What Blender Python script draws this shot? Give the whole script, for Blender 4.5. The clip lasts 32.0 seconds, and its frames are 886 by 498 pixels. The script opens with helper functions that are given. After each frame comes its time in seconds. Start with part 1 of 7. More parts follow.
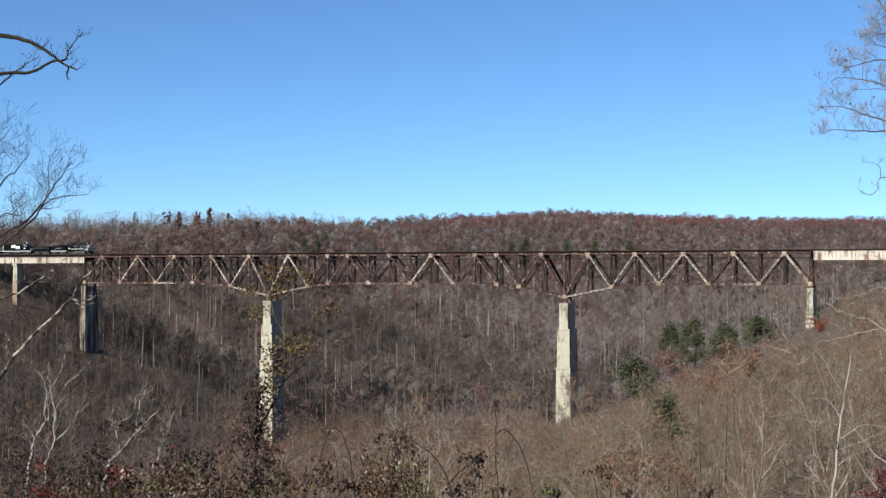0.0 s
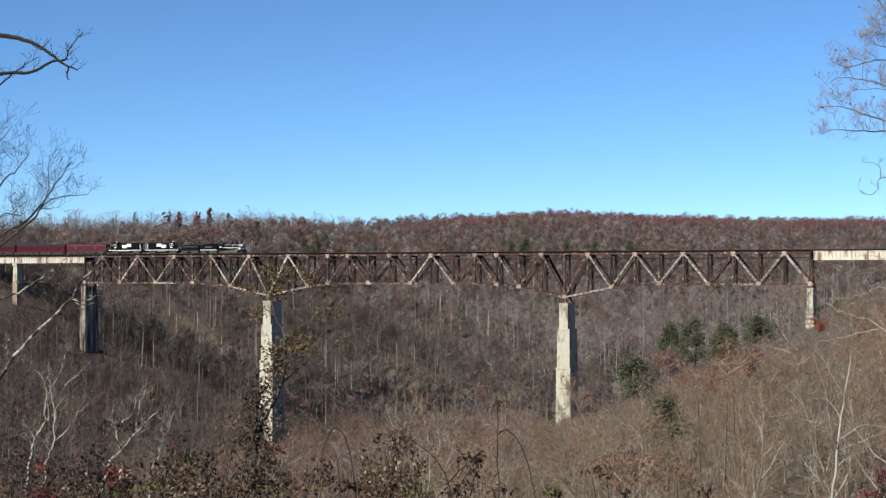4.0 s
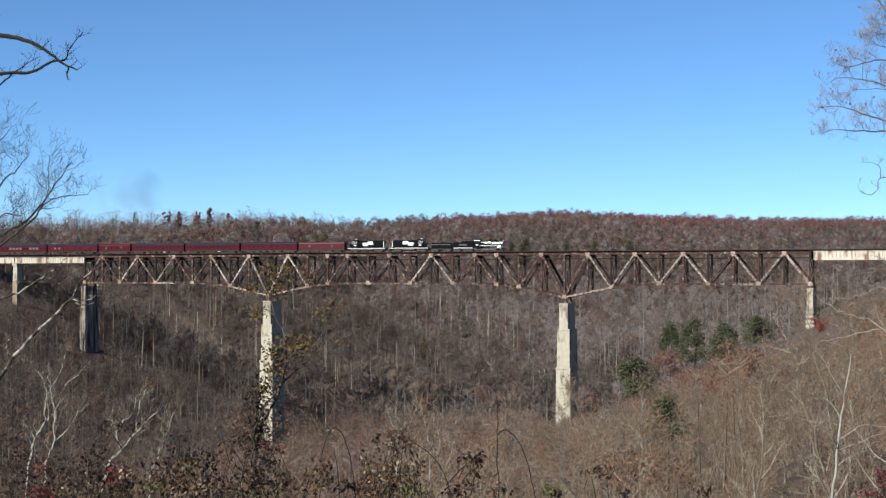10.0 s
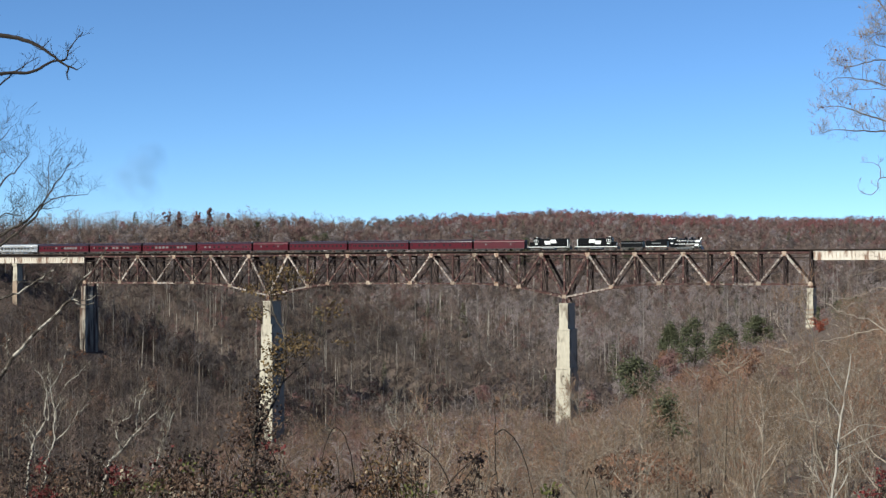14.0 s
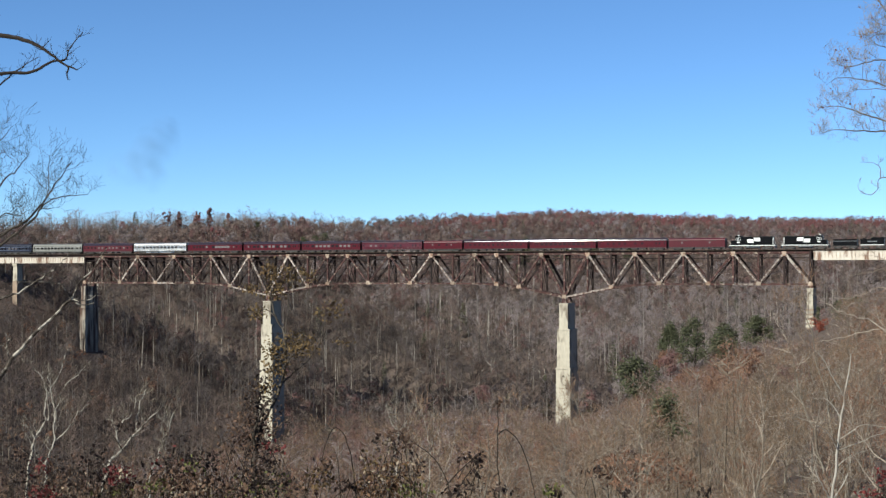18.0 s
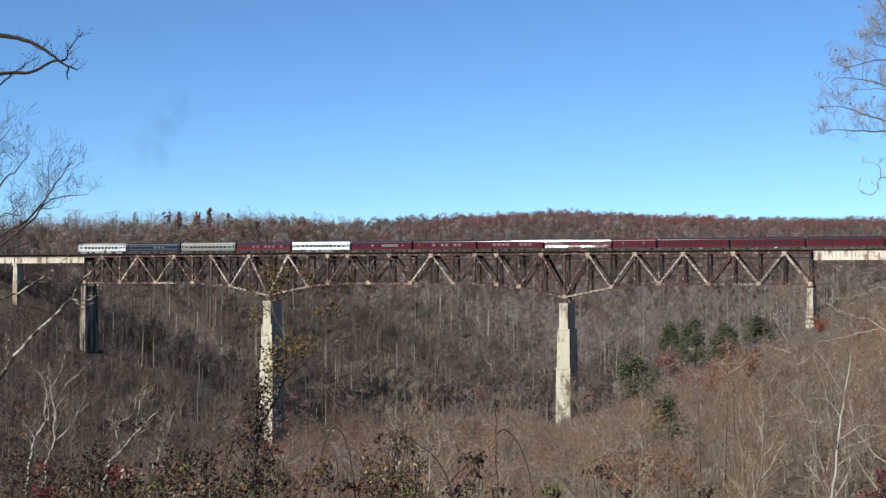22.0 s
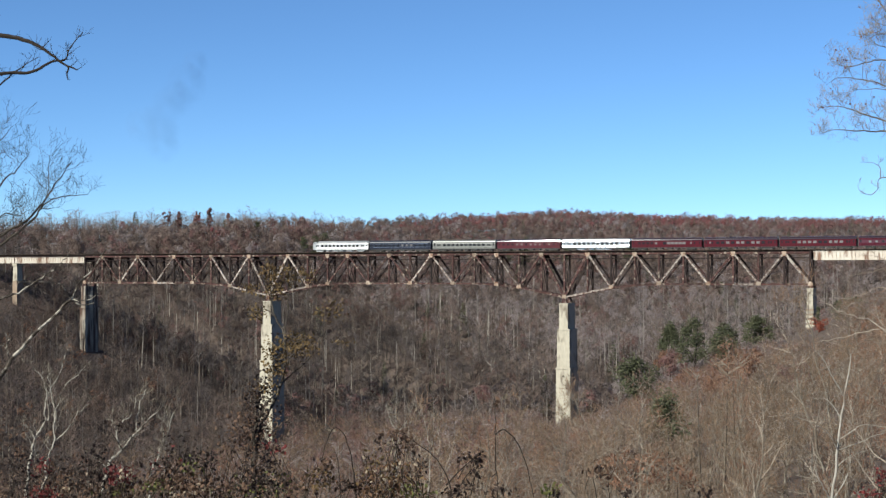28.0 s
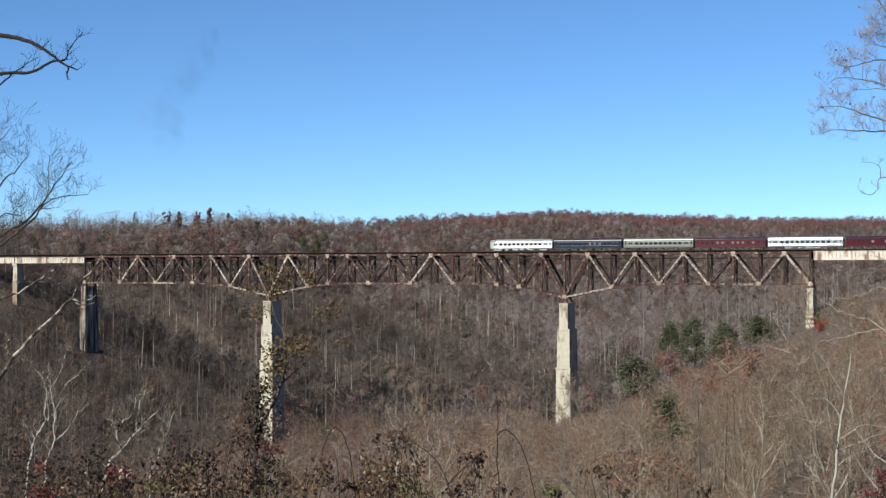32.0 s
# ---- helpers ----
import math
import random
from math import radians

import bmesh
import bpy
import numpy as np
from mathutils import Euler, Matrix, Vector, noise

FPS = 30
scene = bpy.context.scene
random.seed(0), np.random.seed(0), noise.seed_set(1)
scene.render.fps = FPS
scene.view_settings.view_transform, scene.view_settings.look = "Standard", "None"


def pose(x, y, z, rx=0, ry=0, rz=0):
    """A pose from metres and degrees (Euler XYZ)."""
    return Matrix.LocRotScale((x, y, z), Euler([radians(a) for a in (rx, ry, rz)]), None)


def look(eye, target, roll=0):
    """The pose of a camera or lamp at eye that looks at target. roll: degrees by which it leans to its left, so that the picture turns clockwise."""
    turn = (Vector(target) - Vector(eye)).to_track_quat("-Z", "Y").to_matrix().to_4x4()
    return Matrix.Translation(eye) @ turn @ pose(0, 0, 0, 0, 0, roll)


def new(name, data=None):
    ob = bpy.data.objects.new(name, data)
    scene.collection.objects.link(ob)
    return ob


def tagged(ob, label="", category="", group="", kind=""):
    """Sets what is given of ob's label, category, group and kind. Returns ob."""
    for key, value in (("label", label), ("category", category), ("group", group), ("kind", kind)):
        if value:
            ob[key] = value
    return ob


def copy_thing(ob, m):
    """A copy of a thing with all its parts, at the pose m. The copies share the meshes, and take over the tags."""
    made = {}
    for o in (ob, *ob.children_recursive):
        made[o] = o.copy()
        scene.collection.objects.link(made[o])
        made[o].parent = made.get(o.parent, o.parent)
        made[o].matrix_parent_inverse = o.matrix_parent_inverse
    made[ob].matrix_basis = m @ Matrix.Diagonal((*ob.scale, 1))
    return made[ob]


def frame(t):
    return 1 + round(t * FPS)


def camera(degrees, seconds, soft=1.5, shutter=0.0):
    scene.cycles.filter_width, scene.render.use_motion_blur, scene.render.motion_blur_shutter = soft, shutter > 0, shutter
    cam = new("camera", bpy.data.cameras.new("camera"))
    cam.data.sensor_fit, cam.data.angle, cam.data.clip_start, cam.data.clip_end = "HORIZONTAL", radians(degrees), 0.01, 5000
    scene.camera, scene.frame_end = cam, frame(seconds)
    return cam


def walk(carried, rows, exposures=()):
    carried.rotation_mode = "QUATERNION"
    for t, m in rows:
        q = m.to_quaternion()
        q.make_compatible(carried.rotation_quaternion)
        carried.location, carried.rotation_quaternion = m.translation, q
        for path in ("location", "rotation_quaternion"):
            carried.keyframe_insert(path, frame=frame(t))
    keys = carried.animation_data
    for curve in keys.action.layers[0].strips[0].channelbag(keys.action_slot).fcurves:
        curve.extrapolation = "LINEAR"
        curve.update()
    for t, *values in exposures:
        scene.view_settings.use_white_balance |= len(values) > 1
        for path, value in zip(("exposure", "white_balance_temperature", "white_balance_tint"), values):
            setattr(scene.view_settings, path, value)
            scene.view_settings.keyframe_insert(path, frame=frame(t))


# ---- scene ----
# ---------------------------------------------------------------- camera
EYE = Vector((0.0, 0.0, 81.0))
cam = camera(32.96, 32.0, soft=1.4)
VIEW = look(EYE, EYE + Vector((0, 1000, 17.4)))
walk(cam, [(0.0, VIEW), (32.0, VIEW)], [(0.0, 1.05, 6120, 2), (32.0, 1.05, 6120, 2)])

# ---------------------------------------------------------------- sky, sun, exposure
SUN_EL, SUN_AZ = radians(31), radians(225)      # azimuth clockwise from +y: behind the camera, to its left
world = bpy.data.worlds.new("sky")
scene.world = world
world.use_nodes = True
wn = world.node_tree.nodes
sky = wn.new("ShaderNodeTexSky")
sky.sky_type = 'NISHITA'
sky.sun_disc = False
sky.sun_elevation, sky.sun_rotation = SUN_EL, SUN_AZ
sky.altitude, sky.air_density, sky.dust_density, sky.ozone_density = 4200, 1.0, 0.0, 5.9
wn["Background"].inputs[1].default_value = 0.066
world.node_tree.links.new(sky.outputs[0], wn["Background"].inputs[0])
sun = new("sun", bpy.data.lights.new("sun", 'SUN'))
sun.data.energy, sun.data.angle, sun.data.color = 5.0, radians(0.53), (1.0, 0.93, 0.82)
SUN_DIR = Vector((math.sin(SUN_AZ) * math.cos(SUN_EL), math.cos(SUN_AZ) * math.cos(SUN_EL), math.sin(SUN_EL)))
sun.matrix_world = look(SUN_DIR * 500, (0, 0, 0))


# ---------------------------------------------------------------- materials
def mat(name, c1, c2, scale=3.0, rough=0.8, metal=0.0, c3=None, fine=30.0, bump=0.15, per_object=0.0, per_island=0.0, spec=0.4, mid=0.5, wide=0.25, translucent=0.0, stretch=(1, 1, 1), rvar=0.12):
    """Two colours mixed by a coarse noise, broken up by a fine one, a third colour in patches, relief and uneven gloss."""
    m = bpy.data.materials.new(name)
    m.use_nodes = True
    nt = m.node_tree
    n, l = nt.nodes, nt.links
    b = n["Principled BSDF"]
    geo = n.new("ShaderNodeNewGeometry")
    tc = n.new("ShaderNodeTexCoord")
    mp = n.new("ShaderNodeMapping")
    mp.inputs["Scale"].default_value = stretch
    l.new(tc.outputs["Object"], mp.inputs[0])

    def nz(s, detail, off=0.0):
        t = n.new("ShaderNodeTexNoise")
        t.inputs["Scale"].default_value, t.inputs["Detail"].default_value = s, detail
        if off:
            t.noise_dimensions = '4D'
            t.inputs["W"].default_value = off
        l.new(mp.outputs[0], t.inputs["Vector"])
        return t.outputs["Fac"]

    def rng(sock, a, z):
        r = n.new("ShaderNodeMapRange")
        r.inputs[1].default_value, r.inputs[2].default_value = a, z
        l.new(sock, r.inputs[0])
        return r.outputs[0]

    def mix(fac, a, z, mode='MIX'):
        x = n.new("ShaderNodeMix")
        x.data_type, x.blend_type = 'RGBA', mode
        for sock, val in ((x.inputs[0], fac), (x.inputs[6], a), (x.inputs[7], z)):
            if isinstance(val, bpy.types.NodeSocket):
                l.new(val, sock)
            elif isinstance(val, tuple):
                sock.default_value = (*val, 1)
            else:
                sock.default_value = val
        return x.outputs[2]

    coarse, grain = nz(scale, 4), nz(fine, 3, 3.1)
    col = mix(rng(coarse, mid - wide, mid + wide), c1, c2)
    if c3:
        col = mix(rng(nz(scale * 1.7, 5, 7.7), 0.54, 0.64), col, c3)
    g = n.new("ShaderNodeMapRange")
    g.inputs[3].default_value, g.inputs[4].default_value = 0.72, 1.22
    l.new(grain, g.inputs[0])
    hsv = n.new("ShaderNodeHueSaturation")
    l.new(g.outputs[0], hsv.inputs["Value"])
    l.new(col, hsv.inputs["Color"])
    col = hsv.outputs[0]
    if per_object or per_island:
        src = n.new("ShaderNodeObjectInfo").outputs["Random"] if per_object else geo.outputs["Random Per Island"]
        amount = per_object or per_island
        r = n.new("ShaderNodeMapRange")
        r.inputs[3].default_value, r.inputs[4].default_value = 1 - amount, 1 + amount
        l.new(src, r.inputs[0])
        h2 = n.new("ShaderNodeHueSaturation")
        l.new(r.outputs[0], h2.inputs["Value"])
        l.new(col, h2.inputs["Color"])
        col = h2.outputs[0]
    l.new(col, b.inputs["Base Color"])
    rr = n.new("ShaderNodeMapRange")
    rr.inputs[3].default_value, rr.inputs[4].default_value = max(0.02, rough - rvar), min(1.0, rough + rvar)
    l.new(coarse, rr.inputs[0])
    l.new(rr.outputs[0], b.inputs["Roughness"])
    b.inputs["Metallic"].default_value = metal
    b.inputs["Specular IOR Level"].default_value = spec
    if bump:
        bp = n.new("ShaderNodeBump")
        bp.inputs["Strength"].default_value, bp.inputs["Distance"].default_value = bump, 0.05
        l.new(grain, bp.inputs["Height"])
        l.new(bp.outputs[0], b.inputs["Normal"])
    if translucent:
        tr = n.new("ShaderNodeBsdfTranslucent")
        l.new(col, tr.inputs[0])
        ms = n.new("ShaderNodeMixShader")
        ms.inputs[0].default_value = translucent
        l.new(b.outputs[0], ms.inputs[1])
        l.new(tr.outputs[0], ms.inputs[2])
        l.new(ms.outputs[0], n["Material Output"].inputs[0])
    return m


M = dict(
    litter=mat("leaf_litter", (0.062, 0.046, 0.038), (0.096, 0.073, 0.061), 0.06, 0.95, c3=(0.042, 0.031, 0.026), fine=0.9, bump=0.6, spec=0.1),
    rust=mat("rusted_steel", (0.0234, 0.0135, 0.0131), (0.0594, 0.0252, 0.0216), 0.6, 0.85, c3=(0.171, 0.1395, 0.1125), fine=2.2, bump=0.3, per_object=0.3, spec=0.2),
    rust_pale=mat("weathered_paint", (0.261, 0.225, 0.198), (0.0675, 0.036, 0.0288), 1.0, 0.8, c3=(0.0405, 0.0207, 0.0162), mid=0.53, wide=0.09, fine=2.2, bump=0.3, per_object=0.3, spec=0.2),
    # dark steel; on the far and inner members its darkness stands for shade
    rust_dark=mat("dark_and_shaded_steel", (0.0108, 0.0081, 0.0077), (0.0252, 0.0144, 0.0126), 0.6, 0.85, fine=3, bump=0.3, per_object=0.25, spec=0.2),
    gusset=mat("pale_gusset_paint", (0.27, 0.225, 0.18), (0.135, 0.081, 0.0558), 0.9, 0.8, c3=(0.1053, 0.0531, 0.0315), fine=3, bump=0.2, per_object=0.35, spec=0.2),
    concrete=mat("weathered_concrete", (0.3483, 0.3168, 0.2583), (0.2637, 0.2349, 0.1845), 0.22, 0.92, c3=(0.1314, 0.108, 0.0837), fine=1.6, bump=0.35, spec=0.2, stretch=(1, 1, 0.35)),
    concrete_streaked=mat("rust_streaked_concrete", (0.306, 0.2754, 0.2295), (0.0648, 0.0387, 0.0288), 0.5, 0.92, c3=(0.0459, 0.0342, 0.0288), fine=1.6, bump=0.35, spec=0.2, stretch=(1, 1, 0.12), mid=0.5, wide=0.12),
    concrete_dirty=mat("stained_concrete", (0.1584, 0.0999, 0.0684), (0.2322, 0.1899, 0.1476), 0.3, 0.92, fine=1.6, bump=0.35, spec=0.2),
    girder=mat("cream_girder_paint", (0.4356, 0.396, 0.3429), (0.3429, 0.2907, 0.2376), 0.3, 0.75, c3=(0.1368, 0.0792, 0.0531), fine=1.5, bump=0.2, spec=0.3, stretch=(1, 1, 0.3)),
    tie=mat("creosoted_timber", (0.0234, 0.018, 0.0144), (0.0477, 0.0342, 0.0261), 1.2, 0.9, fine=6, bump=0.4, spec=0.15),
    rail=mat("rail_steel", (0.0684, 0.045, 0.0342), (0.1053, 0.0792, 0.0639), 1.0, 0.6, 0.5, fine=8, bump=0.1),
)


# ---------------------------------------------------------------- mesh tools
class G:
    """Collects vertices and faces of one mesh."""

    def __init__(self):
        self.v, self.f = [], []

    def add(self, vs, fs):
        o = len(self.v)
        self.v.extend(tuple(p) for p in vs)
        self.f.extend(tuple(i + o for i in q) for q in fs)
        return self

    def box(self, x0, x1, y0, y1, z0, z1):
        return self.add([(x, y, z) for x in (x0, x1) for y in (y0, y1) for z in (z0, z1)],
                        [(0, 1, 3, 2), (4, 6, 7, 5), (0, 4, 5, 1), (2, 3, 7, 6), (0, 2, 6, 4), (1, 5, 7, 3)])

    def frustum(self, x0, x1, y0, y1, z0, z1, ix, iy):
        """A box whose top is drawn in by ix and iy at each side."""
        return self.add([(x0, y0, z0), (x0 + ix, y0 + iy, z1), (x0, y1, z0), (x0 + ix, y1 - iy, z1), (x1, y0, z0), (x1 - ix, y0 + iy, z1), (x1, y1, z0), (x1 - ix, y1 - iy, z1)],
                        [(0, 1, 3, 2), (4, 6, 7, 5), (0, 4, 5, 1), (2, 3, 7, 6), (0, 2, 6, 4), (1, 5, 7, 3)])

    def beam(self, p, q, w, h, up=(0, 1, 0)):
        """A box from p to q, w wide along up and h across."""
        p, q, up = Vector(p), Vector(q), Vector(up)
        d = (q - p).normalized()
        a = (up - d * up.dot(d)).normalized() * (w / 2)
        b = d.cross(a).normalized() * (h / 2)
        vs = [p - a - b, p - a + b, p + a + b, p + a - b, q - a - b, q - a + b, q + a + b, q + a - b]
        return self.add(vs, [(0, 3, 2, 1), (4, 5, 6, 7), (0, 1, 5, 4), (1, 2, 6, 5), (2, 3, 7, 6), (3, 0, 4, 7)])

    def tube(self, pts, radii, n=6, caps=True):
        pts = [Vector(p) for p in pts]
        rings = []
        for i, p in enumerate(pts):
            d = (pts[min(i + 1, len(pts) - 1)] - pts[max(i - 1, 0)]).normalized()
            side = d.cross(Vector((0, 0, 1)) if abs(d.z) < 0.9 else Vector((1, 0, 0))).normalized()
            up = side.cross(d)
            r = radii[i]
            rings.append([p + side * (r * math.cos(2 * math.pi * k / n)) + up * (r * math.sin(2 * math.pi * k / n)) for k in range(n)])
        o = len(self.v)
        for ring in rings:
            self.v.extend(tuple(p) for p in ring)
        for i in range(len(rings) - 1):
            for k in range(n):
                a, b = o + i * n + k, o + i * n + (k + 1) % n
                self.f.append((a, b, b + n, a + n))
        if caps:
            e = len(self.v)
            self.v.extend(tuple(p) for p in rings[0])
            self.v.extend(tuple(p) for p in rings[-1])
            self.f.append(tuple(e + k for k in range(n))[::-1])
            self.f.append(tuple(e + n + k for k in range(n)))
        return self

    def cyl(self, p, q, r, n=12, r2=None):
        return self.tube([p, q], [r, r if r2 is None else r2], n)

    def prism(self, profile, x0, x1):
        """A closed profile of (y, z) drawn along x."""
        k = len(profile)
        vs = [(x0, y, z) for y, z in profile] + [(x1, y, z) for y, z in profile]
        fs = [(i, (i + 1) % k, (i + 1) % k + k, i + k) for i in range(k)] + [tuple(range(2 * k, 3 * k))[::-1], tuple(range(3 * k, 4 * k))]
        return self.add(vs + vs, fs)

    def prism_y(self, profile, y0, y1):
        """A closed profile of (x, z) drawn along y."""
        k = len(profile)
        vs = [(x, y0, z) for x, z in profile] + [(x, y1, z) for x, z in profile]
        fs = [(i, (i + 1) % k, (i + 1) % k + k, i + k) for i in range(k)] + [tuple(range(k))[::-1], tuple(range(k, 2 * k))]
        return self.add(vs, fs)

    def mesh(self, name, material, smooth=False):
        me = bpy.data.meshes.new(name)
        me.from_pydata(self.v, [], self.f)
        bm = bmesh.new()
        bm.from_mesh(me)
        if not smooth:
            bmesh.ops.remove_doubles(bm, verts=bm.verts, dist=1e-5)
        bmesh.ops.recalc_face_normals(bm, faces=bm.faces)
        bm.to_mesh(me)
        bm.free()
        me.materials.append(material)
        if smooth:
            for f in me.polygons:
                f.use_smooth = len(f.vertices) == 4
        return me


def part(name, g, material, parent, label="", smooth=False, at=None):
    me = g if isinstance(g, bpy.types.Mesh) else g.mesh(name, material, smooth)
    ob = new(name, me)
    ob.parent = parent
    if at is not None:
        ob.location = at
    if label:
        tagged(ob, label)
    return ob


def soup(name, verts, tris, material, slots=None, extra=()):
    """A mesh from arrays of vertices and triangles."""
    me = bpy.data.meshes.new(name)
    nv, nt = len(verts), len(tris)
    me.vertices.add(nv)
    me.vertices.foreach_set("co", np.asarray(verts, np.float32).ravel())
    me.loops.add(nt * 3)
    me.loops.foreach_set("vertex_index", np.asarray(tris, np.int32).ravel())
    me.polygons.add(nt)
    me.polygons.foreach_set("loop_start", np.arange(0, nt * 3, 3, dtype=np.int32))
    me.materials.append(material)
    for e in extra:
        me.materials.append(e)
    if slots is not None:
        me.polygons.foreach_set("material_index", np.asarray(slots, np.int32))
    me.update(calc_edges=True)
    return me


# ---------------------------------------------------------------- the ground
LINE = -23.196                                  # the railway's heading, degrees
CO, SI = math.cos(radians(LINE)), math.sin(radians(LINE))
MID = 565.85                                    # distance to the near truss straight ahead


def sstep(a, b, x):
    t = np.clip((x - a) / (b - a), 0, 1)
    return t * t * (3 - 2 * t)


def along(x, y):
    """Distance along the railway and across it (away from the camera)."""
    return x * CO + (y - MID) * SI, -x * SI + (y - MID) * CO


def wav(x, y, k, seed):
    return np.sin(x * k + seed) * np.cos(y * k * 0.83 + seed * 1.7) + 0.5 * np.sin(x * k * 2.1 + y * k * 1.3 + seed * 2.3)


def terrain(x, y):
    x, y = np.asarray(x, float), np.asarray(y, float)
    s, n = along(x, y)
    shift = (45 * sstep(0, -220, n) + 22 * sstep(-250, -420, n)) * sstep(0, 60, s)
    prof = np.interp(s - shift,
                     [-900, -300, -235, -205, -164, -110, -75, -13, 48, 90, 137, 175, 230, 400, 900],
                     [130, 104, 88, 70, 49, 27, 13, 11, 22, 40, 63, 80, 91, 100, 112])
    gone = sstep(15, 160, n)
    prof = prof * (1 - gone) + 14 * gone
    far = np.maximum(y, 1.0)
    a = np.clip(x / far, -0.6, 0.6)
    ridge = np.interp(a, [-0.6, -0.3, -0.12, -0.04, 0.08, 0.3, 0.6], [900, 960, 1050, 1250, 1500, 1500, 1500])
    up = np.interp(a, [-0.6, -0.3, -0.2, -0.12, -0.05, 0.03, 0.08, 0.14, 0.22, 0.3, 0.6],
                   [0.036, 0.035, 0.036, 0.0365, 0.0345, 0.039, 0.0425, 0.039, 0.037, 0.037, 0.04])
    top = 81 + up * ridge - 14
    foot = (MID - x * 0.4) + 55
    t = np.clip((y - foot) / (ridge - foot), 0, 1)
    hill = 16 + (top - 16) * (1 - (1 - t) ** 1.55) + (4 * wav(x, y, 0.011, 1.0) + 4.5 * wav(x, y, 0.085, 3.0) * sstep(1150, 900, y)) * np.sin(np.pi * t)
    hill = hill - np.maximum(y - ridge - 170, 0) * 0.06
    hill = np.maximum(hill, 40 * sstep(1500, 2300, y))
    behind = sstep(10, 140, n)
    z = np.where(behind > 0, np.maximum(prof, hill * behind), prof)
    z = z + 0.8 * wav(x, y, 0.045, 2.0) + 0.35 * wav(x, y, 0.17, 4.0)
    # the brow on which the camera stands
    d = np.hypot(x, y)
    brow = 79.3 - 0.1 * np.maximum(y - 1.5, 0) - 0.36 * np.maximum(y - 15, 0) + 0.02 * x
    k = sstep(75, 22, d)
    return z * (1 - k) + brow * k


def ground_grid():
    gx = np.concatenate([np.linspace(-4500, -700, 20)[:-1], np.linspace(-700, -60, 72)[:-1], np.linspace(-60, 60, 61), np.linspace(60, 700, 72)[1:], np.linspace(700, 4500, 20)[1:]])
    gy = np.concatenate([np.linspace(-1500, -40, 14)[:-1], np.linspace(-40, 90, 60), np.linspace(90, 800, 110)[1:], np.linspace(800, 1600, 70)[1:], np.linspace(1600, 4800, 20)[1:]])
    xx, yy = np.meshgrid(gx, gy)
    v = np.stack([xx, yy, terrain(xx, yy)], -1).reshape(-1, 3)
    w, h = len(gx), len(gy)
    i = (np.arange(h - 1)[:, None] * w + np.arange(w - 1)).ravel()
    tris = np.concatenate([np.stack([i, i + 1, i + w + 1], -1), np.stack([i, i + w + 1, i + w], -1)])
    me = soup("ground", v, tris, M["litter"])
    me.shade_smooth()
    return tagged(new("ground", me), "valley ground covered in brown fallen leaves", "ground", kind="structure")


ground_grid()
# ---------------------------------------------------------------- the viaduct
PANEL, S0 = 8.84, -163.9                        # truss panel, and the first bearing along the line
WIDE = 6.0                                      # from truss to truss
TOP, FLAT = 88.75, 77.8                         # chord levels
BRIDGE = pose(0, MID, 0, 0, 0, LINE)


def node_s(i):
    return S0 + PANEL * i


def low(i):
    k = min(abs(i - 10), abs(i - 24))
    return np.interp(k, [0, 1, 2, 3, 4], [72.9, 74.75, 76.45, 77.45, FLAT])


viaduct = new("railway_viaduct")
viaduct.matrix_world = BRIDGE
tagged(viaduct, "rusted steel cantilever deck truss railway viaduct", "bridge")


def laced(p, q, deep, across, plate=0.10):
    """A built-up member: two side plates, cover battens between them."""
    p, q = Vector(p), Vector(q)
    d = (q - p)
    ln = d.length
    d.normalize()
    out = Vector((0, 1, 0))
    g = G()
    for sgn in (-1, 1):
        o = out * (sgn * (across / 2 - plate / 2))
        g.beam(p + o, q + o, plate, deep)
    k = max(2, int(ln / 1.15))
    side = d.cross(out)
    for j in range(k):
        for sgn in (-1, 1):
            a = p + d * (ln * (j + 0.06) / k) + side * (sgn * (deep / 2 - 0.04))
            b = p + d * (ln * (j + 0.94) / k) + side * (sgn * (deep / 2 - 0.04))
            o = out * (across / 2 - plate)
            g.beam(a - o * (1 if j % 2 else -1), b + o * (1 if j % 2 else -1), 0.12, 0.05, up=side)
    return g


def boxed(p, q, deep, across):
    """A chord: a web box with flange plates standing proud."""
    p, q = Vector(p), Vector(q)
    d = (q - p).normalized()
    side = d.cross(Vector((0, 1, 0)))
    g = G()
    g.beam(p, q, across * 0.72, deep)
    for sgn in (-1, 1):
        o = side * (sgn * (deep / 2 - 0.03))
        g.beam(p + o, q + o, across, 0.07)
    return g


TOP_DIAG = [1, 3, 5, 7, 9, 11, 13, 14, 16, 18, 20, 21, 23, 25, 27, 29, 31, 33]
BOT_DIAG = [0, 2, 4, 6, 8, 10, 12, 13, 15, 17, 19, 21, 22, 24, 26, 28, 30, 32, 34]
DIAGONALS = []
for i in TOP_DIAG:
    for j in (i - 1, i + 1):
        if j in BOT_DIAG:
            DIAGONALS.append((i, j))

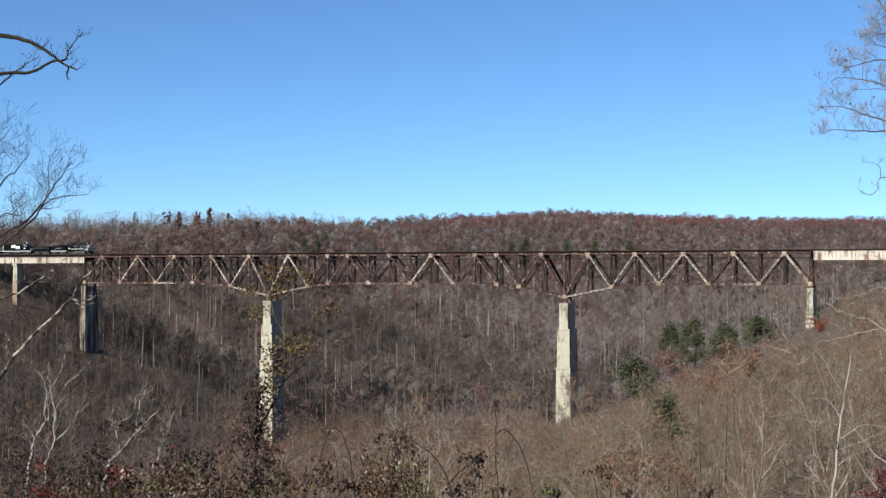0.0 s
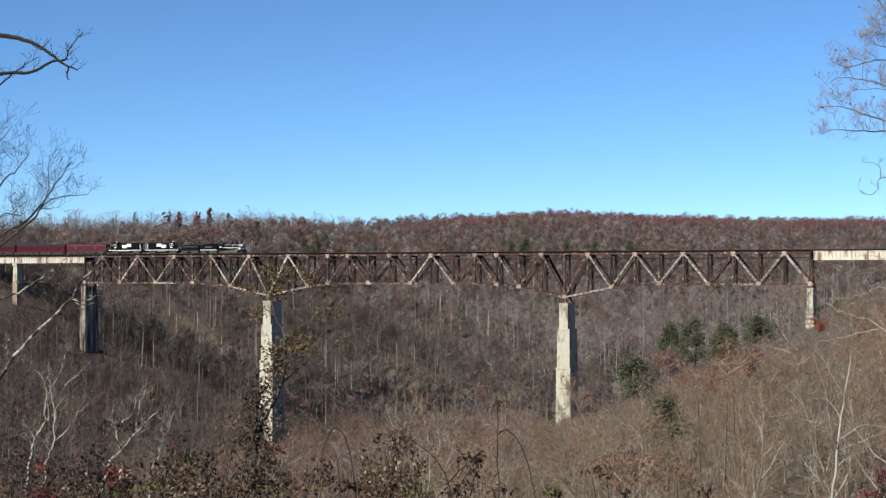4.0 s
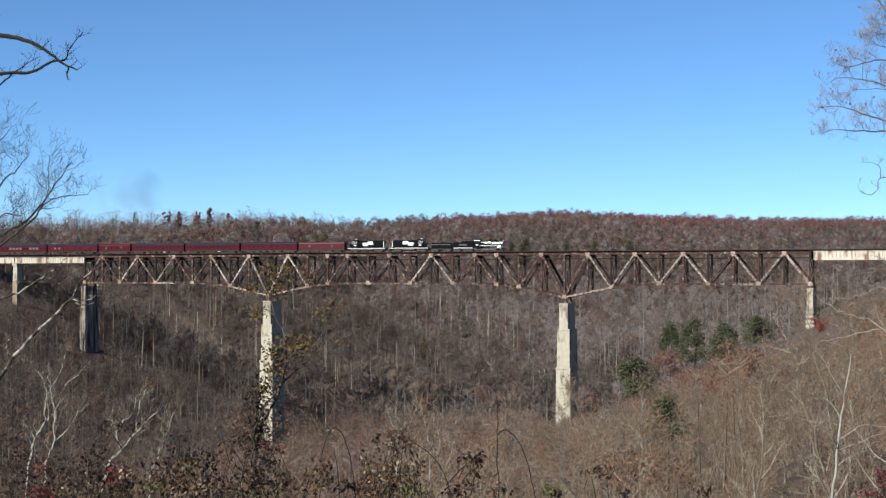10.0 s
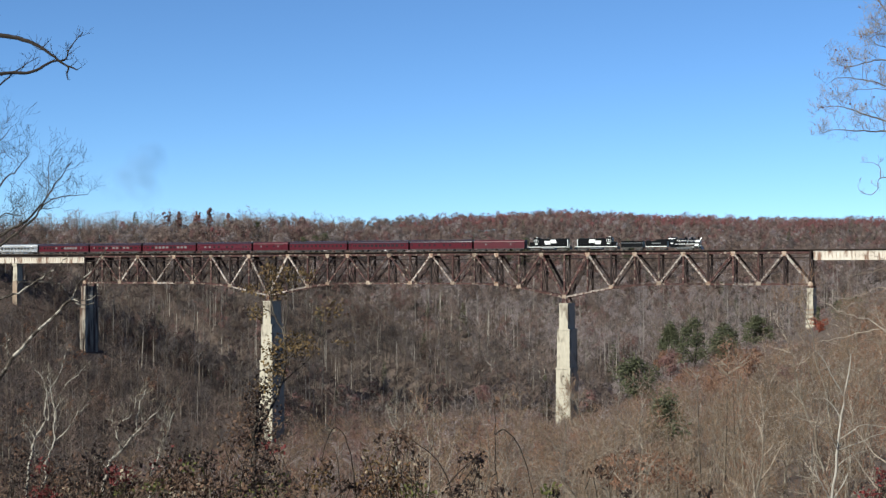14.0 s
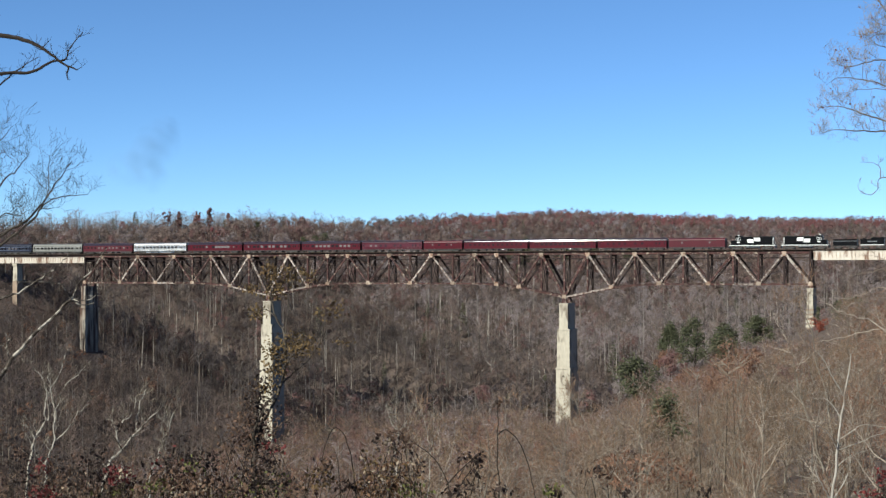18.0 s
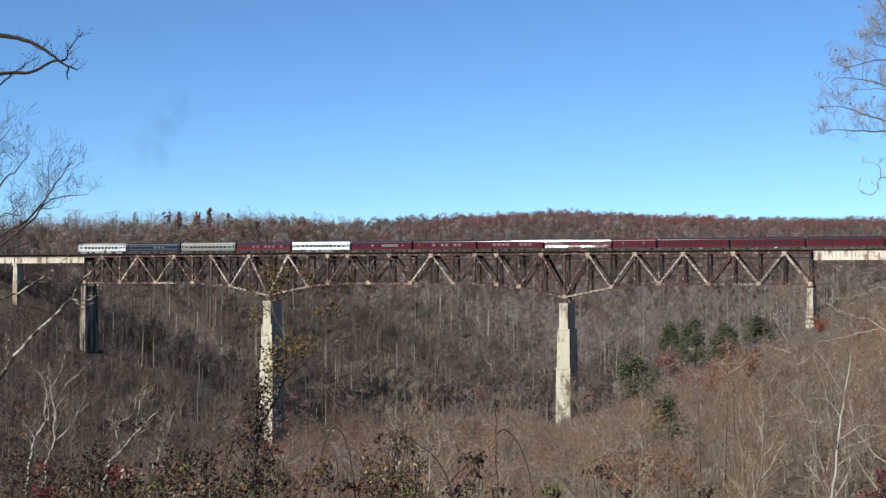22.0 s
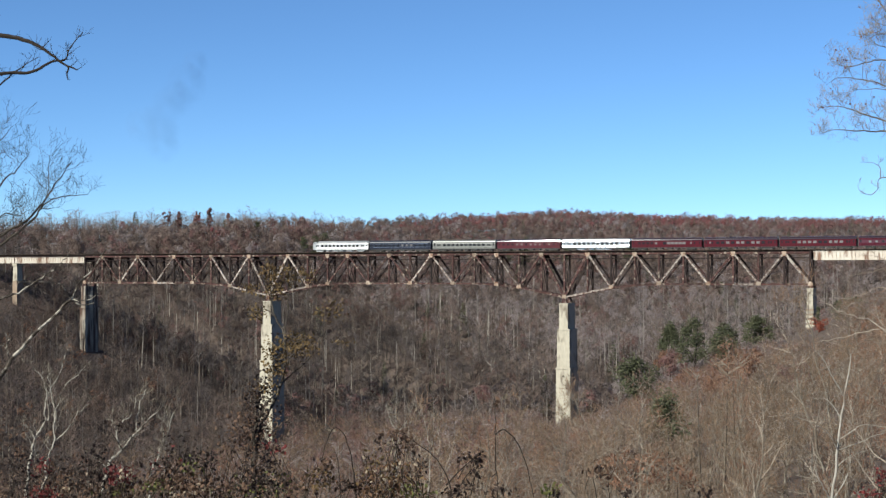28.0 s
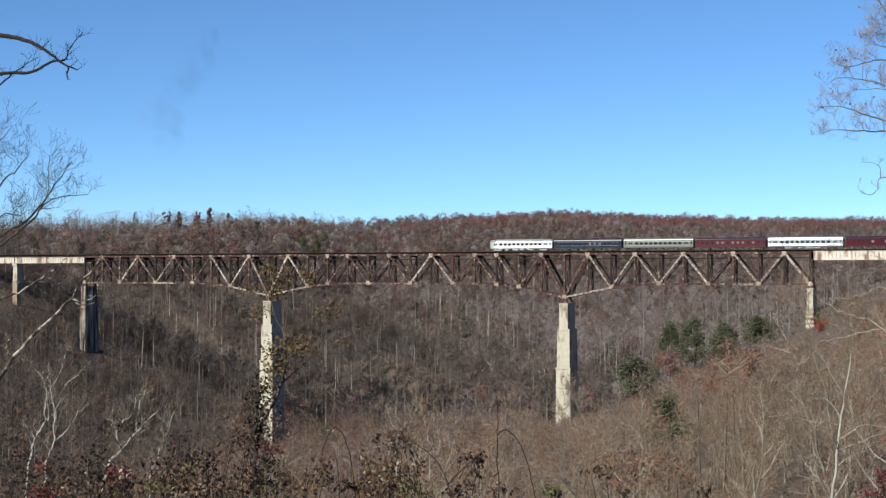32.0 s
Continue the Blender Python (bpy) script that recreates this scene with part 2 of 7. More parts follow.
rb = random.Random(4)
# near truss in rust and pale paint, far truss toned darker for its shade
for near, y in ((True, 0.0), (False, WIDE)):
    for i in range(34):
        a, b = node_s(i), node_s(i + 1)
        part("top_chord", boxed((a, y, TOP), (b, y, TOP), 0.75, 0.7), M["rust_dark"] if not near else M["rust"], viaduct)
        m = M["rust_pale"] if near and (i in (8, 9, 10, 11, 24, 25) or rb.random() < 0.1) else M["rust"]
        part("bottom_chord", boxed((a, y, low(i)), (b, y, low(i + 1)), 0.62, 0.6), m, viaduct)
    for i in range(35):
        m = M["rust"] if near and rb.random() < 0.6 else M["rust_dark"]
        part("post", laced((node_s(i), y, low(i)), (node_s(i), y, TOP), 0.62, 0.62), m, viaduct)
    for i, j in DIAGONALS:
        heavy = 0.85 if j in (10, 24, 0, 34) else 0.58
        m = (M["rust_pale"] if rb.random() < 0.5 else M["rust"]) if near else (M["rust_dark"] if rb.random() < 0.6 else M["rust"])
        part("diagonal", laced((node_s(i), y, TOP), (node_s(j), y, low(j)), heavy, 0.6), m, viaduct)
    for i in TOP_DIAG:
        yy = y - 0.42 if near else y + 0.42
        g = G().prism_y([(node_s(i) - 0.85, TOP + 0.42), (node_s(i) + 0.85, TOP + 0.42), (node_s(i) + 0.75, TOP - 0.55), (node_s(i) + 0.35, TOP - 1.1), (node_s(i) - 0.35, TOP - 1.1), (node_s(i) - 0.75, TOP - 0.55)], yy - 0.04, yy + 0.04)
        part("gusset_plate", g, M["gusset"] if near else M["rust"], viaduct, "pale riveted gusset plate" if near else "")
    for i in BOT_DIAG:
        yy, z = (y - 0.42 if near else y + 0.42), low(i)
        g = G().prism_y([(node_s(i) - 0.82, z - 0.4), (node_s(i) + 0.82, z - 0.4), (node_s(i) + 0.85, z + 0.55), (node_s(i) + 0.3, z + 0.95), (node_s(i) - 0.3, z + 0.95), (node_s(i) - 0.85, z + 0.55)], yy - 0.04, yy + 0.04)
        part("gusset_plate", g, M["gusset"] if near else M["rust"], viaduct, "pale riveted gusset plate" if near else "")
# floor beams, sway frames, laterals, service pipe
for i in range(35):
    s = node_s(i)
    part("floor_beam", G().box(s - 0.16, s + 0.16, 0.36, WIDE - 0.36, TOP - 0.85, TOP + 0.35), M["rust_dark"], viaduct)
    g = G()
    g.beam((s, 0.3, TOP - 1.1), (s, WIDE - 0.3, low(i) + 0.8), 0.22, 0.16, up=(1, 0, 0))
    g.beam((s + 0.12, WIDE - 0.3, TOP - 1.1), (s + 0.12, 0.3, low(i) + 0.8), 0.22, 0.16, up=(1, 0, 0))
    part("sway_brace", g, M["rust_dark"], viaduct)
    part("bottom_strut", G().box(s - 0.14, s + 0.14, 0.3, WIDE - 0.3, low(i) - 0.15, low(i) + 0.2), M["rust"], viaduct)
for i in range(0, 34):
    g = G()
    g.beam((node_s(i), 0.3 if i % 2 else WIDE - 0.3, low(i)), (node_s(i + 1), WIDE - 0.3 if i % 2 else 0.3, low(i + 1)), 0.3, 0.16, up=(0, 0, 1))
    part("bottom_lateral", g, M["rust"], viaduct)
    part("service_pipe", G().cyl((node_s(i), 0.55, 86.95), (node_s(i + 1), 0.55, 86.95), 0.17, 8), M["rust_dark"], viaduct)
for i, top in ((0, 76.3), (10, 70.7), (24, 70.7), (34, 76.5)):
    for y in (0.0, WIDE):
        z = low(i)
        g = G().prism_y([(node_s(i) - 0.55, z - 0.4), (node_s(i) + 0.55, z - 0.4), (node_s(i) + 0.95, top + 0.25), (node_s(i) - 0.95, top + 0.25)], y - 0.5, y + 0.5)
        g.box(node_s(i) - 1.15, node_s(i) + 1.15, y - 0.75, y + 0.75, top, top + 0.25)
        part("bearing", g, M["rust"], viaduct, "rusted steel rocker bearing")

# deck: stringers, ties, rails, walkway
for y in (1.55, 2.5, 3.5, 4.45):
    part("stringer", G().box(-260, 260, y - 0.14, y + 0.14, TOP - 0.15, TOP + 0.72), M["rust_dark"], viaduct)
g = G()
s = -259.8
while s < 259.8:
    j = rb.uniform(-0.05, 0.05)
    g.box(s, s + 0.24, 1.0 + j, 5.0 + j, TOP + 0.72, TOP + 0.96)
    s += 0.46
tagged(part("tie_deck", g, M["tie"], viaduct, "dark creosoted timber bridge ties"), kind="stuff")
for y in (2.28, 3.72):
    g = G().prism([(y - 0.07, TOP + 0.96), (y + 0.07, TOP + 0.96), (y + 0.02, TOP + 0.99), (y + 0.02, TOP + 1.10), (y + 0.037, TOP + 1.13), (y - 0.037, TOP + 1.13), (y - 0.02, TOP + 1.10), (y - 0.02, TOP + 0.99)], -260, 260)
    part("rail", g, M["rail"], viaduct)
for y in (0.75, 5.25):
    part("guard_timber", G().box(-260, 260, y - 0.12, y + 0.4, TOP + 0.92, TOP + 1.06), M["tie"], viaduct)

# piers, each of stepped tapered lifts
def pier(i, tiers, label):
    ob = new("concrete_pier")
    ob.matrix_world = BRIDGE @ Matrix.Translation((node_s(i) if isinstance(i, int) else i, WIDE / 2, 0))
    tagged(ob, label, "bridge pier", group="viaduct piers")
    for z0, z1, lx, ly, m in tiers:
        part("pier_shaft", G().frustum(-lx / 2, lx / 2, -ly / 2, ly / 2, z0, z1 - 0.5, 0.10, 0.12), M[m], ob)
        part("coping", G().box(-lx / 2 - 0.06, lx / 2 + 0.06, -ly / 2 - 0.06, ly / 2 + 0.06, z1 - 0.5, z1), M[m], ob)
        g = G()
        z = z0 + 2.4
        while z < z1 - 1.5:                      # pour joints
            k = (z - z0) / (z1 - z0)
            g.box(-lx / 2 + 0.1 * k - 0.03, lx / 2 - 0.1 * k + 0.03, -ly / 2 + 0.12 * k - 0.03, ly / 2 - 0.12 * k + 0.03, z, z + 0.09)
            z += 2.4
        if g.v:
            part("pour_joint", g, M[m], ob)
    return ob


TALL = "tall stepped weathered concrete viaduct pier"
pier(0, [(30, 67.2, 2.9, 9.4, "concrete_streaked"), (67.2, 76.3, 2.3, 8.6, "concrete_streaked")], "tall concrete viaduct pier with dark rust streaks")
pier(10, [(8, 47.2, 5.9, 9.9, "concrete"), (47.2, 61.4, 4.9, 9.2, "concrete"), (61.4, 70.7, 3.5, 8.6, "concrete")], TALL)
p3 = pier(24, [(8, 47.2, 5.6, 9.8, "concrete"), (47.2, 61.3, 4.9, 9.2, "concrete"), (61.3, 70.7, 3.4, 8.6, "concrete")], TALL)
part("drain_hole", G().cyl((0.1, -4.98, 44.2), (0.1, -4.7, 44.2), 0.32, 12), M["tie"], p3, "round dark drain opening")
p4 = pier(34, [(52, 69.4, 2.2, 8.4, "concrete_dirty"), (69.4, 76.5, 2.1, 8.4, "concrete")], "short stepped concrete viaduct pier above shrubs")
for k in range(4):                               # stone courses of the footing, standing proud
    part("footing_course", G().frustum(-1.3 - 0.06 * k, 1.3 + 0.06 * k, -4.45, 4.45, 67.9 - 1.6 * k, 68.85 - 1.6 * k, 0.05, 0.05), M["concrete"], p4, "pale stone course")
slim = new("column_pier")
slim.matrix_world = BRIDGE @ Matrix.Translation((-201.4, WIDE / 2, 0))
tagged(slim, "slim concrete column pier, rust-stained below", "bridge pier", group="viaduct piers")
part("column", G().frustum(-1.3, 1.3, -2.0, 2.0, 55, 78.6, 0.1, 0.05), M["concrete_dirty"], slim, "rust-stained lower column")
part("column", G().frustum(-1.1, 1.1, -1.85, 1.85, 78.6, 85.0, 0.05, 0.03), M["concrete"], slim)
part("cap_beam", G().box(-1.2, 1.2, -2.3, 2.3, 85.0, 85.95), M["concrete"], slim)
pier(177.0, [(70, 85.4, 2.4, 8.4, "concrete")], "concrete abutment pier at the end of the girder span")


def girder_span(s0, s1, z0, z1):
    ob = new("plate_girder_span")
    ob.matrix_world = BRIDGE
    tagged(ob, "cream painted plate girder span with rust streaks", "bridge span", group="girder spans")
    for y in (0.9, 5.1):
        part("web", G().box(s0, s1, y - 0.02, y + 0.02, z0, z1), M["girder"], ob)
        part("flange", G().box(s0, s1, y - 0.24, y + 0.24, z1 - 0.06, z1), M["girder"], ob)
        part("flange", G().box(s0, s1, y - 0.24, y + 0.24, z0 - 0.06, z0), M["girder"], ob)
        k = int((s1 - s0) / 1.25)
        me = None
        for j in range(k + 1):
            if me is None:
                me = G().box(-0.05, 0.05, -0.2, 0.2, z0, z1 - 0.06).mesh("stiffener", M["girder"])
            part("stiffener", me, None, ob, at=(s0 + 0.06 + (s1 - s0 - 0.12) * j / k, y, 0))
    return ob


girder_span(-201.2, -164.6, 86.15, 88.6)
girder_span(-236.4, -201.6, 86.15, 88.6)
girder_span(137.6, 176.8, 86.2, 89.3)
# end bents that carry the first girders on the truss ends
for s in (-163.9, 136.7):
    part("end_post", G().box(s - 0.3, s + 0.3, -0.35, 0.35, 77.6, 89.4), M["rust_dark"], viaduct)
    part("end_post", G().box(s - 0.3, s + 0.3, WIDE - 0.35, WIDE + 0.35, 77.6, 89.4), M["rust_dark"], viaduct)
    part("portal_beam", G().box(s - 0.2, s + 0.2, 0.35, WIDE - 0.35, 86.5, 89.4), M["rust_dark"], viaduct)
# ---------------------------------------------------------------- woods
M.update(
    trunk=mat("grey_bark", (0.0639, 0.0504, 0.0423), (0.1161, 0.0981, 0.0819), 0.05, 0.95, c3=(0.2421, 0.2187, 0.1899), fine=0.6, bump=0.0, spec=0.1, per_island=0.35),
    twig=mat("bare_twigs", (0.045, 0.0342, 0.0297), (0.1188, 0.0945, 0.0792), 0.045, 0.95, c3=(0.0945, 0.0657, 0.054), fine=0.15, bump=0.0, spec=0.1, wide=0.12, per_island=0.06, translucent=0.5),
    twig_mid=mat("grey_bare_twigs", (0.0819, 0.0621, 0.0522), (0.1953, 0.153, 0.1269), 0.06, 0.95, c3=(0.1584, 0.1107, 0.0891), fine=0.2, bump=0.0, spec=0.1, wide=0.12, per_island=0.15, translucent=0.45),
    oak_dull=mat("withered_brown_leaves", (0.135, 0.072, 0.0666), (0.1935, 0.1125, 0.1026), 0.1, 0.9, fine=0.3, bump=0.0, spec=0.15, per_island=0.15, translucent=0.4),
    twig_light=mat("pale_bare_twigs", (0.1215, 0.0927, 0.0765), (0.2421, 0.1899, 0.1584), 0.045, 0.95, c3=(0.2115, 0.1476, 0.1215), fine=0.15, bump=0.0, spec=0.1, wide=0.12, per_island=0.06, translucent=0.5),
    twig_tan=mat("tan_twigs", (0.1233, 0.0828, 0.0549), (0.2268, 0.1611, 0.1089), 0.15, 0.95, c3=(0.2061, 0.1233, 0.0783), fine=0.3, bump=0.0, spec=0.1, per_island=0.4, translucent=0.4),
    oak_red=mat("withered_red_leaves", (0.225, 0.078, 0.08), (0.255, 0.115, 0.113), 0.06, 0.9, c3=(0.235, 0.14, 0.132), fine=0.3, bump=0.0, spec=0.15, wide=0.18, per_island=0.1, translucent=0.45),
    oak_rust=mat("withered_rust_leaves", (0.15, 0.07, 0.045), (0.155, 0.096, 0.066), 0.2, 0.9, fine=0.3, bump=0.0, spec=0.15, per_island=0.35, translucent=0.2),
    sumac=mat("scarlet_leaves", (0.1899, 0.045, 0.0288), (0.1584, 0.0531, 0.0315), 0.5, 0.85, fine=0.8, bump=0.0, spec=0.15, per_island=0.3, translucent=0.3),
    pine=mat("evergreen_needles", (0.072, 0.078, 0.044), (0.115, 0.115, 0.066), 0.08, 0.8, fine=0.5, bump=0.0, spec=0.2, per_island=0.3, translucent=0.42),
)
M.update(
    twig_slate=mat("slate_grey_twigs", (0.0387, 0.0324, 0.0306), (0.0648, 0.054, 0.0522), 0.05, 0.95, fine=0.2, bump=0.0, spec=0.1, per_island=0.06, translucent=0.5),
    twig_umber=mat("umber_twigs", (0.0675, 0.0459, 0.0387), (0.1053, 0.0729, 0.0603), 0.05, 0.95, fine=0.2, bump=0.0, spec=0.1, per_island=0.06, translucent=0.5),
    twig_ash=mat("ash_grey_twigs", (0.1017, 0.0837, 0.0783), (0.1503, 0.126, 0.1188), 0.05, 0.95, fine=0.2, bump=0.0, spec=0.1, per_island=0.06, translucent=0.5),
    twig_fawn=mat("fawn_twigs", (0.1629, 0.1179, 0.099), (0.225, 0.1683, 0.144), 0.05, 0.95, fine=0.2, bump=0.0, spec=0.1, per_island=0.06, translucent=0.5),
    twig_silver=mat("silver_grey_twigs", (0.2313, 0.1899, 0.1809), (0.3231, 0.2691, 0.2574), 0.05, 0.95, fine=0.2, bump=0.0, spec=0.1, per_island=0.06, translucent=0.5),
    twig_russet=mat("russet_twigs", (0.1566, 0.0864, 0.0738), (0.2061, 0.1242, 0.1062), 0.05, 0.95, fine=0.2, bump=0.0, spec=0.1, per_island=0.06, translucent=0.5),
    trunk_pale=mat("pale_smooth_bark", (0.1836, 0.1602, 0.1413), (0.2754, 0.2484, 0.2178), 0.05, 0.95, fine=0.6, bump=0.0, spec=0.1, per_island=0.25),
)
RW = np.random.default_rng(11)


def spike(base, tip, width, rng):
    """A thin three-cornered twig from base to tip."""
    d = tip - base
    side = np.cross(d, rng.normal(size=3))
    side *= width / 2 / (np.linalg.norm(side) + 1e-9)
    return np.array([base - side, base + side, tip])


def far_tree(rng, limbs, twigs, thin=0.0065, wide=0.2, low_crown=0.42, spread=0.05):
    """A bare tree of unit height in few triangles. Returns vertices, triangles, slots (0 bark, 1 twig)."""
    V, T, S = [], [], []

    def put(v, t, slot):
        o = sum(len(a) for a in V)
        V.append(np.asarray(v, float))
        T.append(np.asarray(t) + o)
        S.extend([slot] * len(t))
    lean = rng.normal(size=2) * 0.03
    r = 0.0095
    ang = np.arange(3) * 2.094
    zs = (0.0, 0.5, 0.9)
    rings = [np.stack([np.cos(ang) * r * k + lean[0] * z, np.sin(ang) * r * k + lean[1] * z, np.full(3, z)], -1) for z, k in zip(zs, (1.25, 0.8, 0.25))]
    tri = []
    for a in (0, 3):
        for k in range(3):
            b = (k + 1) % 3
            tri += [(a + k, a + b, a + b + 3), (a + k, a + b + 3, a + k + 3)]
    put(np.concatenate(rings), tri, 0)
    for i in range(limbs):
        z = low_crown + (0.95 - low_crown) * (i + rng.random()) / limbs
        az = rng.random() * 6.283
        k = (z - low_crown) / (1 - low_crown)
        reach = wide * (0.5 + 0.5 * rng.random()) * (0.45 + 0.6 * math.sin(math.pi * min(1.0, k * 0.9 + 0.18)))
        rise = min(reach * (0.5 + 0.7 * rng.random()), 1.02 - z)
        b = np.array([lean[0] * z, lean[1] * z, z])
        e = b + np.array([math.cos(az) * reach, math.sin(az) * reach, rise])
        put(spike(b, e, 0.009, rng), [(0, 1, 2)], 1)
        for j in range(twigs):
            k = 0.3 + 0.7 * rng.random()
            p = b + (e - b) * k
            q = p + np.array([math.cos(az), math.sin(az), 0.8]) * 0.035 + rng.normal(size=3) * np.array([spread, spread, spread * 0.7])
            put(spike(p, q, thin, rng), [(0, 1, 2)], 1)
    return np.concatenate(V), np.concatenate(T), np.array(S)


def leafy_tree(rng, clumps, wide=0.28, low_crown=0.3, size=0.06, slim=0.7, upright=0.7, lobes=8):
    """A tree of unit height whose crown is a few domes of small sprays that lie along the domes' outsides."""
    v, t, s = far_tree(rng, 6, 1, wide=wide, low_crown=low_crown)
    V, T, S = [v], [t], [s * 0]
    o = len(v)
    domes = []
    for k in range(lobes):
        zc = low_crown + 0.08 + (0.8 - low_crown) * (k + rng.random()) / lobes
        w = math.sin(math.pi * min(1, max(0, (zc - low_crown + 0.1) / (1.12 - low_crown)))) ** 0.7
        a = rng.random() * 6.283
        domes.append(np.array([math.cos(a) * wide * 0.55 * w * rng.random() ** 0.5, math.sin(a) * wide * 0.55 * w * rng.random() ** 0.5, zc]))
    spread = max(0.07, wide * 0.2) * (8 / lobes) ** 0.5
    for i in range(clumps):
        out = rng.normal(size=3) + np.array([0, 0, 0.35])
        out /= np.linalg.norm(out)
        c = domes[i % lobes] + out * np.array([spread, spread, spread * 0.85]) * (0.55 + 0.6 * rng.random())
        a = out * 0.35 * upright + np.array([0, 0, upright]) + rng.normal(size=3) * 0.45
        if upright < 0.3:                        # sprays lie flat on the dome
            a = a - out * a.dot(out)
        a *= size * (0.6 + 0.8 * rng.random()) / np.linalg.norm(a)
        b = np.cross(a, out + rng.normal(size=3) * 0.3)
        b *= size * slim / (np.linalg.norm(b) + 1e-9)
        V.append(np.array([c - a - b * 0.5, c - a + b * 0.5, c + a]) if slim < 0.5 else np.array([c - a, c + b, c + a * 0.8 - b * 0.4]))
        T.append(np.array([[o, o + 1, o + 2]]))
        S.append(np.array([1]))
        o += 3
    return np.concatenate(V), np.concatenate(T), np.concatenate(S)


def round_evergreen(rng, clumps, wide, size=0.035, low=0.08):
    """A bushy evergreen, widest below its middle."""
    v, t, s = far_tree(rng, 4, 1, wide=wide * 0.6, low_crown=0.2)
    V, T, S, o = [v], [t], [s * 0], len(v)
    lumps = []
    for k in range(26):
        f = (k + rng.random()) / 26
        z = low + (0.97 - low) * f
        w = wide * 1.1 * math.sin(math.pi * (0.3 + 0.68 * f)) ** 0.8
        a = rng.random() * 6.283
        lumps.append(np.array([math.cos(a) * w * rng.random() ** 0.4, math.sin(a) * w * rng.random() ** 0.4, z]))
    for i in range(clumps):
        c = lumps[i % 26] + rng.normal(size=3) * np.array([wide * 0.22, wide * 0.22, 0.035])
        a = rng.normal(size=3) * np.array([1, 1, 0.5])
        a *= size * (0.5 + rng.random()) / np.linalg.norm(a)
        b = np.cross(a, rng.normal(size=3))
        b *= size * 0.5 / np.linalg.norm(b)
        V.append(np.array([c - a, c + b, c + a, c - b]))
        T.append(np.array([[o, o + 1, o + 2], [o, o + 2, o + 3]]))
        S.append(np.array([1, 1]))
        o += 4
    return np.concatenate(V), np.concatenate(T), np.concatenate(S)


def conifer(rng, tiers=16, per=9, wide=0.17):
    V, T, S = [], [], []
    v, t, s = far_tree(rng, 0, 0)
    V, T, S, o = [v], [t], [s], len(v)
    for i in range(tiers):
        z = 0.12 + 0.86 * i / tiers
        reach = wide * (1 - (z - 0.1) / 0.95) ** 0.8 + 0.012
        for k in range(per):
            az = rng.random() * 6.283
            rr = reach * (0.65 + 0.5 * rng.random())
            d = np.array([math.cos(az), math.sin(az), 0.0])
            e = np.array([-d[1], d[0], 0.0])
            p, q = np.array([0, 0, z]) + d * 0.01, np.array([0, 0, z - 0.03 + 0.05 * rng.random()]) + d * rr
            w = 0.025 + 0.2 * rr * rng.random()
            mid = p + (q - p) * 0.6
            V.append(np.array([p, mid + e * w, q, mid - e * w + np.array([0, 0, -0.02])]))
            T.append(np.array([[o, o + 1, o + 2], [o, o + 2, o + 3]]))
            S.append(np.array([1, 1]))
            o += 4
    return np.concatenate(V), np.concatenate(T), np.concatenate(S)


def plant(templates, xy, heights, zs, rng, tint=None):
    """Copies of the templates at the given feet, as one set of arrays. tint: the crown's material slot, tree by tree."""
    V, T, S, o = [], [], [], 0
    which = rng.integers(0, len(templates), len(xy))
    tint = np.ones(len(xy), int) if tint is None else tint
    for k, (v, t, s) in enumerate(templates):
        idx = np.nonzero(which == k)[0]
        if not len(idx):
            continue
        a = rng.random(len(idx)) * 6.283
        ca, sa = np.cos(a)[:, None], np.sin(a)[:, None]
        h = heights[idx][:, None]
        fat = (0.8 + 0.5 * rng.random(len(idx)))[:, None]
        x = (v[:, 0] * ca - v[:, 1] * sa) * h * fat + xy[idx, 0][:, None]
        y = (v[:, 0] * sa + v[:, 1] * ca) * h * fat + xy[idx, 1][:, None]
        z = v[:, 2] * h + zs[idx][:, None] - 0.3
        V.append(np.stack([x, y, z], -1).reshape(-1, 3))
        T.append((t[None] + (np.arange(len(idx)) * len(v))[:, None, None]).reshape(-1, 3) + o)
        S.append(np.where(s[None] > 0, tint[idx][:, None], 0).ravel())
        o += len(v) * len(idx)
    return np.concatenate(V), np.concatenate(T), np.concatenate(S)


def woods(name, label, templates, xy, heights, m_bark, crowns, rng, shares=None):
    """A stand of trees. crowns: one crown material, or several that are dealt out tree by tree by their shares."""
    crowns = crowns if isinstance(crowns, list) else [crowns]
    cut = np.cumsum(shares or [1] * len(crowns)) / sum(shares or [1] * len(crowns))
    drift = np.clip(rng.random(len(xy)) * 0.8 + 0.1 + 0.14 * wav(xy[:, 0], xy[:, 1], 0.035, 6.0), 0, 0.999)
    tint = 1 + np.minimum(np.searchsorted(cut, drift), len(crowns) - 1)
    v, t, s = plant(templates, xy, heights, terrain(xy[:, 0], xy[:, 1]), rng, tint)
    return tagged(new(name, soup(name, v, t, m_bark, s, crowns)), label, "woods", kind="stuff")


def scatter(rng, y0, y1, gap, margin=1.12):
    """Jittered feet over the wedge of country ahead between two distances."""
    pts = []
    y = y0
    while y < y1:
        half = 0.296 * y * margin + 15
        n = int(2 * half / gap)
        x = (np.arange(n) + rng.random(n)) * (2 * half / n) - half
        pts.append(np.stack([x, y + (rng.random(n) - 0.5) * gap * 1.4], -1))
        y += gap
    return np.concatenate(pts)


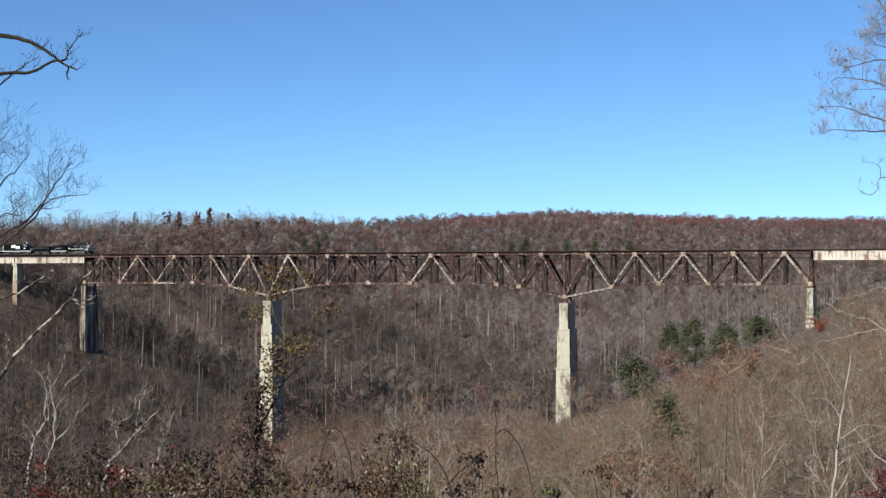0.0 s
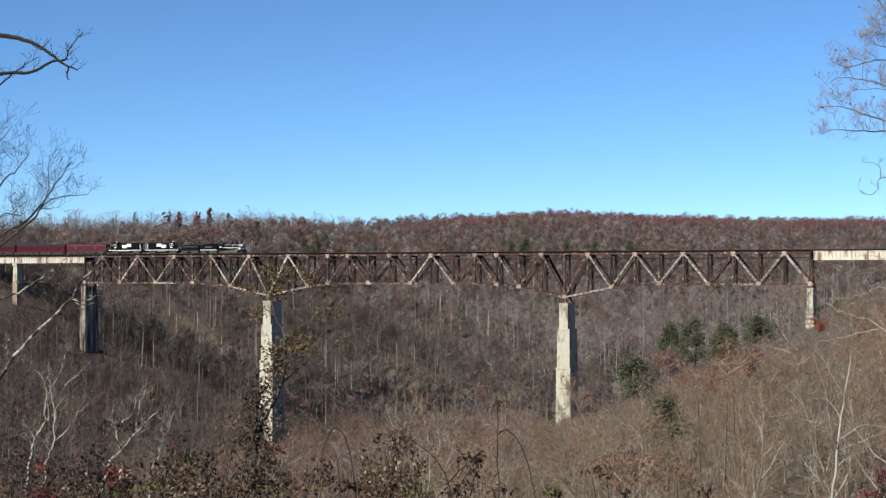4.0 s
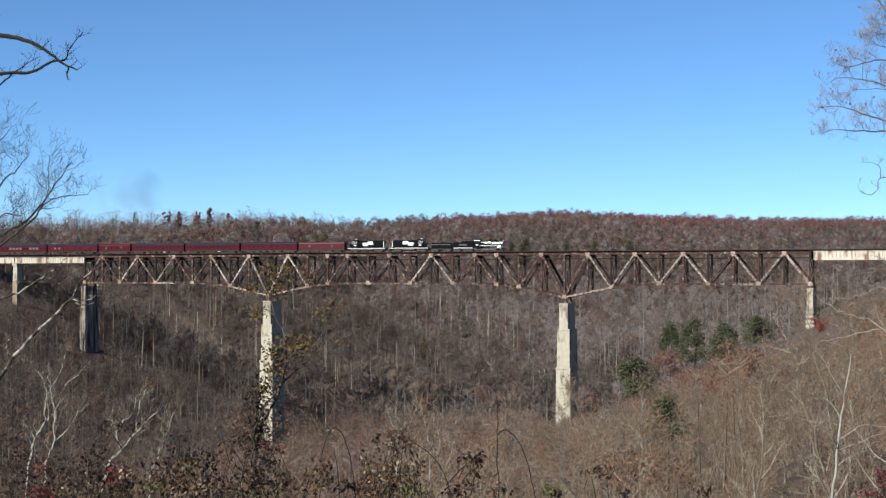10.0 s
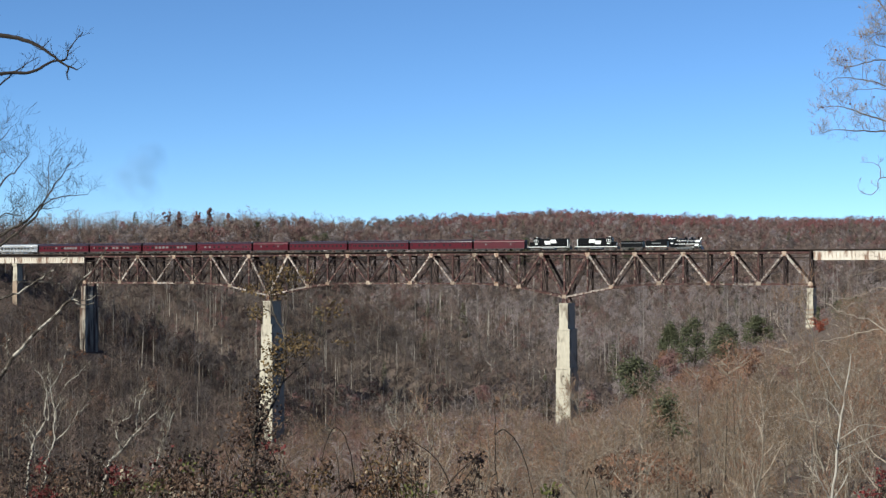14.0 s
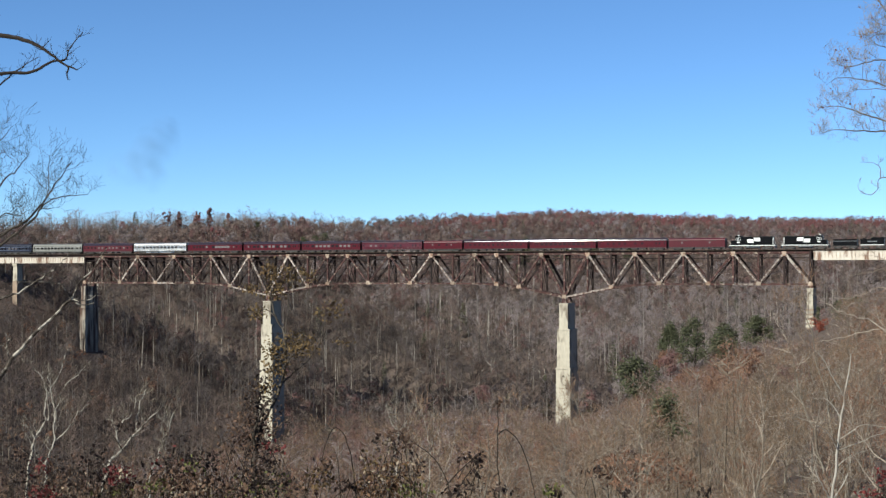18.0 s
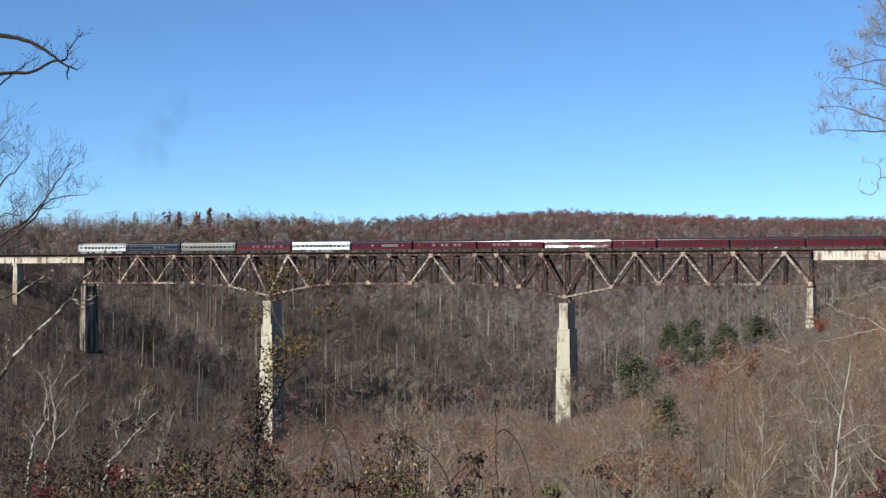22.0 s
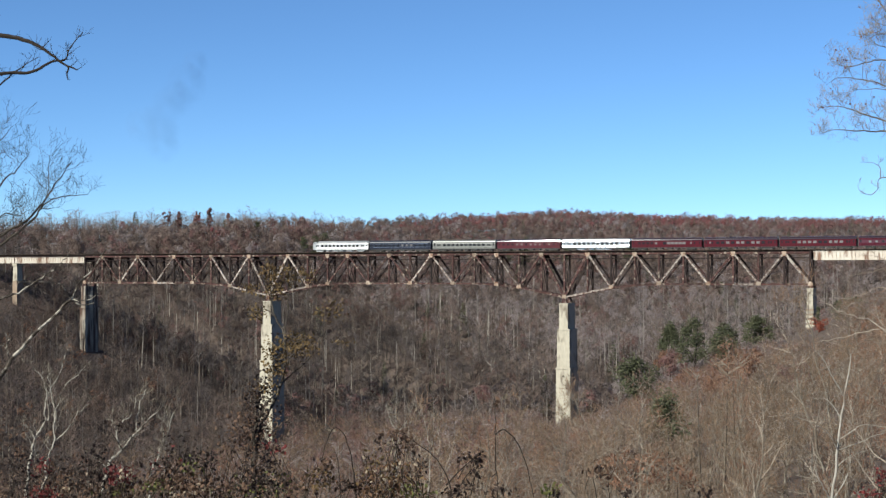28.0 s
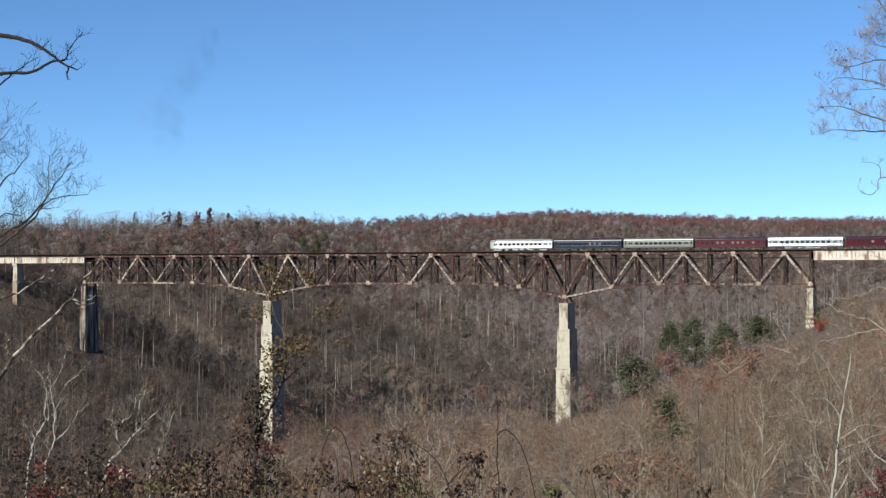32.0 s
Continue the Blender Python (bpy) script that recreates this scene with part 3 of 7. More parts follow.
def open_view(xy, tops):
    """Which trees on the near side stay below the sight lines to the bridge: the clearings of the valley."""
    u = xy[:, 0] / xy[:, 1]
    lim = np.interp(u, [-0.31, -0.291, -0.289, -0.283, -0.281, -0.247, -0.244, -0.228, -0.224, -0.17, -0.13, -0.124, -0.105, -0.1, 0.06, 0.07, 0.1, 0.13, 0.16, 0.19, 0.215, 0.25, 0.262, 0.27],
                    [-0.006, -0.006, -0.018, -0.018, -0.008, -0.012, -0.052, -0.052, -0.036, -0.045, -0.07, -0.11, -0.11, -0.085, -0.088, -0.097, -0.09, -0.078, -0.062, -0.055, -0.043, -0.0445, -0.038, -0.012])
    return (tops - 81) / xy[:, 1] < lim


# far hillside
brush_t = [far_tree(RW, 9, 6, 0.012, wide=0.5, low_crown=0.06, spread=0.075) for k in range(6)]
far_a = [far_tree(RW, 13, 10, 0.0052, wide=0.24, low_crown=0.36 + 0.08 * (k % 3), spread=0.036) for k in range(8)]
tall_a = [far_tree(RW, 8, 7, 0.0045, wide=0.14, low_crown=0.68, spread=0.03) for k in range(6)]
puff_t = [leafy_tree(RW, 300, wide=0.4, low_crown=0.32 + 0.1 * (k % 3), size=0.028, slim=0.3) for k in range(9)]
far_puff = [leafy_tree(RW, 240, wide=0.5, low_crown=0.2, size=0.03, slim=0.8, upright=0.15, lobes=5) for k in range(6)]
red_t = [leafy_tree(RW, 240, wide=0.5, low_crown=0.2, size=0.032, slim=0.8, upright=0.1, lobes=5) for k in range(6)]
pine_t = [conifer(RW) for k in range(4)]
# left crowns dealt darker, right ones paler: the hillside's shade and sun in colour
SHADE_TWIGS = [M[k] for k in ("twig_slate", "twig_umber", "twig_ash", "twig_russet", "twig_fawn")]
LIT_TWIGS = [M[k] for k in ("twig_umber", "twig_ash", "twig_fawn", "twig_silver", "twig_russet")]

xy = scatter(RW, 590, 860, 5.9)
s_, n_ = along(xy[:, 0], xy[:, 1])
xy = xy[n_ > 14]
glade = wav(xy[:, 0], xy[:, 1], 0.055, 1.3) + 0.5 * wav(xy[:, 0], xy[:, 1], 0.13, 2.9)
keep = (glade > -1.15) | (RW.random(len(xy)) < 0.25)     # gaps in the stand
xy = xy[keep]
h = RW.uniform(11, 25, len(xy))
kind = RW.random(len(xy))
patch = wav(xy[:, 0], xy[:, 1], 0.03, 9.0)
red = (kind < 0.012) | ((kind < 0.08) & (patch > 0.75))
green = (~red) & (kind > 0.985)
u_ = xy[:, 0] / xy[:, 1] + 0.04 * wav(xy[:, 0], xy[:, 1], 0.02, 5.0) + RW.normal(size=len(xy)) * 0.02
poles = ~red & ~green & (RW.random(len(xy)) < np.where(wav(xy[:, 0], xy[:, 1], 0.04, 7.0) > 0.2, 0.24, 0.04))
rest = ~red & ~green & ~poles
puffy = rest & (RW.random(len(xy)) < 0.72)
# three steps from left to right, shaded tones to sunlit ones
for side, palette, shares, word in ((u_ < -0.005, SHADE_TWIGS, [3, 2.5, 5.5, 0.8, 2.2], "dark"), ((u_ >= -0.005) & (u_ < 0.075), LIT_TWIGS, [1, 3, 5, 4, 2], "pale"), (u_ >= 0.075, LIT_TWIGS, [0.3, 1.5, 4, 8, 2], "silvery")):
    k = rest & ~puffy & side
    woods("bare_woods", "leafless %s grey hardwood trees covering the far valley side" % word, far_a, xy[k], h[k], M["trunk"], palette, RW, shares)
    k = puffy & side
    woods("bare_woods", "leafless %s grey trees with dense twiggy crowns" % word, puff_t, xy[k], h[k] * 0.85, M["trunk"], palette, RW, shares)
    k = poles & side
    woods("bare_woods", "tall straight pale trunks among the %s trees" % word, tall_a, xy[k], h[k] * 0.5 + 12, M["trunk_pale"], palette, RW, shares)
woods("red_leaved_woods", "scattered trees holding dull red-brown leaves", red_t, xy[red], h[red] * 0.8, M["trunk"], M["oak_dull"], RW)
woods("evergreen_woods", "scattered dark green evergreens among bare trees", pine_t, xy[green], h[green] * 0.8, M["trunk"], M["pine"], RW)

xy = np.concatenate([scatter(RW, 860, 1110, 7.0), scatter(RW, 1110, 1660, 9.4)])
a_ = xy[:, 0] / xy[:, 1]
crest = np.interp(a_, [-0.3, -0.12, -0.04, 0.08, 0.3], [960, 1050, 1250, 1500, 1500])
keep = xy[:, 1] < crest + 90
xy, crest = xy[keep], crest[keep]
u_ = xy[:, 0] / xy[:, 1]
h = RW.uniform(12.0, 19.5, len(xy)) * np.interp(u_, [-0.1, 0.0], [1.12, 1.0])
kind = RW.random(len(xy))
share = np.interp(u_, [-0.3, -0.1, 0.0, 0.04, 0.3], [0.1, 0.16, 0.3, 0.5, 0.45]) * np.interp(crest - xy[:, 1], [0, 190, 320, 480], [1.6, 1.3, 0.6, 0.25])
stand = 0.5 + 0.2 * wav(xy[:, 0], xy[:, 1], 0.05, 3.0) + 0.14 * wav(xy[:, 0], xy[:, 1], 0.12, 8.0) + 0.2 * (kind - 0.5)
red = stand < share                                       # oaks grow in stands
green = (~red) & (kind > 0.985)
bare = ~red & ~green
open_ = bare & (u_ < -0.06) & (xy[:, 1] > crest - 60)    # thin crowns that stand up against the sky
woods("bare_woods", "leafless grey-brown trees on the distant ridge", far_puff, xy[bare & ~open_], h[bare & ~open_], M["twig"], [M[k] for k in ("twig_ash", "twig_fawn", "twig_silver", "oak_dull")], RW, [3, 6, 2, 3])
# palest twigs on the skyline: distance haze put into the crown colour
woods("bare_woods", "leafless grey trees standing along the skyline, paled in colour for haze", far_a, xy[open_], h[open_] * RW.uniform(0.7, 1.15, open_.sum()), M["twig"], [M["twig_silver"], M["twig_silver"], M["twig_light"]], RW)
woods("red_leaved_woods", "oaks with dull red leaves along the distant ridge", red_t, xy[red], h[red] * 0.9, M["twig"], [M["oak_red"], M["oak_dull"], M["oak_red"]], RW)
woods("evergreen_woods", "dark pines among the trees of the distant ridge", pine_t, xy[green], h[green], M["trunk"], M["pine"], RW)

# brush between the trunks, from the railway to the lower hillside
xy = scatter(RW, 540, 830, 5.6)
s_, n_ = along(xy[:, 0], xy[:, 1])
xy = xy[(n_ > 11) & (n_ < 210)]
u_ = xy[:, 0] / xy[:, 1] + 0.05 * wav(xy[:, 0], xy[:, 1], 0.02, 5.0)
hb = RW.uniform(4, 10, len(xy)) * np.interp(along(xy[:, 0], xy[:, 1])[1], [11, 40], [1.0, 1.1])
# the brush repeats the shaded and sunlit tones of the crowns
for side, palette, text in ((u_ < -0.005, SHADE_TWIGS, "leafless brush between the trunks, toned dark for the shaded side"), (u_ >= -0.005, LIT_TWIGS, "leafless brush between the trunks, toned pale for the lit side")):
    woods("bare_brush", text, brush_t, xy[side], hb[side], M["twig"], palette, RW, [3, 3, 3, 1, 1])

# brush under the western girder spans
rq = np.random.default_rng(31)
sn = np.stack([rq.uniform(-300, -172, 420), rq.uniform(-45, 60, 420)], -1)
xy = np.stack([sn[:, 0] * CO - sn[:, 1] * SI, MID + sn[:, 0] * SI + sn[:, 1] * CO], -1)
gz = terrain(xy[:, 0], xy[:, 1])
hb = np.minimum(rq.uniform(5, 11, len(xy)), 84.5 - gz)
ok = (hb > 2) & (np.abs(sn[:, 0] + 201.4) > 3)
woods("bare_brush", "brown leafless brush under the girder spans", brush_t, xy[ok], hb[ok], M["twig"], [M[k] for k in ("twig_umber", "twig_ash", "twig_fawn", "twig_russet")], rq)

# low brush on the banks under the bridge
xy = scatter(RW, 430, 660, 4.4)
s_, n_ = along(xy[:, 0], xy[:, 1])
xy = xy[(n_ > -110) & (n_ < 11) & (s_ < 70)]
hb = RW.uniform(5, 10.5, len(xy))
gz = terrain(xy[:, 0], xy[:, 1])
for k in range(3):
    hb = np.where(open_view(xy, gz + hb), hb, hb * 0.6)
ok = open_view(xy, gz + hb)
woods("bare_brush", "grey leafless brush on the banks under the bridge", brush_t, xy[ok], hb[ok], M["twig"], [M[k] for k in ("twig_umber", "twig_ash", "twig_mid", "twig_fawn")], RW)

# young growth that closes the gaps along the left-hand ridge
xy = scatter(RW, 900, 1130, 6.0)
u_ = xy[:, 0] / xy[:, 1]
xy = xy[u_ < 0.0]
low_t = [far_tree(RW, 9, 5, 0.016, wide=0.42, low_crown=0.12, spread=0.06) for k in range(5)]
woods("bare_woods", "young leafless growth along the ridge", low_t, xy, RW.uniform(9, 14, len(xy)), M["twig"], [M[k] for k in ("twig_ash", "twig_fawn", "twig_russet")], RW)

# valley floor and banks on this side of the bridge
mid_t = [far_tree(RW, 16, 7, wide=0.26, low_crown=0.3) for k in range(8)]
xy = scatter(RW, 230, 640, 5.0, 1.08)
s_, n_ = along(xy[:, 0], xy[:, 1])
h = RW.uniform(10, 19, len(xy))
h[n_ > -8] *= 0.75
xy, h = xy[n_ < 12], h[n_ < 12]
ground_z = terrain(xy[:, 0], xy[:, 1])
for k in range(6):
    bad = ~open_view(xy, ground_z + h)
    h[bad] *= 0.72
ok = open_view(xy, ground_z + h)
xy, h = xy[ok], h[ok]
kind = RW.random(len(xy))
red = kind < 0.06
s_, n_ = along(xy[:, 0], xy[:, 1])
# grey trees left of this line: crowns also darkened, to stand for that bank's shade
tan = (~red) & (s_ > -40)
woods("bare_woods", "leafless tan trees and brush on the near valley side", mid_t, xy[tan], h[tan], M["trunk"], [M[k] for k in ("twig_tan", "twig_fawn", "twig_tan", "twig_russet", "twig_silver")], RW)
woods("bare_woods", "leafless grey trees, crowns darkened in colour for the shaded valley side", mid_t, xy[~tan & ~red], h[~tan & ~red], M["trunk"], [M[k] for k in ("twig_umber", "twig_ash", "twig_mid", "twig_fawn")], RW)
woods("red_leaved_woods", "low trees with rust-brown leaves in the valley", red_t, xy[red], h[red] * 0.8, M["trunk"], M["oak_rust"], RW)
# ---------------------------------------------------------------- the train
def car_paint(name, c1, c2, rough=0.3, metal=0.0, spec=0.5, dirt=None):
    return mat(name, c1, c2, 0.35, rough, metal, c3=dirt, fine=2.5, bump=0.0 if rough < 0.1 else 0.02, spec=spec, rvar=min(0.03, rough * 0.3))


M.update(
    maroon=car_paint("maroon_coach_paint", (0.0522, 0.0049, 0.0099), (0.0405, 0.0045, 0.0081), 0.33, spec=0.12),
    maroon_gloss=car_paint("glossy_maroon_paint", (0.0576, 0.0063, 0.0108), (0.0459, 0.0054, 0.009), 0.11, spec=0.6),
    red_car=car_paint("faded_red_coach_paint", (0.054, 0.0077, 0.0126), (0.0423, 0.0063, 0.0103), 0.42, spec=0.15),
    maroon_roof=car_paint("sooty_maroon_roof", (0.0261, 0.0144, 0.0162), (0.018, 0.0117, 0.0126), 0.088, 0.0, 0.8),
    stainless=car_paint("fluted_stainless_steel", (0.4536, 0.4482, 0.4383), (0.4113, 0.4059, 0.3951), 0.26, 0.8),
    silver=car_paint("silver_coach_paint", (0.4005, 0.4005, 0.3951), (0.3483, 0.3483, 0.3429), 0.35, 0.5),
    navy=car_paint("navy_coach_paint", (0.0045, 0.0063, 0.0162), (0.0036, 0.0045, 0.0126), 0.35, spec=0.25),
    navy_stripe=car_paint("pale_blue_stripe", (0.1314, 0.1584, 0.2214), (0.1053, 0.1314, 0.1899), 0.4),
    olive=car_paint("grey_green_coach_paint", (0.0891, 0.0873, 0.0792), (0.0684, 0.0675, 0.0603), 0.36),
    olive_pale=car_paint("pale_grey_green_band", (0.2115, 0.2061, 0.1899), (0.1746, 0.1692, 0.1584), 0.4),
    loco_black=car_paint("black_locomotive_paint", (0.0027, 0.0027, 0.0032), (0.0045, 0.0045, 0.0049), 0.3, spec=0.08),
    loco_white=car_paint("white_locomotive_paint", (0.552, 0.552, 0.538), (0.483, 0.483, 0.469), 0.4),
    boiler=car_paint("glossy_boiler_jacket", (0.0063, 0.0063, 0.0072), (0.0108, 0.0108, 0.0108), 0.17, 0.0, 0.8),
    steel_grey=car_paint("graphite_smokebox", (0.1584, 0.1584, 0.1584), (0.1053, 0.1053, 0.1053), 0.34, 0.6),
    running=car_paint("grimy_running_gear", (0.0162, 0.0144, 0.0126), (0.0288, 0.0252, 0.0225), 0.65),
    bright=car_paint("bare_bright_steel", (0.3168, 0.3114, 0.3006), (0.2529, 0.2475, 0.2376), 0.3, 0.9),
    glass=car_paint("dark_window_glass", (0.0072, 0.0072, 0.0081), (0.0108, 0.0108, 0.0117), 0.12, 0.0, 0.3),
    # pale pane colour with the window glint painted in
    glass_pale=car_paint("pale_glint_window", (0.1269, 0.1134, 0.108), (0.0891, 0.0792, 0.0765), 0.2, 0.0, 0.6),
    coal=mat("coal", (0.0063, 0.0063, 0.0063), (0.0162, 0.0162, 0.0162), 3, 0.7, fine=9, bump=0.8),
)
RAIL_Z = TOP + 1.14
moving, spinning = [], []                       # (thing, place of its middle at the start); (wheelset, radius)


def vehicle(name, label, category, front, back, group=""):
    """An Empty on the rails at the middle of the vehicle; +x is the way it goes. front, back: along the line at the start."""
    ob = new(name)
    tagged(ob, label, category, group)
    moving.append((ob, (front + back) / 2))
    return ob, front - back


def wheelset_mesh(r, m=None, spokes=0):
    g = G()
    for y in (-0.74, 0.74):
        g.cyl((0, y - 0.07, 0), (0, y + 0.07, 0), r, 20)
        g.cyl((0, y + (0.07 if y < 0 else -0.07), 0), (0, y + (0.1 if y < 0 else -0.1), 0), r + 0.03, 20)
        g.cyl((0, y * 1.0 + (-0.1 if y < 0 else 0.1), 0), (0, y + (-0.07 if y < 0 else 0.07), 0), r * 0.3, 10)
        for k in range(spokes):
            a = 2 * math.pi * k / spokes
            yy = y + (-0.085 if y < 0 else 0.085)
            g.beam((math.cos(a) * r * 0.2, yy, math.sin(a) * r * 0.2), (math.cos(a) * r * 0.88, yy, math.sin(a) * r * 0.88), 0.03, 0.07)
    g.cyl((0, -0.74, 0), (0, 0.74, 0), 0.085, 10)
    return g.mesh("wheelset", m or M["running"])


WHEEL = wheelset_mesh(0.46)


def truck(ob, x, axles=2, base=2.5, r=0.46, mesh=None, paint="running"):
    g = G()
    half = base * (axles - 1) / 2
    for y in (-1.02, 1.02):
        g.prism_y([(x - half - 0.5, 0.52), (x - half - 0.35, 0.72), (x + half + 0.35, 0.72), (x + half + 0.5, 0.52), (x + half + 0.3, 0.38), (x + half - 0.45, 0.34), (x + 0.35, 0.22), (x - 0.35, 0.22), (x - half + 0.45, 0.34), (x - half - 0.3, 0.38)], y - 0.09, y + 0.09)
        for k in range(axles):
            xa = x - half + base * k
            g.box(xa - 0.2, xa + 0.2, y - 0.15, y + 0.15, 0.28, 0.66)
    g.box(x - 0.3, x + 0.3, -1.1, 1.1, 0.45, 0.8)
    t = part("truck", g, M[paint], ob)
    for k in range(axles):
        w = part("wheelset", mesh or WHEEL, None, t, at=(x - half + base * k, 0, r))
        spinning.append((w, r))
    return t


def roof_profile(half, eave, top, n=20, turtle=0.5):
    """Half-round roof across a car, with tighter shoulders."""
    pts = []
    for k in range(n + 1):
        a = math.pi * k / n
        pts.append((-math.copysign(abs(math.cos(a)) ** turtle, math.cos(a)) * half, eave + (top - eave) * math.sin(a)))
    return pts


def coach(front, back, label, body, roof, windows, group="passenger cars", name="passenger_car", skirt=False, fluted=False, band=None, pale=(), obs=False, baggage=False, reservoir=False):
    rng = random.Random(int(-front))
    ob, ln = vehicle(name, label, "railway car", front, back, group)
    h = ln / 2 - 0.32
    half, floor, eave, top = 1.52, 1.0, 3.32, 4.38 if not baggage else 4.2
    x0, x1 = -h, h
    if obs:                                      # rounded tail
        prof = [(h, -half), (h, half)]
        k = 9
        for j in range(k + 1):
            a = math.pi / 2 + math.pi * j / k
            prof.append((-h + 2.2 + 2.2 * math.cos(a), half * math.copysign(abs(math.sin(a)) ** 0.7, math.sin(a))))
        g = G()
        m = len(prof)
        g.add([(x, y, floor) for x, y in prof] + [(x, y, eave) for x, y in prof], [(i, (i + 1) % m, (i + 1) % m + m, i + m) for i in range(m)] + [tuple(range(m))[::-1], tuple(range(m, 2 * m))])
        part("body", g, M[body], ob)
        g = G()
        top_ring = [(x * 0.985 - 0.0, y * 0.62, eave + 0.52) for x, y in prof]
        cap = [(x * 0.95, y * 0.25, top) for x, y in prof]
        g.add([(x, y, eave) for x, y in prof] + top_ring + cap, [(i, (i + 1) % m, (i + 1) % m + m, i + m) for i in range(2 * m) if i != m - 1 and i != 2 * m - 1] + [(m - 1, 0, m, 2 * m - 1), (2 * m - 1, m, 2 * m, 3 * m - 1), tuple(range(2 * m, 3 * m))])
        part("roof", g, M[roof], ob, smooth=True)
        x0 = -h + 2.4
    else:
        part("body", G().box(-h, h, -half, half, floor, eave), M[body], ob)
        part("roof", G().prism(roof_profile(half, eave, top), -h, h), M[roof], ob, smooth=True)
    if fluted:
        for j in range(14):
            z = floor + 0.1 + 0.18 * j
            if 1.95 < z < 2.95:
                continue                         # window band stays plain
            for y, e in ((-half, -1), (half, 1)):
                arc = [(y + e * 0.045 * math.sin(math.pi * k / 8), z + 0.085 - 0.085 * math.cos(math.pi * k / 8)) for k in range(9)]
                part("flute", G().prism(arc, x0, x1), M[body], ob, smooth=True)
    if band:
        for z, w in ((2.86, 0.34), (1.6, 0.2)) if band != "navy_stripe" else ((3.05, 0.1), (1.75, 0.1)):
            part("letter_board", G().box(x0, x1, -half - 0.012, half + 0.012, z, z + w), M[band], ob, "thin contrasting band along the side")
    # windows: (first, last, count, width, height, sill)
    wi = 0
    for a, b, count, w, hh, sill in windows:
        for k in range(count):
            x = a * h + (b - a) * h * (k / max(1, count - 1))
            for y in (-half, half):
                g = G().box(x - w / 2, x + w / 2, y - 0.03, y + 0.03, sill, sill + hh)
                # panes listed in pale carry a painted glint, on the near side only
                part("window", g, M["glass_pale" if wi in pale and y < 0 else "glass"], ob)
            wi += 1
    # end vestibule doors, diaphragms, couplers
    for e in (-1, 1):
        if obs and e < 0:
            continue
        part("diaphragm", G().box(e * h if e > 0 else -h - 0.3, h + 0.3 if e > 0 else -h, -0.55, 0.55, 0.95, 3.4), M["running"], ob)
        part("coupler", G().box(e * (h + 0.16) - 0.24, e * (h + 0.16) + 0.24, -0.14, 0.14, 0.72, 0.94), M["running"], ob)
        if not baggage:
            for y in (-half, half):
                g = G().box(e * (h - 0.75) - 0.4, e * (h - 0.75) + 0.4, y - 0.02, y + 0.02, 1.05, 3.2)
                part("vestibule_door", g, M[body], ob)
                part("door_window", G().box(e * (h - 0.75) - 0.22, e * (h - 0.75) + 0.22, y - 0.03, y + 0.03, 2.2, 2.95), M["glass"], ob)
    if baggage:
        for x in (-0.48 * h, 0.5 * h):
            for y in (-half, half):
                d = part("sliding_door", G().box(x - 1.1, x + 1.1, y - 0.035, y + 0.035, 1.1, 3.2), M[body], ob)
                part("door_window", G().box(x - 0.7, x - 0.15, y - 0.05, y + 0.05, 2.3, 2.85), M["glass_pale"], d)
                part("door_rail", G().box(x - 1.9, x + 1.9, y - 0.05, y + 0.05, 3.2, 3.28), M["running"], d)
    # underframe
    part("side_sill", G().box(x0, x1, -half + 0.03, half - 0.03, 0.82, 1.0), M["running"], ob)
    for k in range(4):
        x = (-0.42 + 0.24 * k + rng.uniform(-0.04, 0.04)) * h
        w = rng.uniform(0.5, 1.3)
        part("equipment_box", G().box(x - w, x + w, -1.2, 1.2, 0.35, 0.82), M[body if skirt else "running"], ob)
    # round bar added so the underbody shows the bright glint of a steel box
    if reservoir:
        x = 0.24 * h
        part("air_reservoir", G().tube([(x - 1.0, -1.3, 0.58), (x - 0.9, -1.3, 0.58), (x + 0.9, -1.3, 0.58), (x + 1.0, -1.3, 0.58)], [0.12, 0.24, 0.24, 0.12], 14), M["bright"], ob, "bright steel cylinder added for an underbody glint", smooth=True)
    for k in range(5):
        x = (-0.7 + 0.35 * k) * h
        part("roof_vent", G().frustum(x - 0.22, x + 0.22, -0.2, 0.2, top - 0.06, top + 0.14, 0.05, 0.05), M["running"], ob)
    tr = 8.9 if ln > 24 else ln / 2 - 3.4
    truck(ob, tr, 3 if ln > 24 and not skirt and rng.random() < 0.4 else 2, 2.2, paint="running" if body not in ("silver",) else "silver")
    truck(ob, -tr, 2, 2.4, paint="running" if body not in ("silver",) else "silver")
    return ob


MAROON = "maroon passenger coach with a curved sooty roof"
W_COACH = [(-0.62, 0.62, 10, 1.15, 0.85, 2.05), (-0.83, -0.77, 2, 0.5, 0.7, 2.15), (0.77, 0.83, 2, 0.5, 0.7, 2.15)]
W_DINER = [(-0.78, -0.3, 5, 0.9, 0.8, 2.1), (-0.05, 0.5, 6, 1.2, 0.85, 2.05), (0.7, 0.8, 2, 0.5, 0.7, 2.15)]
W_SLEEP = [(-0.8, 0.8, 12, 0.8, 0.72, 2.12)]
W_FEW = [(-0.7, -0.2, 4, 0.8, 0.7, 2.1), (0.1, 0.3, 2, 0.8, 0.7, 2.1), (0.7, 0.8, 2, 0.6, 0.7, 2.1)]

coach(-228.8, -249.6, "faded red baggage car with two sliding doors", "red_car", "red_car", [], name="baggage_car", baggage=True)
coach(-249.8, -275.9, MAROON, "maroon", "maroon_roof", W_FEW)
coach(-276.1, -302.2, MAROON, "maroon", "maroon_roof", W_COACH, reservoir=True)
coach(-302.4, -328.4, MAROON, "maroon", "maroon_roof", W_SLEEP, reservoir=True)
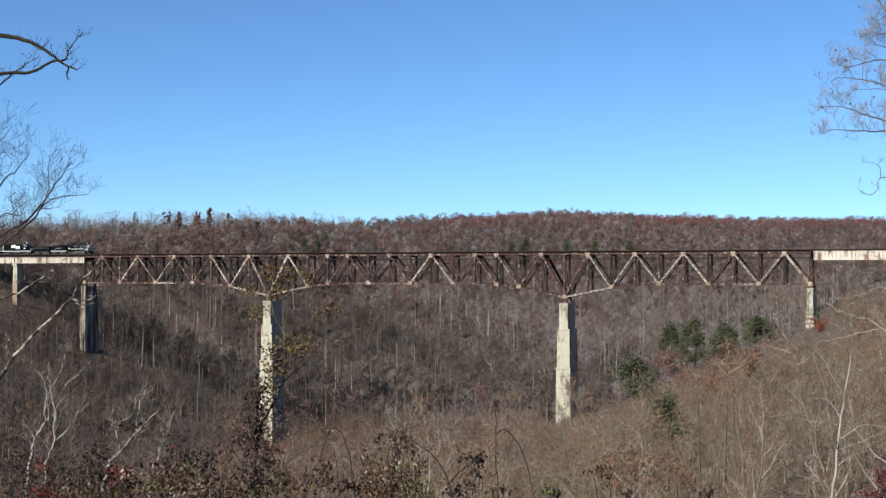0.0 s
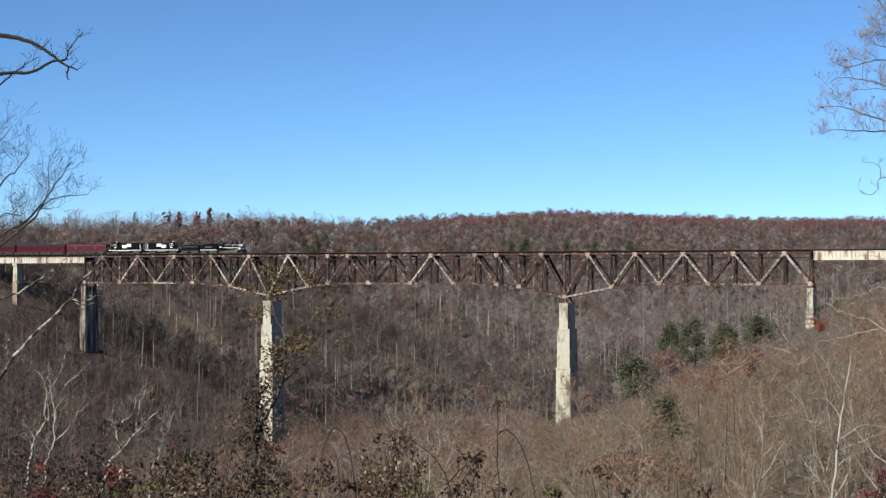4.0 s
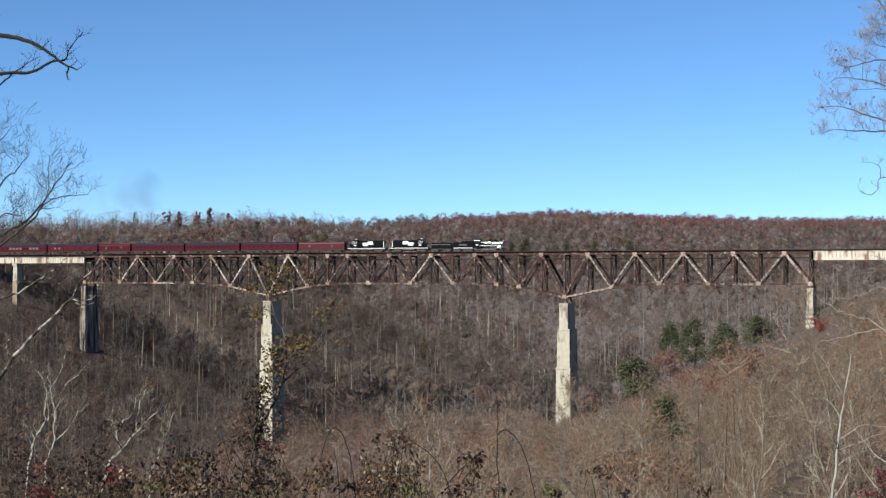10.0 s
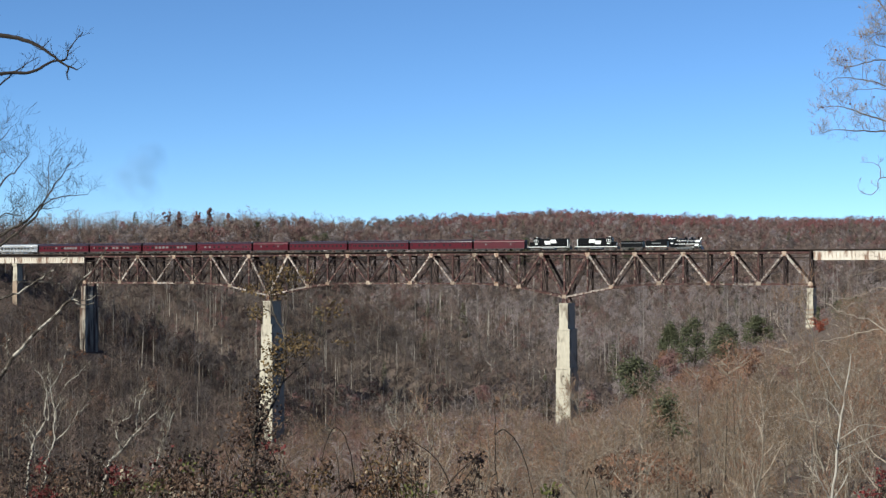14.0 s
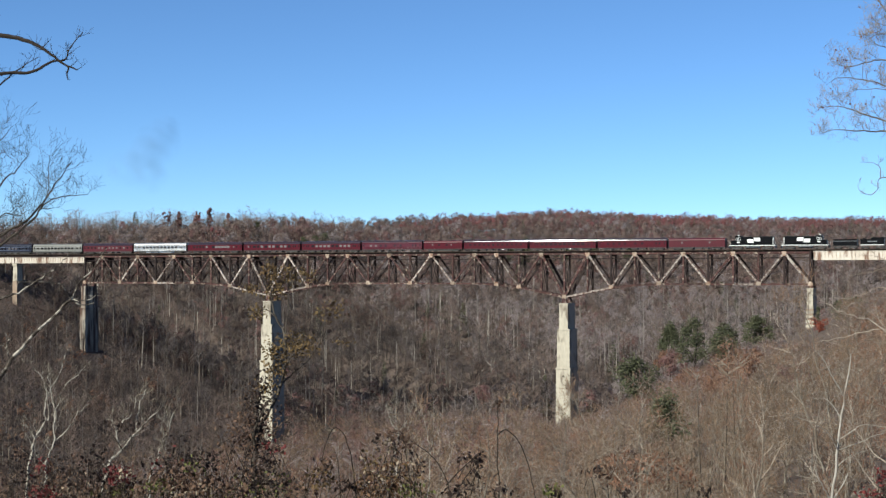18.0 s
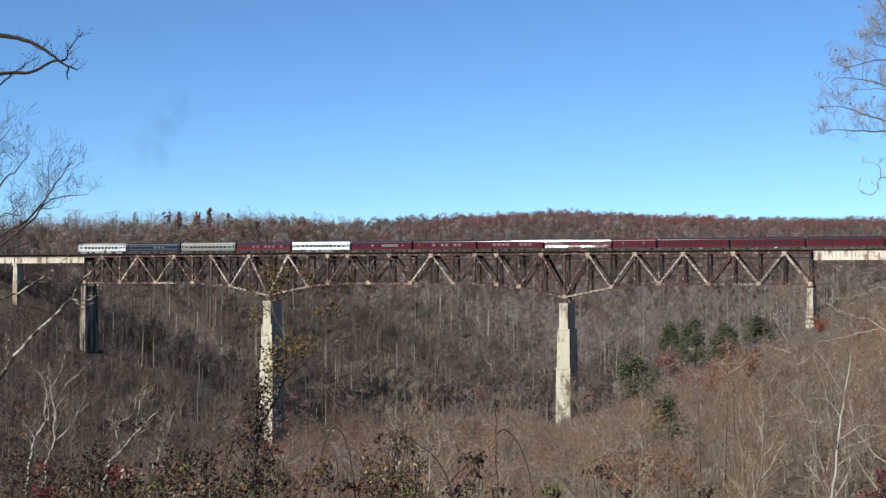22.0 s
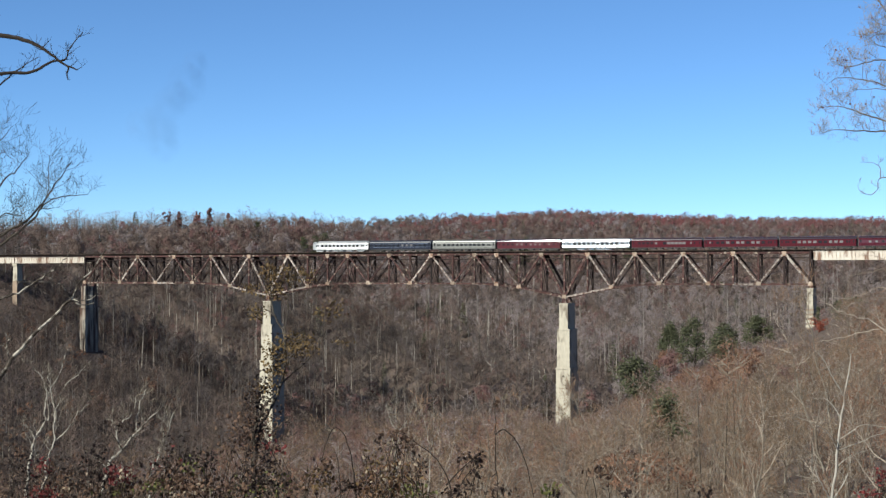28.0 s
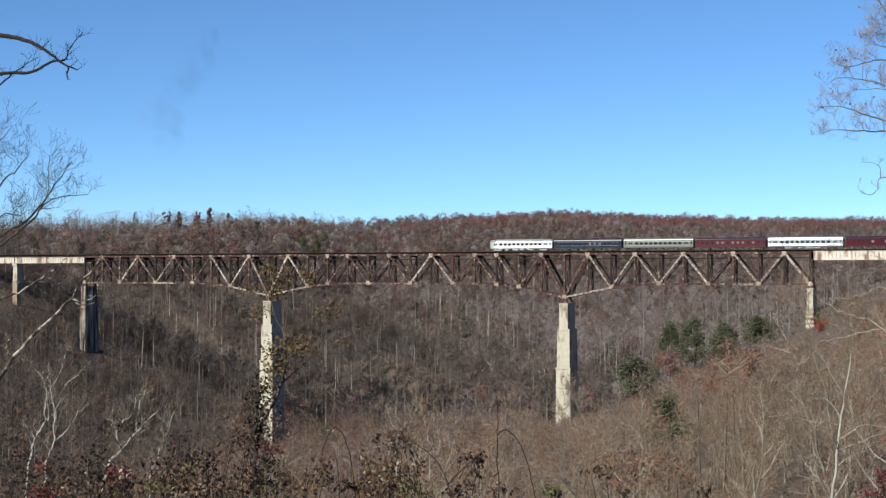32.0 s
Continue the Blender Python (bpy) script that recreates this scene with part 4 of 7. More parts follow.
coach(-328.6, -345.0, "short maroon baggage car with a curved roof", "maroon", "maroon", [(-0.2, 0.2, 2, 0.7, 0.6, 2.2)], name="baggage_car", baggage=True)
coach(-345.2, -371.2, "glossy maroon fluted passenger coach", "maroon_gloss", "maroon_roof", W_FEW, pale=(0, 1), fluted=True)
coach(-371.4, -397.7, "maroon coach with some windows painted pale as glints", "maroon", "maroon_roof", W_COACH, pale=(1, 2, 3, 4, 7, 8, 9))
coach(-397.9, -424.2, "maroon coach with some windows painted pale as glints", "maroon", "maroon_roof", W_COACH, pale=(2, 4, 5, 7, 8, 10))
coach(-424.4, -450.5, "maroon coach with some windows painted pale as glints", "maroon", "maroon_roof", W_DINER, pale=(4, 6, 7, 8, 9, 10, 11))
coach(-450.8, -476.8, "stainless steel fluted passenger coach", "stainless", "stainless", W_COACH, fluted=True, skirt=True)
coach(-477.0, -502.3, "faded red passenger coach with a pale roof edge", "red_car", "maroon_roof", W_SLEEP, pale=(3, 4, 6, 7, 8, 10))
coach(-502.5, -528.6, "grey-green passenger coach with paler bands", "olive", "olive", W_COACH, band="olive_pale")
coach(-528.8, -555.0, "navy blue passenger coach with thin pale stripes", "navy", "navy", W_SLEEP, band="navy_stripe", pale=(6, 7, 8))
coach(-555.2, -580.6, "silver observation car with a rounded tail", "silver", "silver", W_COACH, name="observation_car", fluted=True, skirt=True, obs=True)


def diesel(front, back, cab_front, label):
    ob, ln = vehicle("diesel_locomotive", label, "locomotive", front, back, "diesel locomotives")
    f = 1 if cab_front else -1
    h = ln / 2 - 0.3
    X = lambda a: a * f                         # local x with the cab at +a

    def bx(a, b, y0, y1, z0, z1):
        return G().box(min(X(a), X(b)), max(X(a), X(b)), y0, y1, z0, z1)
    part("frame", bx(-h, h, -1.5, 1.5, 1.25, 1.55), M["loco_black"], ob)
    for y in (-1.51, 1.51):
        part("sill_stripe", bx(-h, h, y - 0.012, y + 0.012, 1.3, 1.5), M["loco_white"], ob, "white stripe along the frame")
    hood = part("long_hood", G().prism([(-0.9, 1.55), (0.9, 1.55), (0.9, 3.95), (0.6, 4.12), (-0.6, 4.12), (-0.9, 3.95)], min(X(-h + 0.7), X(3.6)), max(X(-h + 0.7), X(3.6))), M["loco_black"], ob)
    for y in (-0.9, 0.9):
        for k in range(2):                       # the big white panels on the hood
            a = -2.9 + 2.3 * k
            prof = [(X(a), 2.2 if k else 2.7), (X(a + 2.2), 2.2 if k else 2.7), (X(a + 2.45), 3.35 if k else 3.8), (X(a + 0.25), 3.35 if k else 3.8)]
            part("white_panel", G().prism_y([(x * 1.0, z) for x, z in prof], y - 0.02, y + 0.02), M["loco_white"], hood, "white painted panel")
        part("white_panel", bx(-h + 0.75, -h + 1.0, y - 0.02, y + 0.02, 1.8, 3.8), M["loco_white"], hood, "white painted panel")
        for k in range(9):
            a = -h + 1.4 + 1.05 * k
            part("hood_door", bx(a, a + 0.9, y - 0.012, y + 0.012, 1.7, 2.7), M["loco_black"], hood)
    for k in range(3):
        g = G().cyl((X(-h + 1.6 + 1.5 * k), 0, 4.12), (X(-h + 1.6 + 1.5 * k), 0, 4.3), 0.6, 14)
        part("radiator_fan", g, M["running"], ob)
    part("exhaust_stack", bx(0.4, 1.2, -0.25, 0.25, 4.12, 4.42), M["running"], ob)
    part("blower_duct", bx(2.2, 3.6, -1.25, -0.9, 1.55, 3.0), M["loco_black"], ob)
    cab = part("cab", G().prism([(-1.5, 1.55), (1.5, 1.55), (1.5, 3.9), (0.8, 4.45), (-0.8, 4.45), (-1.5, 3.9)], min(X(3.6), X(5.9)), max(X(3.6), X(5.9))), M["loco_black"], ob)
    for y in (-1.5, 1.5):
        for a in (4.1, 4.95):
            part("cab_window", bx(a, a + 0.62, y - 0.03, y + 0.03, 3.05, 3.75), M["glass"], cab)
        part("window_frame", bx(4.0, 5.7, y - 0.015, y + 0.015, 2.98, 3.82), M["loco_white"], cab)
        part("cab_number", bx(4.2, 5.3, y - 0.02, y + 0.02, 2.25, 2.6), M["loco_white"], cab, "white lettering bar")
    part("windscreen", bx(5.86, 5.93, -1.1, 1.1, 3.15, 3.85), M["glass"], cab)
    part("number_board", bx(5.6, 5.95, -0.6, 0.6, 3.95, 4.2), M["loco_white"], cab)
    part("horn", bx(4.6, 5.2, -0.35, 0.35, 4.45, 4.7), M["loco_white"], cab)
    nose = part("short_hood", bx(5.9, h - 0.6, -0.85, 0.85, 1.55, 3.0), M["loco_black"], ob)
    part("nose_stripe", bx(h - 0.62, h - 0.58, -0.8, 0.8, 1.9, 2.5), M["loco_white"], nose, "white nose stripe")
    part("fuel_tank", G().prism([(-1.3, 1.2), (1.3, 1.2), (1.35, 0.7), (1.0, 0.35), (-1.0, 0.35), (-1.35, 0.7)], -2.3, 2.3), M["loco_black"], ob)
    part("tank_stripe", G().box(-2.3, 2.3, -1.37, -1.34, 0.75, 1.05), M["steel_grey"], ob)
    for e in (-1, 1):
        part("pilot_plate", G().box(e * h - 0.1, e * h + 0.1, -1.4, 1.4, 0.5, 1.3), M["loco_black"], ob)
        part("coupler", G().box(e * (h + 0.2) - 0.3, e * (h + 0.2) + 0.3, -0.15, 0.15, 0.75, 1.0), M["running"], ob)
        for y in (-1.45, 1.45):
            g = G()
            g.tube([(e * h, y, 1.55), (e * h, y, 2.6)], [0.03, 0.03], 6)
            part("step_rail", g, M["loco_white"], ob)
    for y in (-1.46, 1.46):
        g = G()
        g.tube([(-h + 0.2, y, 2.55), (h - 0.2, y, 2.55)], [0.025, 0.025], 6)
        for k in range(9):
            x = -h + 0.4 + (2 * h - 0.8) * k / 8
            g.tube([(x, y, 1.5), (x, y, 2.55)], [0.02, 0.02], 6)
        part("handrail", g, M["loco_black"], ob)
    for x in (-5.2, 5.2):
        truck(ob, x, 2, 2.74, 0.51, wheel51)
    return ob


wheel51 = wheelset_mesh(0.51)


def taller(ob, k):
    """Stretch the superstructure of a locomotive upwards from the frame."""
    for c in ob.children_recursive:
        if c.name.split(".")[0] in ("truck", "wheelset", "driving_wheels", "pony_wheels", "side_rod", "coupler", "pilot", "cylinder", "engine_frame", "fuel_tank"):
            continue
        for v in c.data.vertices:
            if v.co.z > 1.2:
                v.co.z = 1.2 + (v.co.z - 1.2) * k


taller(diesel(-193.2, -209.9, True, "black diesel locomotive with white side panels"), 1.12)
taller(diesel(-211.3, -228.1, False, "black diesel locomotive with white side panels, cab trailing"), 1.12)

# steam locomotive
loco, LL = vehicle("steam_locomotive", "black steam locomotive with grey smokebox", "locomotive", -162.3, -174.9)
front = LL / 2                                   # 6.3
g = G()
g.tube([(-2.9, 0, 2.75), (-1.0, 0, 2.75), (1.2, 0, 2.72), (3.6, 0, 2.68)], [1.0, 0.99, 0.93, 0.86], 20)
part("boiler", g, M["boiler"], loco, smooth=True)
for x in (-2.0, -0.6, 0.9, 2.3):
    part("boiler_band", G().cyl((x - 0.05, 0, 2.74), (x + 0.05, 0, 2.74), 1.0 - 0.02 * (x + 2), 20), M["steel_grey"], loco)
smoke = part("smokebox", G().cyl((3.6, 0, 2.68), (5.2, 0, 2.68), 0.89, 20), M["steel_grey"], loco, "graphite grey smokebox", smooth=True)
part("smokebox_door", G().tube([(5.2, 0, 2.68), (5.3, 0, 2.68), (5.42, 0, 2.68)], [0.7, 0.62, 0.2], 18), M["steel_grey"], smoke)
part("headlight", G().cyl((5.2, 0, 3.78), (5.55, 0, 3.78), 0.22, 12), M["bright"], smoke)
part("number_plate", G().cyl((5.42, 0, 2.68), (5.45, 0, 2.68), 0.16, 12), M["loco_white"], smoke)
part("chimney", G().tube([(4.5, 0, 3.45), (4.5, 0, 3.75), (4.5, 0, 4.25), (4.5, 0, 4.35)], [0.36, 0.27, 0.31, 0.36], 14), M["loco_black"], loco)
part("steam_dome", G().tube([(0.0, 0, 3.5), (0.0, 0, 4.0), (0.0, 0, 4.22), (0.0, 0, 4.3)], [0.5, 0.46, 0.32, 0.08], 14), M["loco_black"], loco)
part("sand_dome", G().tube([(2.2, 0, 3.4), (2.2, 0, 3.9), (2.2, 0, 4.1), (2.2, 0, 4.18)], [0.46, 0.42, 0.3, 0.08], 14), M["loco_black"], loco)
part("bell", G().tube([(3.25, 0, 3.95), (3.25, 0, 4.05), (3.25, 0, 4.25)], [0.2, 0.16, 0.06], 12), M["bright"], loco)
part("firebox", G().prism([(-1.0, 1.2), (1.0, 1.2), (1.05, 2.8), (0.7, 3.6), (-0.7, 3.6), (-1.05, 2.8)], -3.6, -2.2), M["loco_black"], loco)
cab = part("cab", G().prism([(-1.5, 1.5), (1.5, 1.5), (1.5, 3.55), (0.9, 4.15), (-0.9, 4.15), (-1.5, 3.55)], -5.9, -3.6), M["loco_black"], loco)
for y in (-1.5, 1.5):
    for a in (-5.4, -4.6):
        part("cab_window", G().box(a, a + 0.66, y - 0.03, y + 0.03, 2.75, 3.45), M["glass"], cab)
    part("cab_number", G().box(-5.2, -4.3, y - 0.02, y + 0.02, 2.1, 2.45), M["loco_white"], cab, "white lettering bar")
part("cab_roof", G().prism([(-1.62, 3.62), (-0.9, 4.2), (0.9, 4.2), (1.62, 3.62), (1.55, 3.55), (0.9, 4.13), (-0.9, 4.13), (-1.55, 3.55)], -6.15, -3.4), M["boiler"], cab, smooth=True)
part("engine_frame", G().box(-5.6, 5.4, -0.6, 0.6, 0.75, 1.55), M["running"], loco)
for y in (-1.35, 1.35):
    b = part("running_board", G().box(-3.6, 4.9, y - 0.28, y + 0.28, 1.98, 2.06), M["loco_black"], loco)
    part("white_edge", G().box(-3.6, 4.9, y + (-0.3 if y < 0 else 0.26), y + (-0.26 if y < 0 else 0.3), 1.95, 2.1), M["loco_white"], b, "white painted edge")
    c = part("cylinder", G().cyl((3.4, y * 0.93, 0.95), (4.75, y * 0.93, 0.95), 0.42, 14), M["loco_black"], loco)
    part("valve_chest", G().cyl((3.5, y * 0.9, 1.62), (4.7, y * 0.9, 1.62), 0.26, 12), M["bright"], c)
    part("cylinder_head", G().cyl((4.75, y * 0.93, 0.95), (4.83, y * 0.93, 0.95), 0.36, 14), M["bright"], c)
    part("crosshead_guide", G().box(2.0, 3.4, y * 0.93 - 0.08, y * 0.93 + 0.08, 1.12, 1.22), M["bright"], loco)
    part("piston_rod", G().cyl((2.3, y * 0.93, 0.95), (3.4, y * 0.93, 0.95), 0.05, 8), M["bright"], loco)
    part("handrail", G().tube([(-3.4, y * 0.78, 3.15), (4.9, y * 0.7, 3.1)], [0.03, 0.03], 6), M["bright"], loco)
    part("air_tank", G().cyl((-2.6, y * 0.92, 1.72), (-0.6, y * 0.92, 1.72), 0.22, 12), M["loco_black"], loco)
part("air_pump", G().cyl((0.9, -1.15, 2.1), (0.9, -1.15, 3.1), 0.2, 10), M["bright"], loco)
g = G().prism_y([(5.3, 1.2), (5.5, 1.2), (6.25, 0.2), (5.6, 0.2)], -1.2, 1.2)
part("pilot", g, M["loco_black"], loco)
part("pilot_beam", G().box(5.1, 5.4, -1.45, 1.45, 1.0, 1.4), M["loco_black"], loco)
part("front_step", G().box(5.2, 5.6, -1.3, 1.3, 1.4, 1.5), M["loco_white"], loco)
drv = wheelset_mesh(0.72, M["running"], 12)
pony = wheelset_mesh(0.42)
DRIVERS = [-2.6, -1.05, 0.5, 2.05]
for x in DRIVERS:
    spinning.append((part("driving_wheels", drv, None, loco, at=(x, 0, 0.72)), 0.72))
spinning.append((part("pony_wheels", pony, None, loco, at=(5.0, 0, 0.42)), 0.42))
rods = []
for y, ph in ((-0.97, 0.0), (0.97, math.pi / 2)):
    g = G()
    g.beam((DRIVERS[0] - 0.15, 0, 0), (DRIVERS[-1] + 0.15, 0, 0), 0.07, 0.16)
    for x in DRIVERS:
        g.cyl((x, -0.06, 0), (x, 0.06, 0), 0.15, 10)
    r = part("side_rod", g, M["bright"], loco, "bright steel coupling rod", at=(0, y, 0.72))
    rods.append((r, y, ph))

taller(loco, 1.13)

# tender and water tender
tender, TL = vehicle("locomotive_tender", "black coal tender behind the steam locomotive", "tender", -175.0, -183.2)
part("tank", G().box(-3.9, 3.9, -1.5, 1.5, 1.2, 3.1), M["loco_black"], tender)
part("bunker_side", G().prism_y([(-0.6, 3.1), (3.9, 3.1), (3.9, 3.6), (0.2, 3.6)], -1.5, -1.42), M["loco_black"], tender)
part("bunker_side", G().prism_y([(-0.6, 3.1), (3.9, 3.1), (3.9, 3.6), (0.2, 3.6)], 1.42, 1.5), M["loco_black"], tender)
g = G()
rt = random.Random(8)
for k in range(60):
    x, y = rt.uniform(-0.2, 3.6), rt.uniform(-1.2, 1.2)
    z = 3.3 + 0.5 * (1 - (y / 1.4) ** 2) * (0.4 + 0.6 * x / 3.6)
    a = rt.uniform(0.15, 0.32)
    g.frustum(x - a, x + a, y - a, y + a, z - 0.3, z, a * 0.4, a * 0.4)
part("coal_load", g, M["coal"], tender, "heap of black coal")
part("tender_lettering", G().box(-1.6, 1.6, -1.52, -1.5, 2.2, 2.5), M["steel_grey"], tender, "pale lettering bar")
part("tender_stripe", G().box(-3.9, 3.9, -1.53, -1.5, 1.22, 1.42), M["loco_white"], tender, "white stripe along the sill")
part("water_hatch", G().cyl((-2.8, 0, 3.1), (-2.8, 0, 3.4), 0.45, 12), M["loco_black"], tender)
truck(tender, 2.4, 2, 1.8, 0.42, pony)
truck(tender, -2.4, 2, 1.8, 0.42, pony)
aux, AL = vehicle("water_tender", "black auxiliary water tender with handrails", "tender", -183.7, -192.4)
part("tank", G().prism([(-1.45, 1.2), (1.45, 1.2), (1.45, 2.75), (1.15, 3.15), (-1.15, 3.15), (-1.45, 2.75)], -4.0, 4.0), M["loco_black"], aux)
part("tank_band", G().box(-4.0, 4.0, -1.47, -1.44, 2.45, 2.6), M["steel_grey"], aux)
part("hatch", G().cyl((0, 0, 3.15), (0, 0, 3.4), 0.4, 12), M["loco_black"], aux)
g = G()
g.tube([(-4, -1.3, 3.6), (4, -1.3, 3.6)], [0.03, 0.03], 6)
for k in range(5):
    g.tube([(-4 + 2 * k, -1.3, 2.9), (-4 + 2 * k, -1.3, 3.6)], [0.025, 0.025], 6)
part("handrail", g, M["running"], aux)
part("side_sill", G().box(-4.1, 4.1, -1.3, 1.3, 0.95, 1.2), M["running"], aux)
for e in (-1, 1):
    part("coupler", G().box(e * 4.2 - 0.25, e * 4.2 + 0.25, -0.15, 0.15, 0.75, 1.0), M["running"], aux)
taller(tender, 1.12)
taller(aux, 1.1)
truck(aux, 2.5, 2, 1.8, 0.42, pony)
truck(aux, -2.5, 2, 1.8, 0.42, pony)
# ---------------------------------------------------------------- trees and shrubs on the near slope
M.update(
    bark_pale=mat("pale_mottled_bark", (0.2745, 0.2529, 0.2214), (0.2007, 0.18, 0.153), 1.1, 0.9, c3=(0.1368, 0.1107, 0.0891), fine=9, bump=0.3, spec=0.15),
    bark_grey=mat("sunlit_grey_bark", (0.1314, 0.1107, 0.0873), (0.0891, 0.0711, 0.0549), 0.8, 0.95, c3=(0.1899, 0.1656, 0.135), fine=8, bump=0.4, spec=0.1),
    bark_slope=mat("sun_bleached_bark", (0.279, 0.243, 0.2025), (0.144, 0.108, 0.0828), 0.35, 0.95, c3=(0.18, 0.1395, 0.108), fine=4, bump=0.3, spec=0.1, per_object=0.3),
    bark_mottle=mat("lichen_mottled_bark", (0.2637, 0.2376, 0.2007), (0.0369, 0.0297, 0.0243), 5.0, 0.95, c3=(0.0684, 0.0531, 0.0423), fine=14, bump=0.6, spec=0.1, mid=0.47, wide=0.05),
    bark_sapling=mat("pale_blotched_bark", (0.234, 0.2115, 0.18), (0.054, 0.0432, 0.036), 4.0, 0.95, c3=(0.108, 0.0882, 0.072), fine=12, bump=0.5, spec=0.1, mid=0.57, wide=0.06),
    bark_tan=mat("sunlit_tan_twigs", (0.27, 0.234, 0.2025), (0.153, 0.126, 0.108), 2.0, 0.95, fine=14, bump=0.2, spec=0.1),
    bark_dark=mat("dark_ridged_bark", (0.0144, 0.0113, 0.0095), (0.0288, 0.0225, 0.018), 2.0, 0.95, fine=14, bump=0.5, spec=0.1),
    bark_rib=mat("brown_ridged_bark", (0.054, 0.045, 0.036), (0.0315, 0.0252, 0.0203), 2.0, 0.95, c3=(0.09, 0.0765, 0.063), fine=14, bump=0.5, spec=0.1),
    leaf_brown=mat("dry_brown_leaves", (0.063, 0.036, 0.0234), (0.108, 0.0648, 0.0423), 3.0, 0.75, fine=40, bump=0.1, spec=0.25, per_island=0.45, translucent=0.25),
    leaf_dark=mat("dark_shrivelled_leaves", (0.018, 0.0126, 0.0099), (0.0423, 0.0252, 0.0189), 3.0, 0.75, fine=40, bump=0.1, spec=0.25, per_island=0.4, translucent=0.15),
    leaf_red=mat("crimson_leaves", (0.135, 0.0234, 0.0216), (0.09, 0.0252, 0.0234), 3.0, 0.7, fine=40, bump=0.1, spec=0.25, per_island=0.4, translucent=0.3),
    leaf_green=mat("olive_green_leaves", (0.0792, 0.0891, 0.0234), (0.1161, 0.1107, 0.0369), 3.0, 0.7, fine=40, bump=0.1, spec=0.25, per_island=0.4, translucent=0.3),
    leaf_gold=mat("golden_brown_leaves", (0.1368, 0.0927, 0.0369), (0.0837, 0.0504, 0.0234), 2.0, 0.7, fine=40, bump=0.1, spec=0.25, per_island=0.45, translucent=0.3),
    leaf_rust=mat("rusty_orange_leaves", (0.09, 0.045, 0.0243), (0.135, 0.0765, 0.0432), 3.0, 0.75, fine=40, bump=0.1, spec=0.25, per_island=0.4, translucent=0.3),
    leaf_pale=mat("pale_dry_leaves", (0.2214, 0.1638, 0.1161), (0.2637, 0.2214, 0.1584), 3.0, 0.7, fine=40, bump=0.1, spec=0.25, per_island=0.3, translucent=0.3),
)


def bend(pts, k, rng, amount):
    """Points along a limb, k to each span, with a little crookedness."""
    out = []
    pts = [Vector(p) for p in pts]
    for i in range(len(pts) - 1):
        a, b, c, d = pts[max(i - 1, 0)], pts[i], pts[i + 1], pts[min(i + 2, len(pts) - 1)]
        ln = (c - b).length
        for j in range(k):
            t = j / k
            p = 0.5 * ((2 * b) + (c - a) * t + (2 * a - 5 * b + 4 * c - d) * t * t + (3 * b - a - 3 * c + d) * t ** 3)
            if j:
                p = p + Vector((rng.uniform(-1, 1), rng.uniform(-1, 1), rng.uniform(-1, 1))) * (ln * amount)
            out.append(p)
    out.append(pts[-1])
    return out


def offshoots(g, twigs, path, r0, rng, count, length, rise=0.5, level=0, from_=0.15, fan=0.9, flat=0.5):
    """Side branches along a path, each with finer ones; the finest are spikes collected in twigs."""
    n = len(path)
    for k in range(count):
        f = from_ + (1 - from_) * (k + rng.random()) / count
        i = min(int(f * (n - 1)), n - 2)
        p = path[i].lerp(path[i + 1], f * (n - 1) - i)
        d = (path[i + 1] - path[i]).normalized()
        side = Vector((rng.uniform(-1, 1), rng.uniform(-1, 1) * flat, rng.uniform(-0.6, 1)))
        way = (d * (1 - fan * 0.5) + side.normalized() * fan + Vector((0, 0, rise))).normalized()
        ln = length * rng.uniform(0.5, 1.15) * (1.15 - 0.6 * f)
        q = [p]
        for j in range(3):
            way = (way + Vector((rng.uniform(-1, 1), rng.uniform(-1, 1) * flat, rng.uniform(-0.5, 0.9))) * 0.42).normalized()
            q.append(q[-1] + way * (ln / 3))
        r = max(r0 * (1 - 0.65 * f) * 0.5, 0.0025)
        if level > 0:
            g.tube(q, [r, r * 0.75, r * 0.5, r * 0.22], 4, caps=False)
            offshoots(g, twigs, q, r, rng, max(3, int(count * 0.55)), length * 0.5, rise, level - 1, 0.1, fan, flat)
        else:
            for j in range(3):
                twigs.append((q[j], q[j + 1], r * (1 - j * 0.28), r * (1 - (j + 1) * 0.3)))


def twig_mesh(twigs, name, material, ribbon=False):
    """Three-sided twigs of one plant."""
    v, t = [], []
    for a, b, r, r2 in twigs:
        d = (b - a).normalized()
        s = d.cross(Vector((0.3, 0.5, 0.81))).normalized()
        u = s.cross(d)
        o = len(v)
        if ribbon:                               # far enough off that two sides will do
            v += [tuple(a - s * r), tuple(a + s * r), tuple(b + u * r2), tuple(b - u * r2)]
            t += [(o, o + 1, o + 2), (o, o + 2, o + 3)]
            continue
        for p, rr in ((a, r), (b, max(r2, 0.0008))):
            for k in range(3):
                an = 2.094 * k
                v.append(tuple(p + s * (rr * math.cos(an)) + u * (rr * math.sin(an))))
        for k in range(3):
            m = (k + 1) % 3
            t += [(o + k, o + m, o + m + 3), (o + k, o + m + 3, o + k + 3)]
    return soup(name, v, t, material)


def crown_mesh(g, twigs, bark, twig, ribbon=False):
    """Branches and twigs of one crown."""
    v, f = list(g.v), []
    for q in g.f:
        f += [(q[0], q[k], q[k + 1]) for k in range(1, len(q) - 1)]
    slots = [0] * len(f)
    me = twig_mesh(twigs, "twigs", twig, ribbon)
    o = len(v)
    v += [tuple(p.co) for p in me.vertices]
    f += [tuple(i + o for i in p.vertices) for p in me.polygons]
    slots += [1] * (len(f) - len(slots))
    bpy.data.meshes.remove(me)
    return soup("crown", v, f, bark, slots, (twig,))


